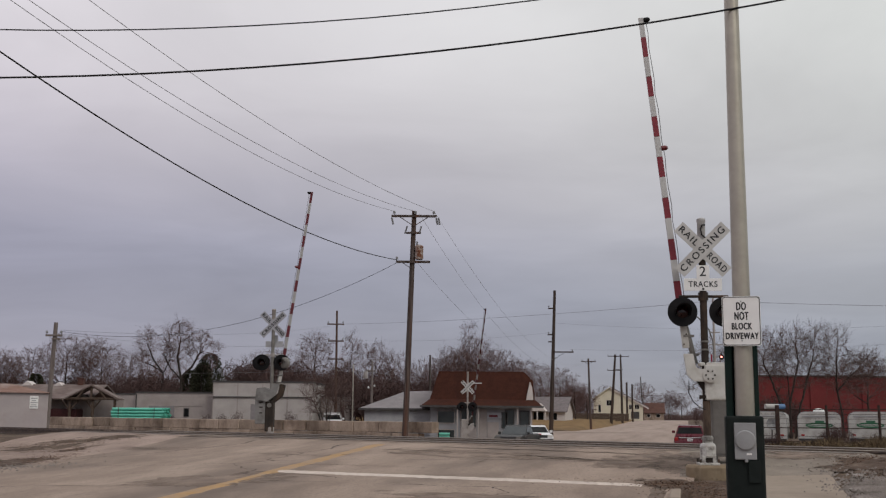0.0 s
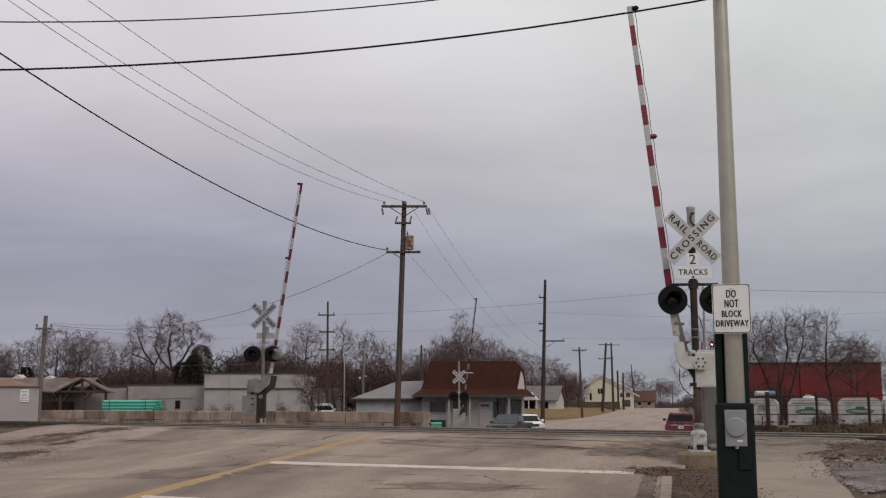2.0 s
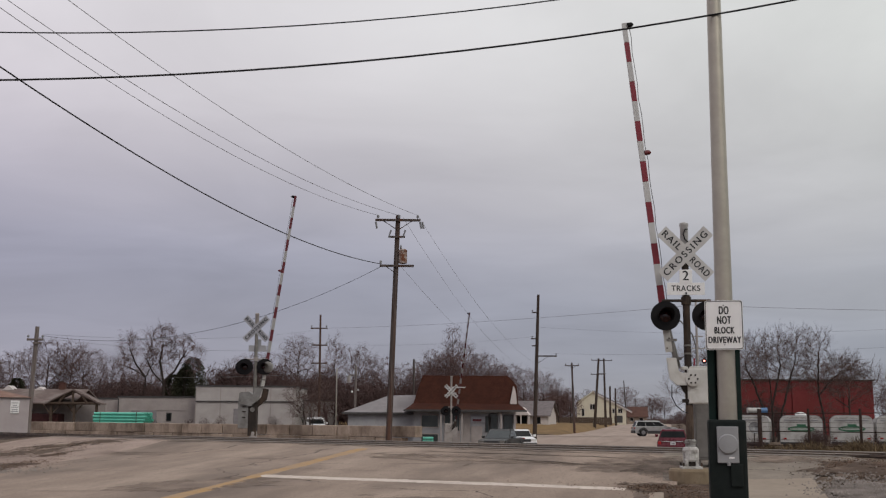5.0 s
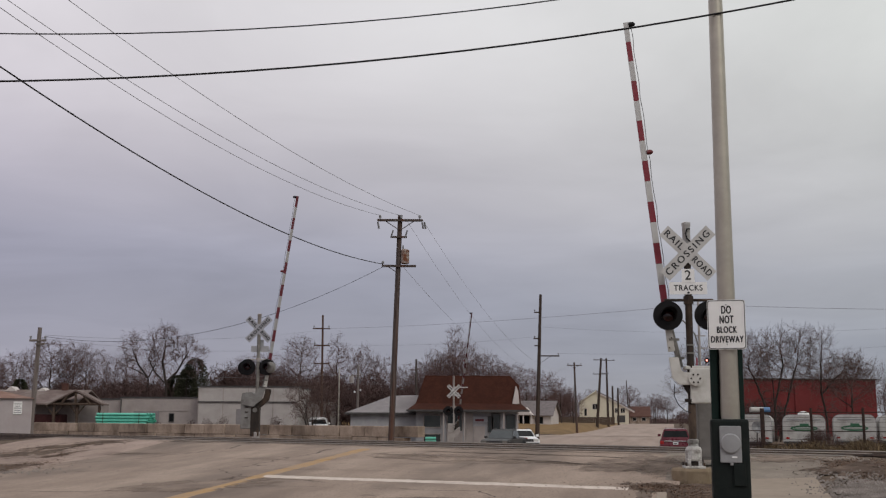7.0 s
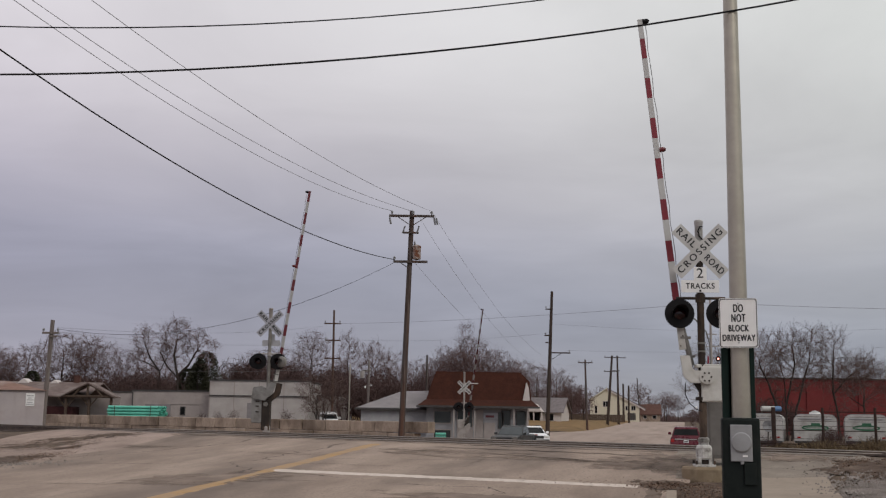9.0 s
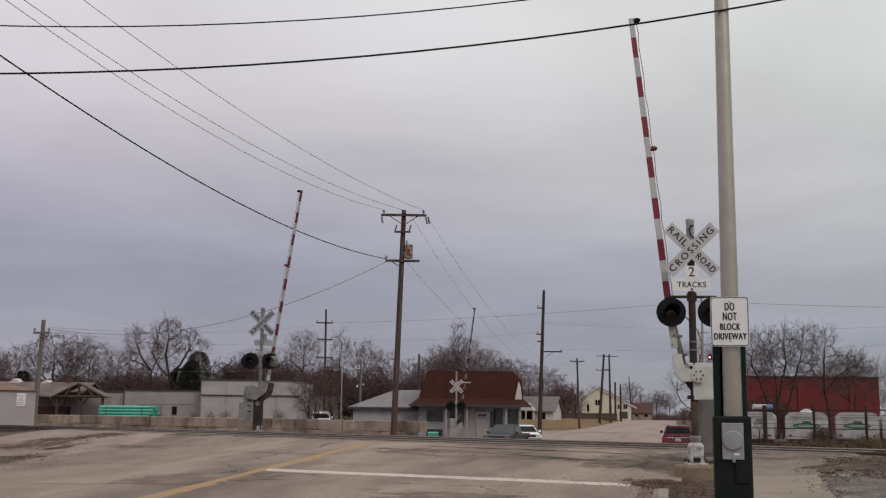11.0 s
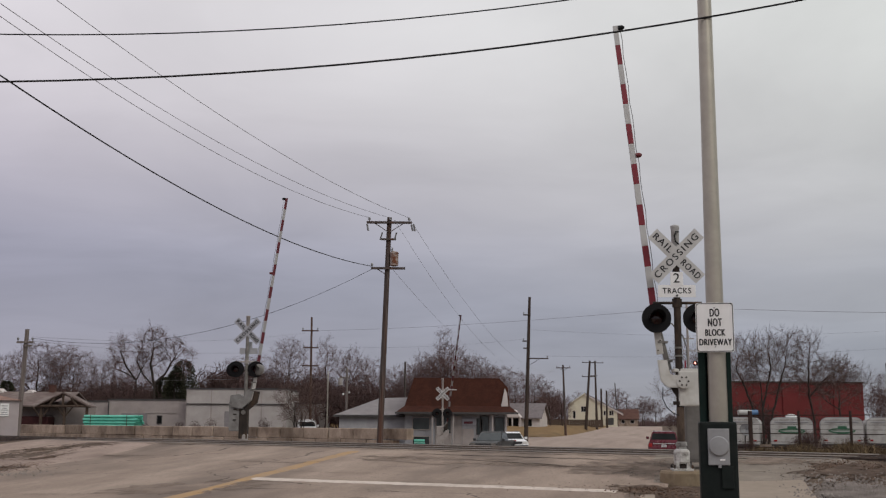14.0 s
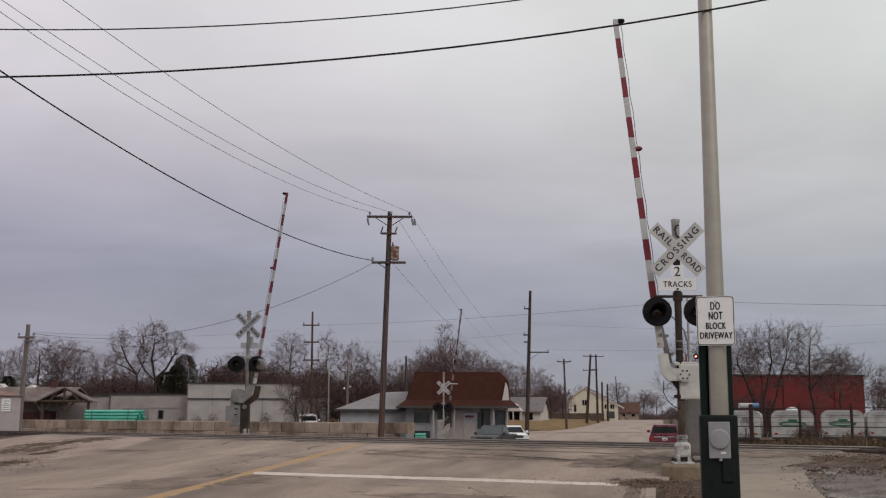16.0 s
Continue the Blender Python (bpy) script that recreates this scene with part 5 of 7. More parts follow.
part("chimney", bm, PORCH_BROWN, shed, "brown brick chimney", m=pose(-1.6, 4.2, 3.3))


def flat_building(name, m, label, w, d, h, wall, parapet=TRIM_DARK, openings=(), doors=()):
    root = thing(name, m, label, "building")
    bm = bmesh.new()
    shell(bm, 0, w, 0, d, -0.6, h)
    part("wall", bm, wall, root)
    bm = bmesh.new()
    box(bm, -0.08, w + 0.08, -0.08, d + 0.08, h, h + 0.12)
    part("roof", bm, parapet, root)
    for x, z, ww, hh in openings:
        window(root, pose(x, -0.02, z), ww, hh, TRIM_DARK, 0)
    for x, ww, hh in doors:
        bm = bmesh.new()
        box(bm, x - ww / 2, x + ww / 2, -0.05, 0.0, -0.3, hh)
        part("door", bm, GREY_ROOF, root)
    return root


flat_building("warehouse", pose(-36, 101, 0.1), "long low grey painted block warehouse", 6.8, 10, 3.05, GREY_WALL)
wide_shed = flat_building("warehouse", pose(-29.1, 100, 0.1), "long low grey painted block warehouse", 7.6, 10, 3.2, GREY_WALL, openings=((4.85, 1.0, 0.5, 0.8),), doors=((2.5, 2.4, 2.0),))
part("ledge", box(bmesh.new(), 1.2, 6.4, -0.05, -0.005, 2.0, 2.05), GREY_WALL, wide_shed)
# dark upright added to mark the line where the two warehouses meet
part("downpipe", cyl(bmesh.new(), (0.1, -0.09, -0.4), (0.1, -0.09, 3.1), 0.05, n=8), TRIM_DARK, wide_shed)
tall = flat_building("warehouse", pose(-21.4, 98, 0.1), "pale grey warehouse with a stepped front", 9.2, 10, 4.2, PALE_WALL, doors=((3.9, 0.7, 2.2),))
bm = bmesh.new()
box(bm, 0.05, 9.15, -0.14, -0.005, 2.82, 2.90)
part("ledge", bm, TRIM_DARK, tall)
for x in (0.05, 2.3, 4.6, 6.9, 9.0):
    bm = bmesh.new()
    box(bm, x - 0.04, x + 0.04, -0.04, -0.005, -0.3, 4.15)
    part("panel_joint", bm, GREY_WALL, tall)
flat_building("warehouse", pose(-12.1, 104, 0.1), "low dark grey block outbuilding", 2.9, 6, 3.0, GREY_WALL)

stack = thing("pipe_stack", pose(-21.15, 74, 0.36, 0, 0, -12), "bundled stack of bright green plastic pipes", "pipe stack")
for row in range(4):
    for k in range(5):
        a, b = -1.9 - 0.04 * ((row * 7 + k * 3) % 3), 1.85 + 0.1 * ((row + k) % 3)
        bm = lathe(bmesh.new(), ((0.09, a), (0.105, a), (0.105, b), (0.09, b), (0.09, a)), 12, pose(0, 0, 0, 0, 90, 0))
        part("pipe", bm, PIPE, stack, m=pose(0, -0.4 + 0.23 * k, 0.75 + 0.21 * row), smooth=True)
for x in (-1.4, 1.3):
    bm = bmesh.new()
    box(bm, x - 0.06, x + 0.06, -0.55, 0.65, -0.4, 0.64)
    part("timber_bearer", bm, TIMBER, stack)
    bm = bmesh.new()
    box(bm, x - 0.02, x + 0.02, -0.52, -0.508, 0.64, 1.5)
    part("strap", bm, TIMBER, stack)
for x, y, long, turn in ((-18.4, 80, 0.9, -20), (-16.9, 80.3, 0.75, -35)):
    stub = thing("concrete_pipe", pose(x, y, 0.0, 0, 0, turn), "short pale concrete pipe lying on timber blocks", "pipe")
    part("pipe", lathe(bmesh.new(), ((0.1, -long / 2), (0.14, -long / 2), (0.14, long / 2), (0.1, long / 2), (0.1, -long / 2)), 14, pose(0, 0, 0.62, 0, 90, 0)), TRIM_WHITE, stub, smooth=True)
    for s in (-0.25, 0.25):
        part("timber_block", box(bmesh.new(), s - 0.08, s + 0.08, -0.2, 0.2, -0.5, 0.485), TIMBER, stub)
small = thing("pipe_stack", pose(0.02, 60.5, -0.45), "small low stack of green plastic pipes", "pipe stack")
for k in range(3):
    bm = bmesh.new()
    cyl(bm, (-0.3, 0, 0), (0.3, 0, 0), 0.08, n=10)
    part("pipe", bm, PIPE, small, m=pose(0, 0.22 * (k % 2), 0.55 + 0.18 * k), smooth=True)
bm = bmesh.new()
box(bm, -0.27, 0.27, -0.1, 0.35, 0.0, 0.46)
part("timber_bearer", bm, TIMBER, small)


# ---- houses ----
def gable_house(name, m, label, w, d, wall_h, ridge_h, wall, roof, along_x=True, over=0.4, openings=(), side_openings=()):
    root = thing(name, m, label, "house")
    bm = bmesh.new()
    if along_x:
        prism(bm, ((0, -0.5), (d, -0.5), (d, wall_h), (d / 2, ridge_h - 0.05), (0, wall_h)), -w, 0, m=pose(0, 0, 0, 0, 0, 90))
    else:
        prism(bm, ((0, -0.5), (w, -0.5), (w, wall_h), (w / 2, ridge_h - 0.05), (0, wall_h)), 0, d)
    part("wall", bm, wall, root)
    for side in (0, 1):
        bm = bmesh.new()
        half = (d if along_x else w) / 2
        k = (ridge_h - wall_h) / half
        a, b = (-over, wall_h - over * k), (half, ridge_h)
        if side:
            a, b = (2 * half + over, wall_h - over * k), (half, ridge_h)
        pts = (a, b, (b[0], b[1] + 0.14), (a[0], a[1] + 0.14))
        if along_x:
            prism(bm, pts, -w - over, over, m=pose(0, 0, 0, 0, 0, 90))
        else:
            prism(bm, pts, -over, d + over)
        part("roof", bm, roof, root)
    for x, z, ww, hh, bars in openings:
        window(root, pose(x, -0.02, z), ww, hh, TRIM_WHITE, bars)
    for y, z, ww, hh in side_openings:
        window(root, pose(w + 0.02, y, z, 0, 0, 90), ww, hh, TRIM_WHITE, 1)
    return root


grey_house = thing("house", pose(-6.6, 88, 0.0), "pale blue-grey clad house with a low grey roof", "house")
bm = bmesh.new()
shell(bm, 0, 6.2, 0, 7.5, -0.6, 2.0)
part("wall", bm, BLUE_WALL, grey_house)
bm = bmesh.new()
vs = [bm.verts.new(p) for p in ((-0.45, -0.4, 1.98), (6.6, -0.4, 1.98), (6.6, 8, 1.98), (-0.45, 8, 1.98), (3.2, 3.6, 3.45), (6.6, 3.6, 3.55))]
for f in ((0, 1, 5, 4), (1, 2, 5), (2, 3, 4, 5), (3, 0, 4), (3, 2, 1, 0)):
    bm.faces.new([vs[i] for i in f])
part("roof", bm, GREY_ROOF, grey_house, "low grey shingle roof")
bm = bmesh.new()
box(bm, -0.47, 6.6, -0.45, -0.40, 1.84, 2.0)
part("fascia", bm, TRIM_DARK, grey_house)
for k in range(24):
    bm = bmesh.new()
    box(bm, 0.1 + k * 0.255, 0.13 + k * 0.255, -0.012, 0.0, -0.5, 1.84)
    part("batten", bm, BLUE_WALL, grey_house)

store = thing("store", pose(-1.9, 85, -0.25), "grey store under a steep brown mansard shingle roof", "store")
bm = bmesh.new()
shell(bm, 0.75, 8.9, 0.6, 8.5, -0.5, 2.6)
part("wall", bm, STORE_WALL, store)
bm = bmesh.new()
lo = [(0.0, -0.45), (9.75, -0.45), (9.75, 9.3), (0.0, 9.3)]
mid = [(0.72, 0.75), (9.2, 0.75), (9.2, 8.3), (0.72, 8.3)]
knee = [(1.2, 1.25), (9.1, 1.25), (9.1, 7.75), (1.2, 7.75)]
top = [(1.45, 1.5), (8.4, 1.5), (8.4, 7.5), (1.45, 7.5)]
rings = [[bm.verts.new((x, y, z)) for x, y in ring] for ring, z in ((lo, 2.45), (mid, 3.0), (knee, 4.5), (top, 5.25))]
for a, b in zip(rings, rings[1:]):
    for i in range(4):
        bm.faces.new((a[i], a[(i + 1) % 4], b[(i + 1) % 4], b[i]))
bm.faces.new(rings[0][::-1])
bm.faces.new(rings[-1])
part("roof", bm, BROWN_ROOF, store, "brown shingled mansard roof")
bm = bmesh.new()
box(bm, -0.04, 9.79, -0.49, -0.44, 2.34, 2.49)
part("fascia", bm, TRIM_DARK, store)
bm = prism(bmesh.new(), ((8.5, 2.97), (9.08, 2.97), (8.98, 4.0), (8.82, 4.4)), 0.62, 1.4)
part("gable_trim", bm, TRIM_WHITE, store, "white gable panel")
for x, z, w, h, bars in ((2.05, 1.05, 1.45, 1.05, 0), (2.05, -0.15, 1.45, 0.75, 0), (3.85, 0.75, 1.3, 1.45, 1), (7.15, 0.15, 0.75, 2.05, 0), (8.35, 0.5, 0.8, 1.6, 0), (6.75, 0.7, 0.5, 1.3, 0)):
    window(store, pose(x, 0.58, z), w, h, TRIM_DARK if x > 5 else GREY_WALL, bars, glass=SKY_TONED_GLASS)
for x0, x1, z0, z1 in ((4.72, 5.32, -0.2, 2.2), (5.36, 6.28, -0.2, 1.18), (3.2, 4.5, -0.2, 0.68)):
    part("wall_panel", box(bmesh.new(), x0, x1, 0.54, 0.6, z0, z1, 0.01), GREY_WALL, store)
for x in (2.95, 4.62, 7.75, 8.85):
    bm = bmesh.new()
    box(bm, x - 0.06, x + 0.06, -0.2, -0.08, -0.3, 2.42)
    part("porch_post", bm, GREY_WALL, store)
bm = bmesh.new()
box(bm, 5.35, 6.5, 0.50, 0.56, 1.5, 1.95)
poster = part("poster", bm, SIGN_BLUE_GREY, store, "faded red and white poster")
bm = bmesh.new()
box(bm, 5.5, 6.2, 0.48, 0.50, 1.58, 1.76)
part("poster_print", bm, ARM_DARK_RED, poster)

bungalow = gable_house("house", pose(10.5, 154, -0.2, 0, 0, -16), "small white bungalow with a grey gable roof", 7.0, 7, 2.25, 4.15, TRIM_WHITE, DARK_ROOF, True, 0.4,
                       openings=((1.0, 0.9, 1.0, 1.1, 1), (5.3, 0.9, 1.3, 1.1, 1), (3.2, 0.3, 1.6, 1.9, 0)))
porch = part("porch_gable", prism(bmesh.new(), ((2.0, 2.2), (4.6, 2.2), (3.3, 3.3)), -1.6, 1.5), TRIM_WHITE, bungalow)
for x in (2.15, 3.3, 4.45):
    part("porch_post", box(bmesh.new(), x - 0.08, x + 0.08, -1.55, -1.4, -0.3, 2.2), TRIM_WHITE, bungalow)
cream = thing("house", pose(37.1, 265, 0.35, 0, 0, -9.5), "two-storey cream clapboard house with a long sloping roof", "house")
part("wall", prism(bmesh.new(), ((0.1, -1.2), (12.2, -1.2), (12.2, 3.55), (4.35, 7.75), (0.1, 4.95)), 0, 11), CREAM, cream)
for a, b, mt in (((-0.15, 4.85), (4.35, 7.82), CREAM), ((4.35, 7.82), (13.7, 2.85), DARK_ROOF)):
    part("roof", prism(bmesh.new(), (a, b, (b[0], b[1] + 0.24), (a[0], a[1] + 0.24)), -0.4, 11.4), mt, cream, "sloping shingle roof with pale edge boards" if mt is CREAM else "dark shingle roof slope")
part("bargeboard", prism(bmesh.new(), ((4.35, 7.80), (13.6, 2.90), (13.6, 2.55), (4.35, 7.45)), -0.38, -0.02), TRIM_WHITE, cream, "white bargeboard")
for x, z, w, h, bars in ((3.95, 3.35, 1.3, 1.4, 1), (9.3, 2.5, 1.0, 1.2, 1), (10.75, 2.5, 1.1, 1.2, 1), (1.6, 1.7, 0.7, 1.9, 0)):
    window(cream, pose(x, -0.02, z), w, h, TRIM_WHITE, bars)
part("door", box(bmesh.new(), 9.3, 11.3, -0.06, 0.0, 0.2, 1.9), TRIM_DARK, cream)
far_fence = thing("board_fence", pose(22.7, 200, 0.85), "long low brown board fence before the houses", "fence")
for k in range(30):
    part("board", box(bmesh.new(), k * 0.40, k * 0.40 + 0.38, 0, 0.04, -0.5, 0.92), TIMBER, far_fence)
gable_house("house", pose(56.2, 300, 0.3, 0, 0, -10), "small tan house with a red-brown roof down the road", 5.6, 8, 1.9, 4.5, BLOCK, PORCH_BROWN, True, 0.4, openings=((1.4, 0.5, 1.0, 1.0, 0), (4.0, 0.5, 1.2, 1.0, 0)))
flat_building("building", pose(64.0, 360, -1.2), "small red brick building far down the road", 8.0, 10, 2.7, FAR_BRICK, openings=tuple((1.5 + 2.2 * q, 0.8, 1.0, 1.2) for q in range(3)))

# ---- red warehouse and yard on the far side of the tracks ----
red = thing("warehouse", pose(24.6, 90, 0.0), "long dark red painted block warehouse", "building")
part("wall", shell(bmesh.new(), 0, 13.4, 0, 4.5, -0.9, 4.9), RED_BRICK, red)
part("roof", box(bmesh.new(), -0.1, 13.5, -0.1, 4.6, 4.9, 5.02), DARK_POLE, red)
for k in range(3):
    part("pilaster", box(bmesh.new(), 2.0 + 4.4 * k, 2.35 + 4.4 * k, -0.12, 0.0, -0.5, 4.88), RED_BRICK, red)
FENCE_A, FENCE_B = Vector((13.2, 49.0, 0)), Vector((21.5, 41.5, 0))
fdir = (FENCE_B - FENCE_A).normalized()
flen = (FENCE_B - FENCE_A).length
fence = thing("yard_fence", Matrix.Translation(FENCE_A) @ pose(0, 0, 0.15, 0, 0, math.degrees(math.atan2(fdir.y, fdir.x))), "rusty iron pipe and wire yard fence", "fence")
for k in range(6):
    x = k * flen / 5
    part("post", cyl(bmesh.new(), (x, 0, -0.2), (x, 0, 1.95), 0.06 if k != 1 else 0.10, n=8), FENCE_RUST, fence)
for z in (0.35, 0.95, 1.75):
    part("rail", cyl(bmesh.new(), (0, 0, z), (flen, 0.0, z + 0.04), 0.02, n=6), FENCE_RUST, fence)
for z in (0.6, 1.15, 1.35, 1.55):
    part("wire", cyl(bmesh.new(), (0, 0, z), (flen, 0.0, z + 0.02), 0.008, n=5), FENCE_RUST, fence)


def camper(m, label, dome=False, emblem=True):
    """The rear of a small white camper trailer with rounded corners."""
    root = thing("camper_trailer", m, label, "camper trailer", "parked camper trailers")
    def outline(w, z0, z1, r):
        pts = []
        for cx, cz, a0, rr in ((w - r, z1 - r, 0, r), (-w + r, z1 - r, 90, r), (-w + 0.1, z0 + 0.1, 180, 0.1), (w - 0.1, z0 + 0.1, 270, 0.1)):
            pts += [(cx + rr * math.cos(radians(a0 + 22.5 * k)), cz + rr * math.sin(radians(a0 + 22.5 * k))) for k in range(5)]
        return pts
    part("shell", prism(bmesh.new(), outline(1.02, 0.35, 1.74, 0.34), 0.0, 4.2), TANK_WHITE, root, "dirty white rounded shell", smooth=True)
    part("rear_trim", prism(bmesh.new(), outline(1.05, 0.32, 1.77, 0.36), 0.08, 0.18), METER_GREY, root, "grey edge trim", smooth=True)
    part("roof_ledge", box(bmesh.new(), -0.82, 0.82, -0.03, 0.0, 1.50, 1.56, 0.01), METER_GREY, root)
    if emblem:
        oval = lambda a, b: [(a * math.cos(radians(15 * k)), 1.08 + b * math.sin(radians(15 * k))) for k in range(24)]
        part("emblem", prism(bmesh.new(), oval(0.66, 0.15), -0.010, 0.0), LOGO_GREEN, root, "green painted oval emblem")
        part("emblem_centre", prism(bmesh.new(), oval(0.56, 0.055), -0.014, -0.010), TANK_WHITE, root, "pale bar inside the emblem")
        part("emblem_bar", box(bmesh.new(), -0.50, 0.50, -0.018, -0.014, 1.065, 1.10), LOGO_GREEN, root, "green bar of lettering")
        part("emblem_crest", box(bmesh.new(), -0.2, 0.24, -0.012, 0.0, 1.22, 1.32, 0.004), LOGO_GREEN, root, "green crest over the emblem")
    for sx in (-0.8, 0.8):
        part("wheel", cyl(bmesh.new(), (sx - 0.11, 2.2, 0.27), (sx + 0.11, 2.2, 0.27), 0.33, n=18), TYRE, root)
        part("tail_lamp", box(bmesh.new(), sx - 0.08, sx + 0.08, -0.03, 0.0, 0.55, 0.63), TAIL_RED, root)
    part("bumper", box(bmesh.new(), -1.0, 1.0, -0.1, 0.0, 0.30, 0.42, 0.02), CAR_TRIM, root)
    part("chassis", box(bmesh.new(), -0.5, 0.5, 0.1, 4.1, 0.2, 0.4), CAR_TRIM, root)
    if dome:
        part("roof_vent", lathe(bmesh.new(), ((0.30, 1.72), (0.28, 1.84), (0.18, 1.92), (0.03, 1.94)), 16, pose(0, 0.6, 0)), LAMP_CLEAR, root, "pale yellow roof vent dome", smooth=True)
    return root


camper(pose(16.2, 53.8, 0.08, 0, 0, -20), "white camper trailer parked behind the yard fence", emblem=False)
camper(pose(19.0, 54, 0.08, 0, 0, -20), "white camper trailer with green emblem and roof vent", True)
camper(pose(21.75, 54.4, 0.1, 0, 0, -20), "white camper trailer with green emblem in the yard")
camper(pose(24.4, 55, 0.1, 0, 0, -20), "white camper trailer at the yard's far end", emblem=False)
tote = thing("drum", pose(18.6, 60, 0.0), "white and blue drum lying on a rack", "drum")
part("drum_body", cyl(bmesh.new(), (-0.5, 0, 2.12), (0.25, 0, 2.12), 0.16, n=16), TANK_WHITE, tote, smooth=True)
part("drum_end", cyl(bmesh.new(), (0.25, 0, 2.12), (0.6, 0, 2.12), 0.162, n=16), BLUE_BARREL, tote, "blue end", smooth=True)
for x in (-0.4, 0.4):
    part("rack_leg", box(bmesh.new(), x - 0.04, x + 0.04, -0.15, 0.15, -0.2, 1.97), FENCE_RUST, tote)
disc = thing("satellite_dish", pose(15.75, 51.2, 0.05), "old round dish on a thin leg", "dish")
part("dish", lathe(bmesh.new(), ((0.02, 0), (0.17, 0.03), (0.3, 0.1), (0.29, 0.12), (0.16, 0.05), (0.02, 0.02)), 20, pose(0, 0, 1.15, 70, 0, 0)), CERAMIC, disc, smooth=True)
part("leg", cyl(bmesh.new(), (-0.05, 0, -0.1), (0, 0, 1.1), 0.03, n=6), MAST_DARK, disc)


# ---- vehicles ----
def vehicle(name, m, label, category, L, W, body_pts, cabin_pts, paint, wheel_x, wheel_r=0.36, glass_z=(1.05, 1.55), plate_back=False, lean=0.16, base=0.9, cladding=None, glass=GLASS, lamp_glass=LAMP_CLEAR):
    """Forward is +x. body_pts and cabin_pts: side profiles; wheels, glass, lamps, bumpers and mirrors are parts."""
    root = thing(name, m, label, category)
    half = W / 2
    part("body", prism(bmesh.new(), body_pts, -half, half, inset=lambda z: 0.05 if z < 0.45 else (0.06 if z > 0.95 else 0.0), bevel=0.05), paint, root, smooth=True)
    zt = max(z for _, z in cabin_pts)
    slope = lambda z: 0.05 + lean * max(0.0, (z - base) / (zt - base))
    part("cabin", prism(bmesh.new(), cabin_pts, -half, half, inset=slope, bevel=0.04), paint, root, smooth=True)
    xs = [x for x, z in cabin_pts]
    (xb, zb), (xbt, zbt), (xft, zft), (xf, zf) = cabin_pts[:4]
    at = lambda a, b, k: (a[0] + (b[0] - a[0]) * k, a[1] + (b[1] - a[1]) * k)
    z0, z1 = glass_z
    # side glass in three lights
    for s in (-1, 1):
        ka, kb = (z0 - zb) / (zbt - zb), (z1 - zb) / (zbt - zb)
        pa0, pa1 = at((xb, zb), (xbt, zbt), ka), at((xb, zb), (xbt, zbt), kb)
        ka, kb = (z0 - zf) / (zft - zf), (z1 - zf) / (zft - zf)
        pb0, pb1 = at((xf, zf), (xft, zft), ka), at((xf, zf), (xft, zft), kb)
        for k in range(3):
            u0, u1 = 0.03 + 0.315 * k, 0.03 + 0.315 * k + 0.307
            q = [at(pa0, pb0, u0), at(pa0, pb0, u1), at(pa1, pb1, u1), at(pa1, pb1, u0)]
            bm = bmesh.new()
            vs = [bm.verts.new((x, s * (half - slope(z) + d), z)) for d in (0.006, -0.02) for x, z in q]
            bm.faces.new(vs[:4])
            for i in range(4):
                bm.faces.new((vs[i], vs[(i + 1) % 4], vs[4 + (i + 1) % 4], vs[4 + i]))
            part("side_window", bm, glass, root)
    # windscreen and rear glass
    for nm, lo_p, hi_p, out in (("windscreen", (xf, zf), (xft, zft), 1), ("rear_window", (xb, zb), (xbt, zbt), -1)):
        k0, k1 = (z0 - lo_p[1]) / (hi_p[1] - lo_p[1]), (z1 - lo_p[1]) / (hi_p[1] - lo_p[1])
        a, b = at(lo_p, hi_p, k0), at(lo_p, hi_p, k1)
        bm = bmesh.new()
        vs = [bm.verts.new((x + out * d, s * (half - slope(z) - 0.07), z)) for d in (0.012, -0.03) for (x, z), s in ((a, -1), (a, 1), (b, 1), (b, -1))]
        bm.faces.new(vs[:4])
        for i in range(4):
            bm.faces.new((vs[i], vs[(i + 1) % 4], vs[4 + (i + 1) % 4], vs[4 + i]))
        part(nm, bm, glass, root)
    bx = [x for x, z in body_pts]
    x0, x1 = min(bx), max(bx)
    for s in (-1, 1):
        for wx in wheel_x:
            bm = bmesh.new()
            lathe(bm, ((wheel_r * 0.56, -0.11), (wheel_r, -0.09), (wheel_r, 0.09), (wheel_r * 0.56, 0.11)), 22, pose(wx, s * (half - 0.10), wheel_r, 90, 0, 0))
            wheel = part("wheel", bm, TYRE, root, smooth=True)
            bm = bmesh.new()
            lathe(bm, ((wheel_r * 0.56, -0.112), (wheel_r * 0.55, -0.10), (wheel_r * 0.2, -0.12), (wheel_r * 0.2, 0.12), (wheel_r * 0.55, 0.10), (wheel_r * 0.56, 0.112)), 16, pose(wx, s * (half - 0.10), wheel_r, 90, 0, 0))
            part("rim", bm, ALLOY, wheel)
            bm = bmesh.new()
            n = 14
            ring = []
            for k in range(n + 1):
                a = math.pi * k / n
                ring.append([bm.verts.new((wx + r * math.cos(a), s * (half + d), wheel_r + r * math.sin(a))) for r, d in ((wheel_r + 0.03, 0.008), (wheel_r + 0.13, 0.008), (wheel_r + 0.13, -0.12), (wheel_r + 0.03, -0.12))])
            for a, b in zip(ring, ring[1:]):
                for q in range(4):
                    bm.faces.new((a[q], a[(q + 1) % 4], b[(q + 1) % 4], b[q]))
            part("wheel_arch", bm, cladding or CAR_TRIM, root)
        zl = 0.80
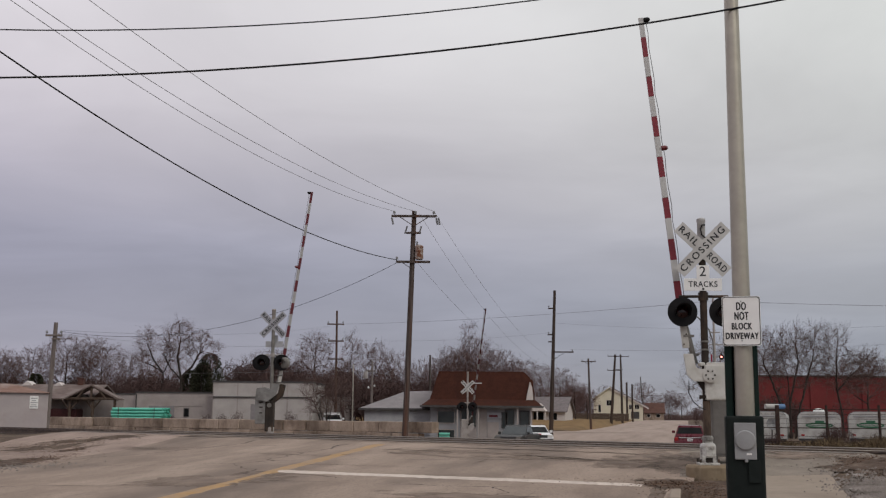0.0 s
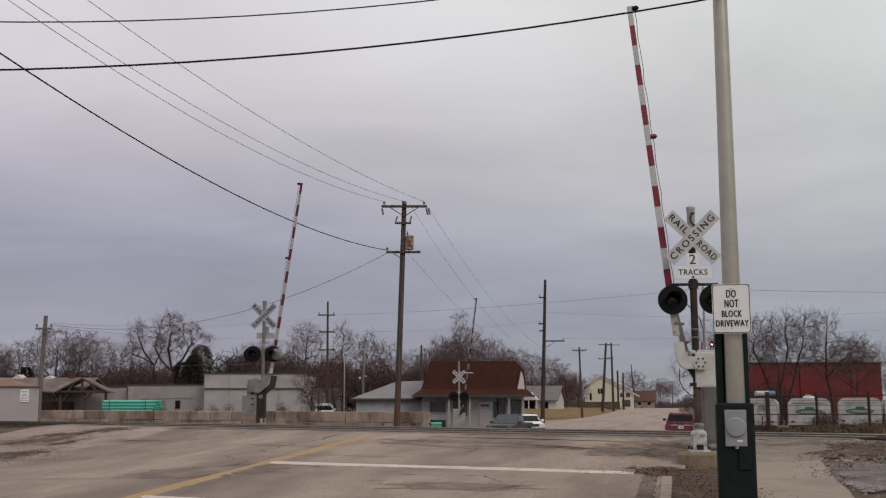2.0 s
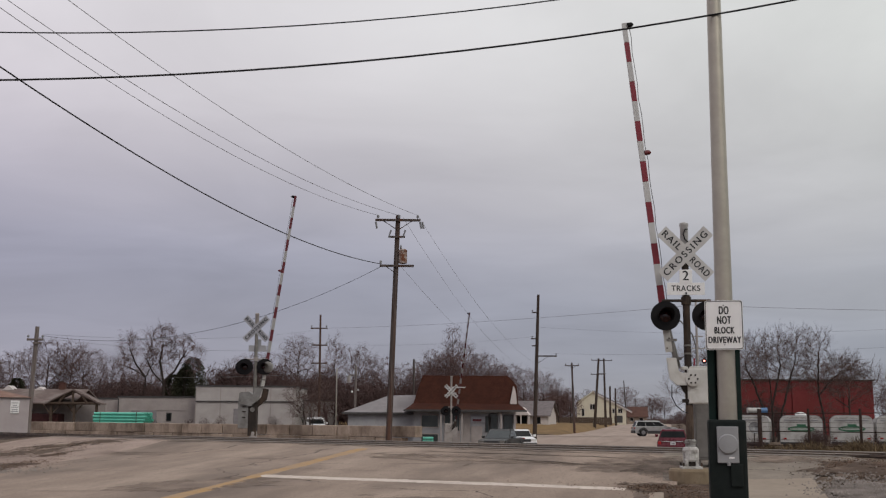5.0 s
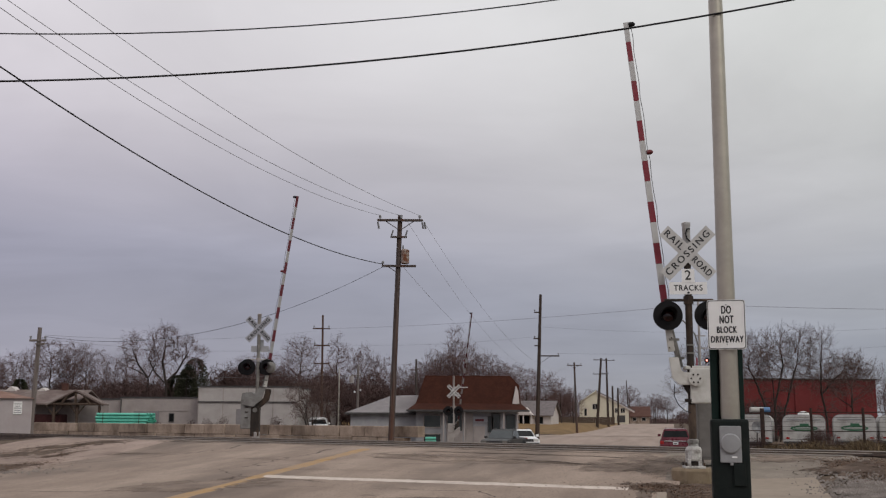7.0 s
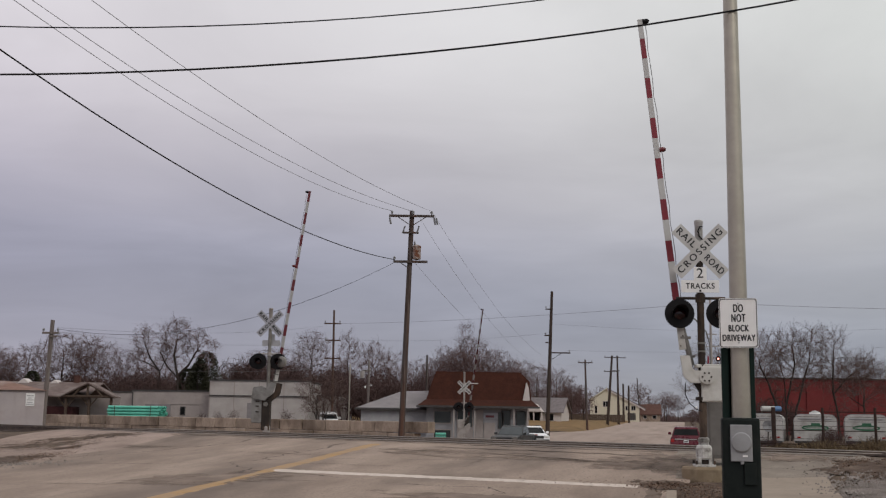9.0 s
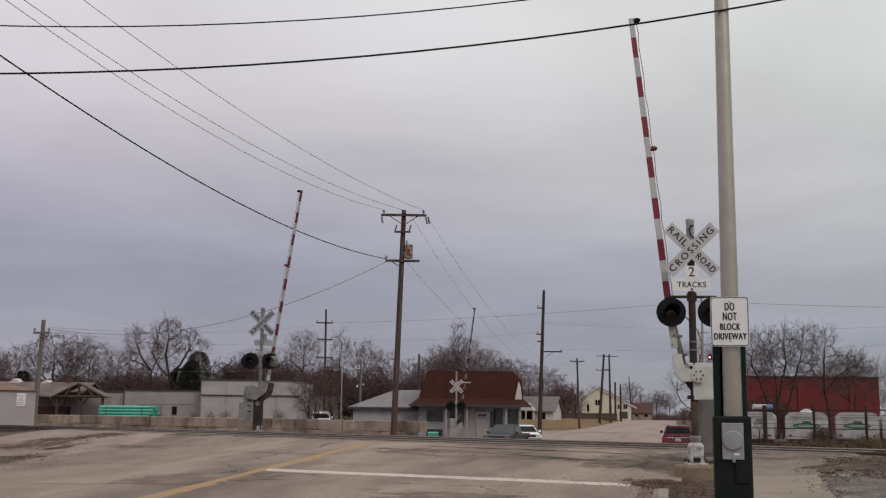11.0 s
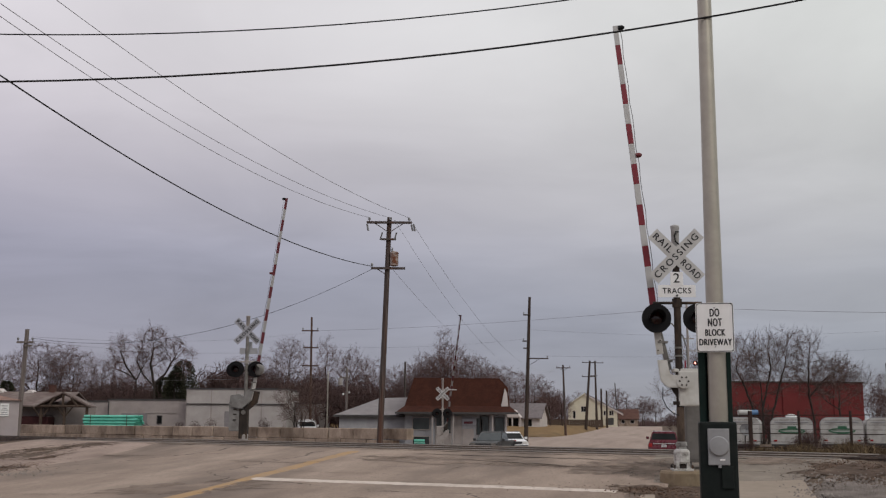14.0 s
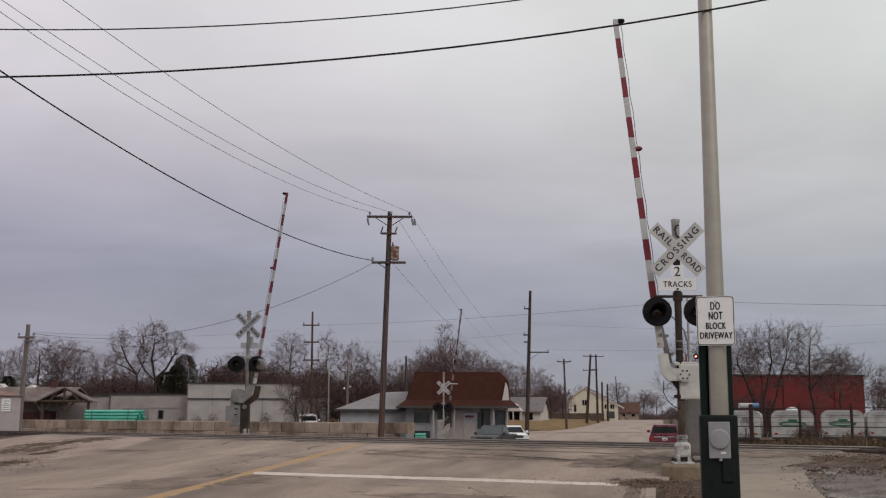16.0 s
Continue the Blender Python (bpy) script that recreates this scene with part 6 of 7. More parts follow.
        part("headlamp", box(bmesh.new(), x1 - 0.22, x1 + 0.01, s * (half - 0.24) - 0.17, s * (half - 0.24) + 0.17, zl - 0.08, zl + 0.08, 0.02), lamp_glass, root)
        part("tail_lamp", box(bmesh.new(), x0 - 0.012, x0 + 0.2, s * (half - 0.15) - 0.11, s * (half - 0.15) + 0.11, zl, zl + 0.2, 0.02), TAIL_RED, root)
        xm = xf - 0.15
        part("mirror", box(bmesh.new(), xm - 0.08, xm + 0.08, s * (half + 0.06) - 0.1, s * (half + 0.06) + 0.1, z0 - 0.02, z0 + 0.15, 0.03), paint, root)
        part("sill", box(bmesh.new(), wheel_x[0] + wheel_r + 0.1, wheel_x[1] - wheel_r - 0.1, s * half - 0.04, s * half + 0.012, 0.28, 0.62, 0.01), cladding or CAR_TRIM, root)
    part("front_bumper", box(bmesh.new(), x1 - 0.12, x1 + 0.04, -half + 0.03, half - 0.03, 0.32, 0.60, 0.03), CAR_TRIM, root)
    part("rear_bumper", box(bmesh.new(), x0 - 0.04, x0 + 0.12, -half + 0.03, half - 0.03, 0.34, 0.64, 0.03), cladding or CAR_TRIM, root)
    part("grille", box(bmesh.new(), x1 - 0.1, x1 + 0.008, -half * 0.5, half * 0.5, 0.66, 0.86, 0.02), CAR_TRIM, root)
    pl = part("plate", box(bmesh.new(), x0 - 0.03, x0 + 0.02, -0.16, 0.16, 0.78, 0.94, 0.01), PLATE, root, "white number plate")
    part("plate_bar", box(bmesh.new(), x0 - 0.034, x0 - 0.03, -0.11, 0.11, 0.83, 0.88), SIGN_BLACK, pl)
    part("tail_trim", box(bmesh.new(), x0 - 0.02, x0 + 0.02, -half * 0.7, half * 0.7, 0.96, 1.02, 0.01), CHROME, root)
    for s in (-1, 1):
        part("roof_rail", box(bmesh.new(), xbt + 0.2, xft - 0.1, s * (half - slope(zt) - 0.1) - 0.02, s * (half - slope(zt) - 0.1) + 0.02, zt + 0.0, zt + 0.05), CAR_TRIM, root)
    return root


def suv(m, label, paint, glass_z=(1.12, 1.64)):
    L = 4.95
    body_pts = ((-2.45, 0.32), (2.3, 0.32), (2.47, 0.5), (2.47, 0.78), (2.3, 1.0), (1.2, 1.1), (-2.3, 1.12), (-2.47, 0.9), (-2.47, 0.5))
    cab_pts = ((-2.38, 1.05), (-2.05, 1.74), (0.35, 1.76), (1.25, 1.05))
    return vehicle("suv", m, label, "car", L, 1.98, body_pts, cab_pts, paint, (-1.45, 1.42), 0.42, glass_z, lean=0.24, base=1.0)


moving = suv(pose(0, 121, -0.2), "silver sport utility car driving along the side street", SILVER_PAINT)
RU = math.degrees(math.atan2(0.975, 0.223))
red_car = suv(pose(16.0, 69.5, height(15.8, 69.5), 0, 0, RU), "dark red sport utility car seen from behind", RED_PAINT, (1.24, 1.63))


def pickup(m, label):
    body_pts = ((-2.7, 0.35), (2.4, 0.35), (2.6, 0.5), (2.6, 0.82), (2.45, 0.92), (1.1, 1.0), (-2.7, 0.97))
    cab_pts = ((-0.7, 0.9), (-0.45, 1.62), (0.45, 1.62), (1.3, 0.94))
    return vehicle("pickup_truck", m, label, "pickup truck", 5.3, 1.95, body_pts, cab_pts, GREY_PAINT, (-1.7, 1.6), 0.36, (1.02, 1.52), base=0.9, glass=SKY_TONED_GLASS, lamp_glass=CASE_GREY)


pickup(pose(5.2, 74.5, height(5.2, 74.5), 0, 0, 250), "dark grey pickup truck parked by the store")
vehicle("car", pose(6.75, 78.5, height(6.5, 78.5) + 0.05, 0, 0, -84), "white hatchback car parked by the store", "car", 4.2, 1.78,
        ((-2.0, 0.28), (1.95, 0.28), (2.1, 0.45), (2.1, 0.7), (1.9, 0.88), (0.95, 1.0), (-1.95, 1.02), (-2.1, 0.8), (-2.1, 0.45)),
        ((-2.0, 0.95), (-1.6, 1.5), (0.1, 1.52), (1.05, 0.95)), WHITE_PAINT, (-1.25, 1.25), 0.33, (1.02, 1.42))
vehicle("van", pose(-10.0, 95, -0.25, 0, 0, -75), "small white van beyond the block wall", "van", 4.4, 1.6,
        ((-1.1, 0.35), (1.0, 0.35), (1.15, 0.55), (1.15, 1.0), (1.05, 1.15), (-1.1, 1.15)),
        ((-1.08, 1.1), (-1.0, 1.85), (0.5, 1.85), (1.0, 1.1)), WHITE_PAINT, (-0.6, 0.6), 0.33, (1.25, 1.65), base=1.1)


# ---- trees ----
def colonise(seed, stems, crowns, reach, count, tip=0.012, power=2.35, jitter=0.10, up=0.06, spray=1.0, shoots=(5, 2), sub=3):
    """Limbs of a bare tree that grow towards free points inside its crown. stems: polylines from the foot to a fork; crowns: (centre,
    half axes) of the ellipsoids that the crown fills; reach: length of one piece; spray: length of
    the fine shoots, of which shoots gives the number on tips and along twigs. Gives boughs and twigs as lists of (from, to, r0, r1)."""
    rng = np.random.default_rng(seed)
    nodes, parent = [], []
    for pts in stems:
        last = -1
        for (a, b) in zip(pts, pts[1:]):
            a, b = np.array(a, float), np.array(b, float)
            n = max(2, int(np.linalg.norm(b - a) / reach))
            for k in range(0 if last < 0 else 1, n + 1):
                nodes.append(a + (b - a) * k / n + rng.normal(0, 0.05 * reach, 3) * (k > 0))
                parent.append(last)
                last = len(nodes) - 1
    free = []
    total = sum(r[0] * r[1] * r[2] for _, r in crowns)
    for c, r in crowns:
        n = max(20, int(count * r[0] * r[1] * r[2] / total))
        d = rng.normal(0, 1, (n, 3))
        d /= np.linalg.norm(d, axis=1)[:, None]
        free.append(np.array(c) + d * (rng.random(n) ** 0.42)[:, None] * np.array(r))
    free = np.concatenate(free)
    pos = np.array(nodes)
    heading = np.array([pos[i] - pos[max(parent[i], 0)] for i in range(len(pos))]) / reach
    born = [0] * len(pos)
    gap = np.linalg.norm(free[:, None] - pos[None], axis=2)
    near, dist = gap.argmin(1), gap.min(1)
    for _ in range(90):
        if len(free) == 0:
            break
        grown = {}
        for i in np.unique(near):
            if born[i] >= 2:
                continue
            way = free[near == i] - pos[i]
            way = (way / (np.linalg.norm(way, axis=1)[:, None] + 1e-6)).sum(0)
            way = way / (np.linalg.norm(way) + 1e-6) + 0.8 * heading[i] + rng.normal(0, jitter, 3) + np.array((0, 0, up))
            grown[i] = way / np.linalg.norm(way)
        if not grown:
            break
        for i in grown:
            born[i] += 1
        born += [0] * len(grown)
        first = len(pos)
        heading = np.concatenate([heading, np.array(list(grown.values()))])
        pos = np.concatenate([pos, np.array([pos[i] + reach * w for i, w in grown.items()])])
        parent += [int(i) for i in grown]
        gap = np.linalg.norm(free[:, None] - pos[None, first:], axis=2)
        best = gap.argmin(1)
        closer = gap[np.arange(len(free)), best] < dist
        near, dist = np.where(closer, best + first, near), np.where(closer, gap.min(1), dist)
        keep = dist > 0.85 * reach
        free, near, dist = free[keep], near[keep], dist[keep]
    n = len(pos)
    load = np.zeros(n)
    forks = np.zeros(n, int)
    for i in range(n - 1, -1, -1):
        if forks[i] == 0:
            load[i] = tip ** power
        if parent[i] >= 0:
            load[parent[i]] += load[i]
            forks[parent[i]] += 1
    width = (load ** (1 / power)).tolist()
    thick, fine = [], []
    for i in range(n):
        j = parent[i]
        if j < 0:
            continue
        a, b = Vector(pos[j].tolist()), Vector(pos[i].tolist())
        (thick if width[i] > 3.2 * tip else fine).append((a, b, min(width[j], 1.25 * width[i]), width[i]))
        if width[i] < 2.6 * tip:
            d = (b - a).normalized()
            for k in range(shoots[0] if forks[i] == 0 else shoots[1]):
                e = (d + Vector(rng.normal(0, 0.42, 3).tolist()) + Vector((0, 0, 0.12))).normalized()
                long = float(spray * rng.uniform(0.5, 1.2))
                p = a.lerp(b, float(rng.uniform(0.3, 1.0)))
                m = p + 0.5 * long * e
                q = m + 0.5 * long * (e + Vector(rng.normal(0, 0.12, 3).tolist()) + Vector((0, 0, 0.1)))
                fine.append((p, m, 0.55 * tip, 0.45 * tip))
                fine.append((m, q, 0.45 * tip, 0.25 * tip))
                for c, f in ((m, 0.5), (p.lerp(m, 0.6), 0.45), (m.lerp(q, 0.5), 0.35))[:sub]:
                    g = (e + Vector(rng.normal(0, 0.45, 3).tolist())).normalized()
                    fine.append((c, c + f * long * g, 0.38 * tip, 0.22 * tip))
    return thick, fine


def limbs_mesh(name, limbs, n):
    co, faces = [], []
    rng = random.Random(len(limbs))
    for p, q, r0, r1 in limbs:
        d = (q - p).normalized()
        a = d.orthogonal().normalized()
        b = d.cross(a)
        i = len(co)
        if n == 1:
            t = rng.uniform(0, math.pi)
            s = math.cos(t) * a + math.sin(t) * b
            co += [tuple(p - s * r0), tuple(p + s * r0), tuple(q + s * r1), tuple(q - s * r1)]
            faces.append((i, i + 1, i + 2, i + 3))
            continue
        for c, r in ((p, r0), (q, r1)):
            for k in range(n):
                t = 2 * math.pi * k / n
                co.append(tuple(c + r * (math.cos(t) * a + math.sin(t) * b)))
        for k in range(n):
            faces.append((i + k, i + (k + 1) % n, i + n + (k + 1) % n, i + n + k))
    me = bpy.data.meshes.new(name)
    me.from_pydata(co, [], faces)
    me.shade_smooth()
    return me


def bare_tree(m, label, limbs, twigs=TWIGS, sides=3):
    thick, fine = limbs
    root = thing("tree", m, label, "tree", "bare winter trees")
    part("trunk", limbs_mesh("trunk", thick, 6), BARK, root)
    part("crown", limbs_mesh("crown", fine, sides), twigs, root, "bare brown twigs")
    return root


def round_tree(seed, tall, wide, fork, count=420, reach=0.42, tip=0.016, lean=0.0, **more):
    """A single trunk that forks at a height into a rounded crown."""
    top = tall - fork
    crowns = [((lean, 0, fork + 0.58 * top), (0.5 * wide, 0.5 * wide, 0.46 * top)), ((lean - 0.2 * wide, 0, fork + 0.35 * top), (0.34 * wide, 0.34 * wide, 0.3 * top)),
              ((lean + 0.22 * wide, 0, fork + 0.4 * top), (0.32 * wide, 0.32 * wide, 0.32 * top))]
    return colonise(seed, [[(0, 0, -0.3), (0.1 * lean, 0, 0.55 * fork), (0.3 * lean, 0, fork)]], crowns, reach, count, tip, **more)


def bush_tree(seed, tall, wide, stems=6, count=420, reach=0.4, tip=0.014, **more):
    """Many stems that fan out from one foot into a dense dome."""
    rng = random.Random(seed)
    feet = []
    for k in range(stems):
        a = 6.283 * (k + rng.uniform(-0.3, 0.3)) / stems
        r = rng.uniform(0.08, 0.26) * wide
        feet.append([(0.04 * math.cos(a), 0.04 * math.sin(a), -0.3), (0.5 * r * math.cos(a), 0.5 * r * math.sin(a), 0.16 * tall), (r * math.cos(a), r * math.sin(a), rng.uniform(0.28, 0.45) * tall)])
    return colonise(seed, feet, [((0, 0, 0.6 * tall), (0.5 * wide, 0.5 * wide, 0.4 * tall))], reach, count, tip, **more)


# two big old trees: one upright and forked low, its neighbour leaning away
bare_tree(pose(-29.7, 120, 0.0), "large bare spreading winter tree with dark limbs",
          colonise(11, [[(0, 0, -0.3), (-0.1, 0, 3.5), (-0.2, 0, 5.4), (-0.7, 0, 7.6), (-0.5, 0.2, 9.4)], [(-0.2, 0, 5.4), (0.9, 0.3, 6.6), (2.0, 0.2, 8.6)], [(-0.2, 0, 5.2), (-1.4, -0.4, 6.5), (-2.2, -0.3, 8.0)]],
                   [((-0.6, 0, 9.3), (1.9, 1.8, 2.6)), ((2.3, 0, 8.8), (1.8, 1.6, 1.6)), ((-1.8, 0, 8.2), (0.9, 1.3, 1.4)), ((3.1, 0, 7.3), (1.0, 1.0, 0.8))], 0.42, 430, 0.018, power=1.95, spray=1.0, shoots=(6, 3)), BRUSH, 1)
bare_tree(pose(-32.4, 121, 0.0), "large bare winter tree leaning to one side",
          colonise(14, [[(0, 0, -0.3), (0.1, 0, 3.5), (0.2, 0, 5.9), (-0.9, 0, 7.3), (-1.8, 0.1, 9.2)], [(0.2, 0, 5.9), (-1.2, 0.4, 6.8), (-2.6, 0.3, 7.3)], [(0.2, 0, 5.9), (0.8, -0.3, 7.0), (1.3, -0.3, 7.9)]],
                   [((-1.7, 0, 9.1), (1.0, 1.4, 1.7)), ((-2.2, 0, 7.6), (1.1, 1.2, 1.0)), ((0.9, 0, 8.0), (0.8, 1.0, 1.1))], 0.42, 260, 0.018, power=1.95, spray=1.0, shoots=(6, 3)), BRUSH, 1)
# trees before the red warehouse
bare_tree(pose(22.1, 68, 0.0), "bare dark fan-shaped winter tree beside the red warehouse",
          colonise(23, [[(0, 0, -0.3), (-0.4, 0, 1.8), (-1.0, 0, 3.6), (-1.6, 0, 5.0)], [(0.1, 0.1, -0.3), (0.1, 0.2, 2.0), (0.0, 0.2, 4.2)], [(0.15, -0.1, -0.3), (0.6, -0.2, 2.2), (1.3, -0.2, 4.6)], [(0, -0.1, -0.3), (-0.1, -0.4, 2.4), (0.5, -0.5, 5.0)]],
                   [((-1.0, 0, 5.6), (1.6, 1.5, 1.3)), ((0.6, 0, 5.8), (1.5, 1.5, 1.5)), ((1.9, 0, 6.2), (0.9, 1.0, 1.3)), ((0.2, 0, 4.2), (1.5, 1.3, 1.2)), ((-1.5, 0, 4.4), (1.1, 1.1, 1.0)), ((1.9, 0, 4.6), (0.9, 1.0, 1.0))], 0.27, 760, 0.0095, power=2.15, spray=0.8), TWIGS, 3)
bare_tree(pose(26.3, 70, 0.0), "bare branching winter tree beside the red warehouse",
          colonise(29, [[(0, 0, -0.3), (-0.1, 0, 1.6), (-0.4, 0, 3.4), (-0.3, 0, 5.6)], [(-0.4, 0, 3.2), (0.7, 0.1, 4.4)]],
                   [((-0.3, 0, 6.0), (0.8, 0.9, 1.7)), ((1.3, 0, 4.8), (1.3, 1.1, 1.2)), ((-0.9, 0, 4.6), (0.9, 0.8, 1.0)), ((0.3, 0, 3.9), (1.2, 1.0, 0.8))], 0.28, 460, 0.0095, power=2.15, spray=0.8), TWIGS, 3)
bare_tree(pose(31.9, 80, 0.0), "bare branching winter tree beside the red warehouse", round_tree(31, 6.2, 4.8, 2.2, 240, 0.32, 0.010), TWIGS, 3)
bare_tree(pose(19.6, 76, 0.0), "bare winter tree beside the red warehouse", round_tree(33, 7.0, 4.4, 2.4, 260, 0.34, 0.010), TWIGS, 3)
bare_tree(pose(29.0, 97, 0.0), "bare winter tree rising over the red warehouse roof", round_tree(35, 7.6, 6.4, 3.0, 200, 0.40, 0.012), BRUSH, 1)
bare_tree(pose(-10.2, 92, 0.0), "small multi-stemmed bare tree by the warehouse", bush_tree(37, 4.9, 4.2, 5, 300, 0.3, 0.012), TWIGS, 1)
# the tree line
bare_tree(pose(-17.0, 138, 0.0), "tall round-crowned bare winter tree in the tree line", round_tree(59, 11.7, 4.8, 6.2, 300, 0.42, 0.015, shoots=(6, 3)), BRUSH, 1)
bare_tree(pose(-12.5, 142, 0.0), "slim bare winter tree in the tree line", round_tree(61, 12.2, 2.7, 6.4, 180, 0.42, 0.015, shoots=(6, 3)), BRUSH, 1)
bare_tree(pose(-9.6, 148, 0.0), "round bare winter tree in the tree line", round_tree(67, 11.2, 5.0, 5.4, 340, 0.42, 0.015, shoots=(6, 3)), BRUSH, 1)
kinds = [bare_tree(pose(-63.0, 150, 0.0), "bare winter tree in the far tree line", round_tree(41, 10.0, 6.4, 3.6, 420, 0.46, 0.015, shoots=(6, 3)), BRUSH, 1),
         bare_tree(pose(-67.5, 146, 0.0), "bare winter tree in the far tree line", round_tree(43, 10.0, 4.6, 4.2, 380, 0.46, 0.015, shoots=(6, 3), lean=0.3), BRUSH, 1),
         bare_tree(pose(-72.0, 150, 0.0), "bare winter tree in the far tree line", round_tree(47, 10.0, 5.4, 3.0, 400, 0.46, 0.015, shoots=(6, 3), lean=-0.4), BRUSH, 1)]
rng = random.Random(77)
# x, y and height
spots = [(-62.1, 150, 8.8), (-57.9, 148, 9.8), (-53.8, 150, 11.6), (-51.2, 151, 11.3), (-48.6, 150, 10.4), (-45.5, 152, 9.4), (-42.5, 152, 8.8), (-39.0, 150, 8.6), (-25.2, 150, 9.6), (-22.6, 150, 9.8), (-20.2, 152, 9.0), (-6.4, 155, 9.6), (-3.4, 160, 9.0), (-1, 160, 9.2), (15.4, 170, 9.0), (18.4, 172, 8.6), (21.6, 175, 7.6), (12.3, 165, 9.4),
         (-14.6, 150, 8.8), (1.5, 156, 8.5), (10.6, 166, 8.2), (24.0, 178, 6.4), (56, 300, 10), (52, 345, 11), (70, 330, 9.5), (77, 345, 9.5), (45, 350, 9), (66, 400, 11), (84, 420, 11), (60, 150, 9), (66, 148, 8), (73, 150, 9), (55, 145, 8.5), (92, 430, 11)]
for x, y, tall in spots:
    k = tall / 9.6
    t = copy_thing(rng.choice(kinds), pose(x, y, min(0.0, height(x, y)), 0, 0, rng.uniform(0, 360)))
    t.scale = (k * rng.uniform(0.85, 1.1), k * rng.uniform(0.85, 1.1), k)
# dense crowns of twigs behind the store
behind = bare_tree(pose(3.4, 113, 0.0), "wide dense bare tree behind the store", bush_tree(53, 9.0, 6.4, 9, 620, 0.42, 0.016, up=0.3), BRUSH, 1)
for x, y, turn, k in ((5.9, 115, 120, 0.92), (0.9, 116, 240, 0.95), (2.4, 118, 60, 1.0), (7.6, 117, 20, 0.80), (-0.9, 119, 20, 0.78)):
    t = copy_thing(behind, pose(x, y, 0, 0, 0, turn))
    t.scale = (0.9 * k, 0.9 * k, k)
bare_tree(pose(2.9, 121, 0.0), "slim upright bare tree behind the store", round_tree(71, 11.6, 2.2, 6.5, 160, 0.45, 0.017, up=0.4), BRUSH, 1)


def brush_band(name, label, spots, seed, tall, material):
    """Far undergrowth and woods: many thin stems, joined."""
    rng = random.Random(seed)
    forms = []
    for k in range(4):
        a, b = bush_tree(seed + k, tall, 0.72 * tall, 5, 150, 0.07 * tall, 0.0048 * tall, up=0.25, spray=0.15 * tall, shoots=(3, 1), sub=1)
        forms.append(limbs_mesh("form", a + b, 1))
    co, faces, base = [], [], 0
    data = []
    for me in forms:
        v = np.empty(len(me.vertices) * 3)
        me.vertices.foreach_get("co", v)
        f = np.array([tuple(p.vertices) for p in me.polygons])
        data.append((v.reshape(-1, 3), f))
        bpy.data.meshes.remove(me)
    for x, y, k in spots:
        v, f = data[rng.randrange(4)]
        a = rng.uniform(0, 6.3)
        rot = np.array([[math.cos(a), math.sin(a), 0], [-math.sin(a), math.cos(a), 0], [0, 0, 1]])
        co.append(v @ rot * k + np.array((x, y, height(x, y))))
        faces.append(f + base)
        base += len(v)
    me = bpy.data.meshes.new(name)
    me.from_pydata(np.concatenate(co).tolist(), [], np.concatenate(faces).tolist())
    me.materials.append(material)
    return tagged(new(name, me), label, "woods", kind="stuff")


rng = random.Random(91)
far = [(rng.uniform(-75, 12), rng.uniform(150, 180), rng.uniform(0.65, 1.0)) for _ in range(250)]
far += [(rng.uniform(-66, -37), rng.uniform(140, 150), rng.uniform(0.55, 0.8)) for _ in range(46)]
far += [(rng.uniform(-9.6, -4.6), rng.uniform(101, 108), rng.uniform(0.55, 0.8)) for _ in range(16)] + [(rng.uniform(-19, -6), rng.uniform(112, 125), rng.uniform(0.8, 1.0)) for _ in range(26)] + [(rng.uniform(-38, -30), rng.uniform(116, 128), rng.uniform(0.7, 0.9)) for _ in range(14)] + [(rng.uniform(-26.5, -17), rng.uniform(124, 134), rng.uniform(0.9, 1.12)) for _ in range(26)]
brush_band("far_woods", "dense reddish-brown bare winter woods", far, 200, 7.2, THICKET)
far = [(rng.uniform(12, 30), rng.uniform(215, 240), rng.uniform(0.6, 0.95)) for _ in range(40)] + [(rng.uniform(50, 110), rng.uniform(405, 440), rng.uniform(0.5, 0.9)) for _ in range(60)] + [(rng.uniform(46, 118), rng.uniform(385, 400), rng.uniform(0.3, 0.5)) for _ in range(90)] \
    + [(rng.uniform(45, 95), rng.uniform(150, 175), rng.uniform(0.6, 0.95)) for _ in range(40)]
brush_band("far_woods", "bare brown winter woods down the road", far, 300, 7.6, BRUSH)
scrub = [(rng.uniform(-36, -11), rng.uniform(93, 97), rng.uniform(0.12, 0.26)) for _ in range(26)] + [(rng.uniform(22, 30), rng.uniform(70, 78), rng.uniform(0.2, 0.4)) for _ in range(9)]
scrub += [(FENCE_A.x + (FENCE_B.x - FENCE_A.x) * q + rng.gauss(0, 0.2), FENCE_A.y + (FENCE_B.y - FENCE_A.y) * q + rng.gauss(0.5, 0.4), rng.uniform(0.07, 0.14)) for q in [rng.random() for _ in range(22)]]
scrub += [(rng.gauss(17.5, 0.3), rng.gauss(47.3, 0.4), rng.uniform(0.09, 0.15)) for _ in range(5)]
scrub += [(rng.uniform(41, 50), rng.uniform(160, 176), rng.uniform(0.35, 0.6)) for _ in range(10)] + [(rng.uniform(0.2335, 0.262) * 172 + 0.6, rng.uniform(168, 175), rng.uniform(0.22, 0.4)) for _ in range(20)] + [(rng.uniform(21, 25), rng.uniform(72, 77), rng.uniform(0.3, 0.5)) for _ in range(8)]
brush_band("scrub", "low bare scrub along the walls", scrub, 400, 7.0, THICKET)


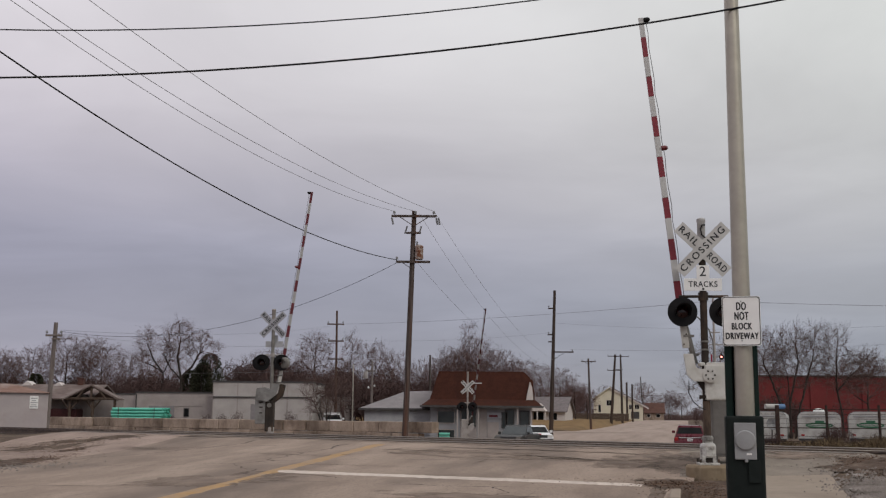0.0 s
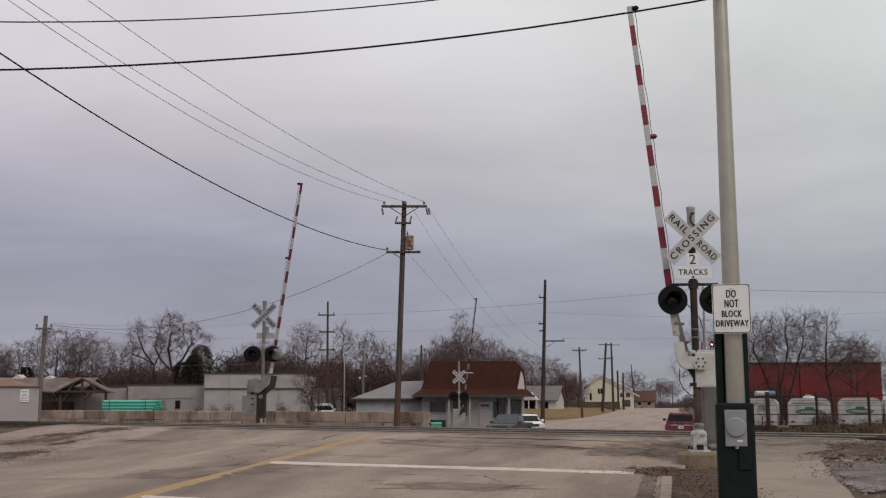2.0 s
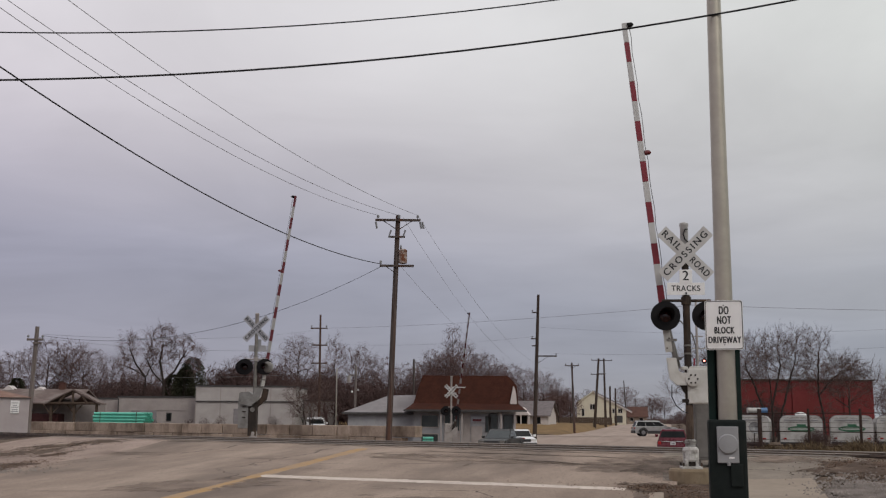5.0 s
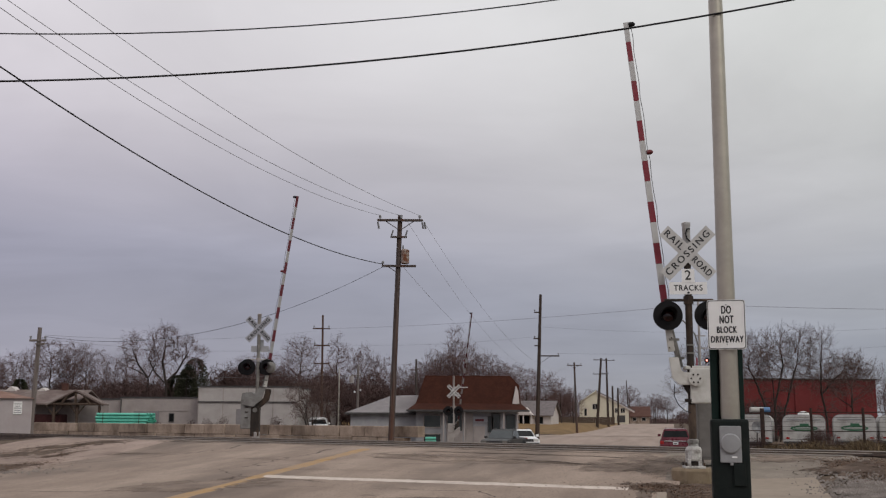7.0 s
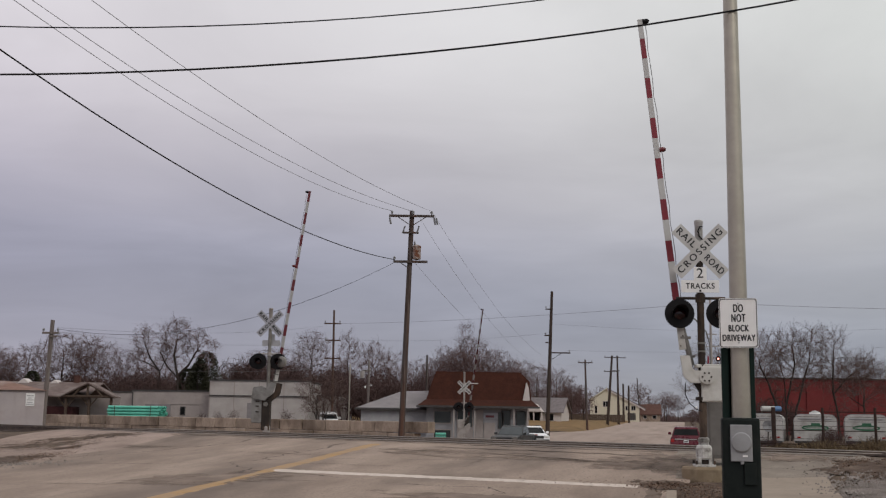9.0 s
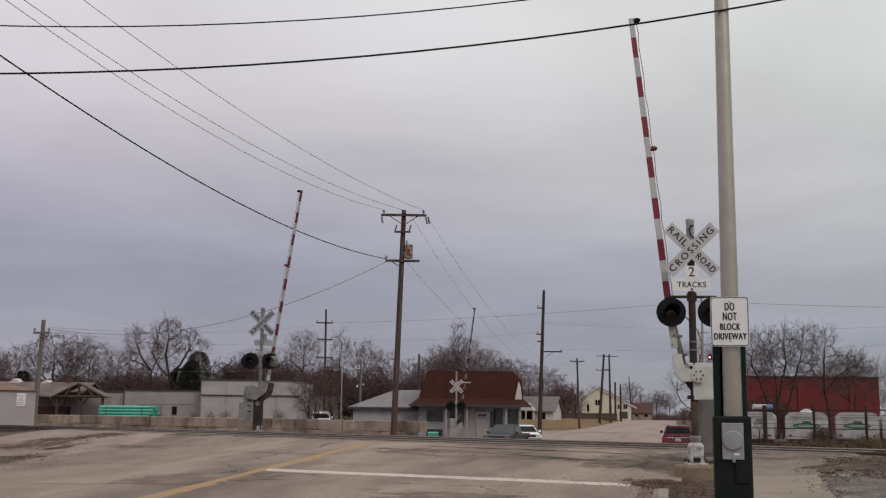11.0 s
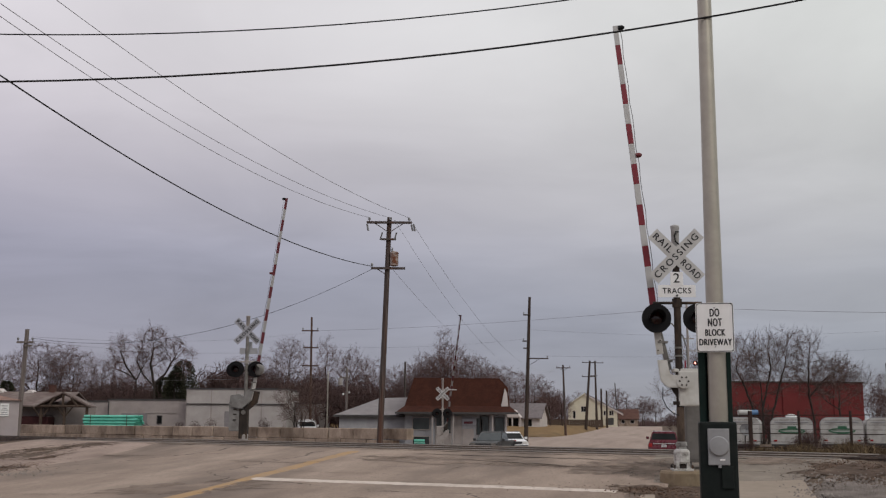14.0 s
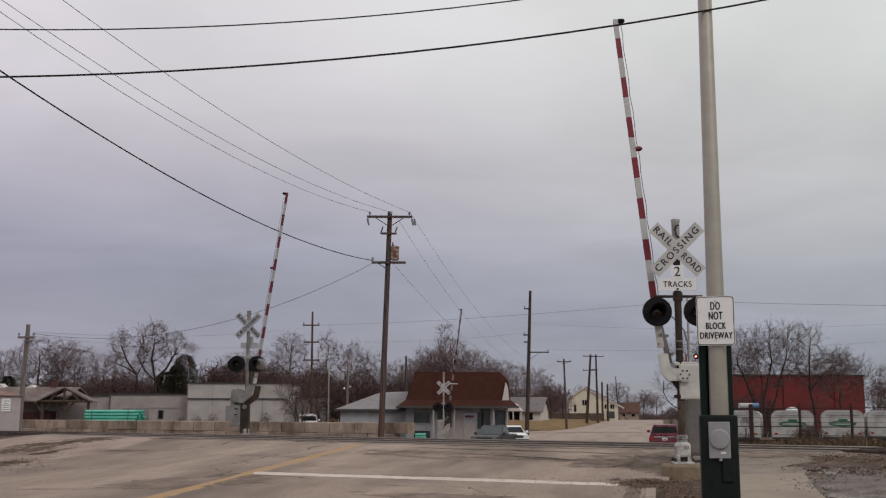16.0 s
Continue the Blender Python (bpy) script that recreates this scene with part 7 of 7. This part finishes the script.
def conifer(m, tall, seed):
    rng = random.Random(seed)
    root = thing("conifer", m, "dark evergreen tree in the tree line", "tree")
    part("trunk", cyl(bmesh.new(), (0, 0, -0.3), (0, 0, tall * 0.9), 0.2, 0.04, n=8), BARK, root)
    co, faces = [], []
    for k in range(5200):
        h = rng.random() ** 0.85
        r = (1 - h) ** 0.34 * tall * 0.28 * rng.uniform(0.4, 1.0) * (1 + 0.25 * noise.noise(Vector((seed, 4 * h, 0))))
        a = rng.uniform(0, 6.283)
        c = Vector((r * math.cos(a), r * math.sin(a), 0.4 + h * (tall - 0.4)))
        d = Vector((math.cos(a), math.sin(a), rng.uniform(-0.2, 0.7))).normalized() * rng.uniform(0.12, 0.34)
        s = d.cross(Vector((rng.gauss(0, 1), rng.gauss(0, 1), rng.gauss(0, 1)))).normalized() * 0.06
        i = len(co)
        co += [tuple(c - s), tuple(c + s), tuple(c + d)]
        faces.append((i, i + 1, i + 2))
    me = bpy.data.meshes.new("crown")
    me.from_pydata(co, [], faces)
    part("crown", me, CONIFER, root, "dark green needles")
    return root


conifer(pose(-27.3, 123, 0), 8.2, 3)
conifer(pose(-28.7, 126, 0), 7.3, 8)
conifer(pose(-30.2, 126, 0), 6.4, 5)
conifer(pose(-27.8, 121, 0), 6.8, 6)
conifer(pose(-56, 145, 0), 6.5, 4)


# ---- weeds, leaves, stones ----
def scatter(name, label, material, spots, seed, make, category):
    rng = random.Random(seed)
    co, faces = [], []
    for x, y in spots:
        make(rng, x, y, co, faces)
    me = bpy.data.meshes.new(name)
    me.from_pydata(co, [], faces)
    me.materials.append(material)
    return tagged(new(name, me), label, category, kind="stuff")


def blade(rng, x, y, co, faces):
    z = ground_at(x, y)
    h = rng.uniform(0.1, 0.85) * (0.6 + 0.5 * noise.noise(Vector((x * 0.8, y * 0.8, 3))))
    a = rng.uniform(0, 6.28)
    lx, ly = rng.gauss(0, 0.3), rng.gauss(0, 0.2)
    c, s = math.cos(a) * 0.012, math.sin(a) * 0.012
    i = len(co)
    co.extend(((x - c, y - s, z), (x + c, y + s, z), (x + lx * 0.4 + c, y + ly * 0.4 + s, z + h * 0.6), (x + lx * 0.4 - c, y + ly * 0.4 - s, z + h * 0.6), (x + lx, y + ly, z + h)))
    faces.extend(((i, i + 1, i + 2, i + 3), (i + 3, i + 2, i + 4)))


def dead_leaf(rng, x, y, co, faces):
    v = 0.223 * x + 0.975 * y
    u = road_u(x, y)
    z = (road_z(x, y) if paved_left(v) + 0.1 < u < paved_right(v) - 0.1 else ground_at(x, y)) + (0.05 if -0.1 < u < 0.8 and v < 17 else 0.012)
    r = rng.uniform(0.008, 0.024)
    a = rng.uniform(0, 6.28)
    i = len(co)
    for k in range(4):
        t = a + k * math.pi / 2
        rr = r * (1 if k % 2 == 0 else 0.55)
        co.append((x + rr * math.cos(t), y + rr * math.sin(t), z + rng.uniform(0, 0.02)))
    faces.append((i, i + 1, i + 2, i + 3))


def stone(rng, x, y, co, faces):
    z = max(road_z(x, y), ground_at(x, y)) + 0.012
    r = rng.uniform(0.010, 0.032)
    i = len(co)
    co.append((x, y, z + r))
    for k in range(5):
        t = k * 1.2566 + rng.uniform(-0.3, 0.3)
        co.append((x + r * rng.uniform(0.8, 1.3) * math.cos(t), y + r * rng.uniform(0.8, 1.3) * math.sin(t), z - 0.005))
    for k in range(5):
        faces.append((i, i + 1 + k, i + 1 + (k + 1) % 5))


rng = random.Random(9)


def cloud_of(n, cx, cy, sx, sy):
    return [(rng.gauss(cx, sx), rng.gauss(cy, sy)) for _ in range(n)]


weeds = []
for k in range(5200):
    q = rng.random()
    p = FENCE_A.lerp(FENCE_B, q)
    weeds.append((p.x + rng.gauss(0, 0.3) + 0.2, p.y + rng.gauss(-0.8, 0.7)))
for k in range(1800):
    p = FENCE_A.lerp(FENCE_B, rng.uniform(0.55, 1.0))
    weeds.append((p.x + rng.gauss(0, 0.3), p.y + rng.gauss(-0.3, 0.4)))
scatter("dry_weeds", "tall dry tan weeds along the yard fence", STRAW, weeds, 1, blade, "weeds")
leaves = cloud_of(2600, 3.75, 14.6, 0.28, 1.3) + cloud_of(1500, 3.85, 17.0, 0.4, 0.22) + cloud_of(2600, 7.6, 18.5, 0.36, 0.55) + cloud_of(700, 7.0, 16.9, 0.3, 0.4) + cloud_of(1100, -9.9, 24.5, 0.55, 0.6) \
    + cloud_of(500, -9.5, 26.0, 0.35, 0.6) + cloud_of(350, -9.9, 28.5, 0.25, 0.4) + cloud_of(600, -10.7, 31.0, 0.8, 0.4) + cloud_of(600, -11.3, 29.6, 0.9, 1.0) + cloud_of(60, 2.6, 17.6, 0.7, 0.4)
scatter("leaf_litter", "brown dead leaves along the road edge", LEAF, leaves, 2, dead_leaf, "leaves")
stones = cloud_of(7600, 6.85, 15.2, 0.42, 1.0) + cloud_of(500, -10.2, 23.0, 1.0, 0.6)
scatter("gravel", "loose pale gravel beside the pavement", STONES, stones, 3, stone, "gravel")


def patch(name, label, cx, cy, rx, ry, turn, material, lift, seed, category="dirt"):
    """A thin uneven patch lying on the pavement."""
    co, faces = [], []
    n, m = 96, 6
    ct, st = math.cos(radians(turn)), math.sin(radians(turn))
    for j in range(m + 1):
        for i in range(n):
            a = 2 * math.pi * i / n
            r = j / m * (0.75 + 0.6 * noise.noise(Vector((1.3 * math.cos(a) + seed, 1.3 * math.sin(a), 0))) + 0.35 * noise.noise(Vector((4 * math.cos(a), 4 * math.sin(a), seed))))
            dx, dy = rx * r * math.cos(a), ry * r * math.sin(a)
            x, y = cx + ct * dx - st * dy, cy + st * dx + ct * dy
            co.append((x, y, max(road_z(x, y), ground_at(x, y)) + lift + 0.004 * (1 - j / m)))
    for j in range(m):
        for i in range(n):
            faces.append((j * n + i, j * n + (i + 1) % n, (j + 1) * n + (i + 1) % n, (j + 1) * n + i))
    me = bpy.data.meshes.new(name)
    me.from_pydata(co, [], faces)
    me.materials.append(material)
    return tagged(new(name, me), label, category, kind="structure")


patch("pavement_dirt_edge", "brown dirt and leaves on the road edge", 3.85, 17.05, 1.5, 0.92, -10, LITTER_THIN, 0.010, 1.0)
tagged(strip("pavement_dirt_gutter", from_road(-0.46, 7), from_road(-0.46, 16.9), 0.30, STAIN_DARK, "", lift=0.008, n=60, wobble=0.5), "dark dirty gutter along the kerb", "dirt")
patch("pavement_dirt_side", "brown leaf litter on the pale apron", -9.9, 24.4, 1.33, 2.10, -12, LITTER_THIN, 0.018, 3.0)
patch("pavement_dirt_streak", "brown leaf streak on the pale apron", -9.92, 28.5, 0.48, 0.96, -15, LITTER_THIN, 0.018, 5.0)
patch("pavement_dirt_fan", "thin brown dirt fanning over the apron", -10.7, 31.2, 1.95, 0.75, -20, DIRT_THIN, 0.018, 8.0)
patch("pavement_stain", "dark damp stain beside the signal", 4.0, 20.3, 1.42, 1.88, -10, STAIN_SOFT, 0.009, 4.0)
patch("pavement_stain_b", "darker damp stain beside the signal", 4.2, 19.9, 0.88, 1.60, -6, STAIN_DEEP, 0.012, 6.0)
patch("pavement_dirt_corner", "brown leaf litter heaped at the apron's corner", 7.55, 18.5, 1.04, 1.43, -10, LITTER_THIN, 0.014, 11.0)
patch("pavement_gravel_bed", "pale grey gravel beside the sidewalk", 6.75, 15.2, 1.0, 2.4, -13, GRAVEL_THIN, 0.014, 19.0, "gravel")
patch("pavement_stain_c", "dark tyre-worn stain on the road", 0.3, 15.4, 1.80, 0.75, -20, STAIN_SOFT, 0.006, 7.0)
patch("pavement_dirt_spots", "brown dirt mottling the pale apron", -11.3, 29.4, 2.3, 2.6, -15, DIRT_THIN, 0.017, 13.0)
patch("pavement_dirt_spots_b", "brown dirt mottling the pale apron", -9.6, 31.5, 2.2, 1.3, -30, DIRT_THIN, 0.019, 14.0)
patch("pavement_stain_d", "dark worn band along the crossing", 0.5, 22.6, 3.2, 0.9, -36, STAIN_SOFT, 0.006, 15.0)
patch("pavement_stain_e", "dark worn stain in the lane", -3.8, 17.8, 1.6, 1.6, -20, STAIN_SOFT, 0.006, 16.0)
patch("pavement_stain_f", "dark worn stain across the apron", 6.6, 20.2, 1.1, 1.0, -20, STAIN_SOFT, 0.018, 17.0)


def crack(name, pts, w, seed):
    """A dark open joint or crack: a narrow uneven ribbon."""
    co, faces = [], []
    path = []
    for (x0, y0), (x1, y1) in zip(pts, pts[1:]):
        n = max(3, int(math.hypot(x1 - x0, y1 - y0) / 0.22))
        path += [(x0 + (x1 - x0) * k / n, y0 + (y1 - y0) * k / n) for k in range(n)]
    path.append(pts[-1])
    for k, (x, y) in enumerate(path):
        y += 0.16 * noise.noise(Vector((k * 0.35, seed, 0)))
        x += 0.10 * noise.noise(Vector((k * 0.35, seed, 5)))
        h = w * (0.35 + 0.9 * abs(noise.noise(Vector((k * 0.6, seed, 9))))) * min(1.0, 0.3 + min(k, len(path) - 1 - k) * 0.25)
        z = road_z(x, y) + 0.009
        co += [(x, y - h, z), (x, y + h, z)]
    for k in range(len(path) - 1):
        faces.append((2 * k, 2 * k + 2, 2 * k + 3, 2 * k + 1))
    me = bpy.data.meshes.new(name)
    me.from_pydata(co, [], faces)
    me.materials.append(CRACK)
    return tagged(new(name, me), "dark ragged crack in the pavement", "crack", kind="structure")


def beside_track(t, s):
    return -0.35 + 0.804 * t - 0.595 * s, 27.4 - 0.595 * t - 0.804 * s


crack("pavement_crack_a", [beside_track(-9.0, 1.5), beside_track(-2.0, 1.35), beside_track(5.0, 1.5), beside_track(10.0, 1.4)], 0.13, 1)
crack("pavement_crack_b", [beside_track(1.0, 3.3), beside_track(4.0, 3.1), beside_track(7.4, 3.4)], 0.11, 2)
crack("pavement_crack_c", [(0.38, 19.8), (1.05, 22.2), (2.2, 22.4)], 0.05, 3)
crack("pavement_crack_d", [(1.5, 23.3), (1.6, 21.6)], 0.03, 4)
crack("pavement_crack_e", [beside_track(-13.0, 4.0), beside_track(-8.5, 4.2), beside_track(-5.0, 4.0)], 0.1, 5)
crack("pavement_crack_f", [(-4.6, 24.5), (-2.6, 22.6), (-1.6, 22.8)], 0.055, 6)
crack("pavement_crack_g", [(-7.2, 18.4), (-5.5, 17.6), (-4.6, 17.5)], 0.035, 7)
crack("pavement_crack_h", [(5.0, 22.6), (6.6, 20.8), (7.3, 19.3)], 0.09, 8)
crack("pavement_crack_i", [(0.2, 14.2), (1.2, 15.4), (1.5, 16.6)], 0.03, 9)
crack("pavement_crack_j", [(-9.7, 25.3), (-9.4, 26.2), (-9.28, 27.5), (-9.16, 28.5), (-7.8, 27.4), (-6.25, 26.4)], 0.06, 10)
crack("pavement_crack_l", [(1.9, 21.4), (2.9, 20.7), (3.6, 20.1), (4.3, 19.8)], 0.08, 12)
crack("pavement_crack_m", [beside_track(2.0, 2.3), beside_track(5.5, 2.2), beside_track(8.6, 2.5)], 0.1, 13)
crack("pavement_crack_n", [(-3.0, 20.6), (-1.2, 20.2), (0.4, 19.4)], 0.03, 14)
crack("pavement_crack_k", [(4.75, 18.06), (5.8, 17.9), (6.5, 17.75)], 0.028, 11)
# kerb, verge and sidewalk at the near side
tagged(sheet("ground_verge", [i / 16 for i in range(17)], stops((6, 17.0, 0.2)), lambda x, y: road_z(x, y) + 0.03 + 0.03 * noise.noise(Vector((x * 3, y * 3, 0))) + 0.015 * noise.noise(Vector((x * 11, y * 11, 4))), LITTER,
             warp=lambda k, v: from_road(-0.14 + 0.98 * k + 0.06 * noise.noise(Vector((v * 2, k * 4, 1))), v)), "dark brown verge of packed dead leaves", "ground", kind="structure")
tagged(sheet("sidewalk", stops((0.0, 1.0, 0.125)), stops((6, 18.62, 0.5)), lambda x, y: height(x, y) + 0.022, SIDEWALK, warp=lambda k, v: from_road(0.8 + (1.28 + 0.028 * (v - 12) + 0.04 * noise.noise(Vector((v * 1.7, 2, 0)))) * k, v)), "pale concrete sidewalk slab", "sidewalk", kind="structure")
kerb = bmesh.new()
for k in range(8):
    x0, y0 = from_road(-0.20, 7.4 + k * 1.1)
    box(kerb, -0.075, 0.075, 0, 1.08, -0.2, 0.10, 0.02, m=pose(x0, y0, height(x0, y0) - 0.02, 2.4, 0, -12.9))
tagged(part("kerb", kerb, SIDEWALK, None), "worn pale concrete kerb", "kerb", kind="structure")


def motions():
    # the silver car runs along the side street, left to right
    rows = []
    for t, x in ((0, -3.37), (1, 1.78), (2, 6.99), (2.6, 10.14), (2.9, 11.88), (3.2, 13.42), (3.5, 15.09), (3.8, 16.96), (4, 18.37), (4.2, 19.79), (5, 25.84), (6.3, 35.75), (8, 49.09), (10, 64.87), (16, 111.97)):
        rows.append((t, pose(x, 121.3, height(x, 121.3) + 0.02, 0, 0, 0)))
    walk(moving, rows)


motions()
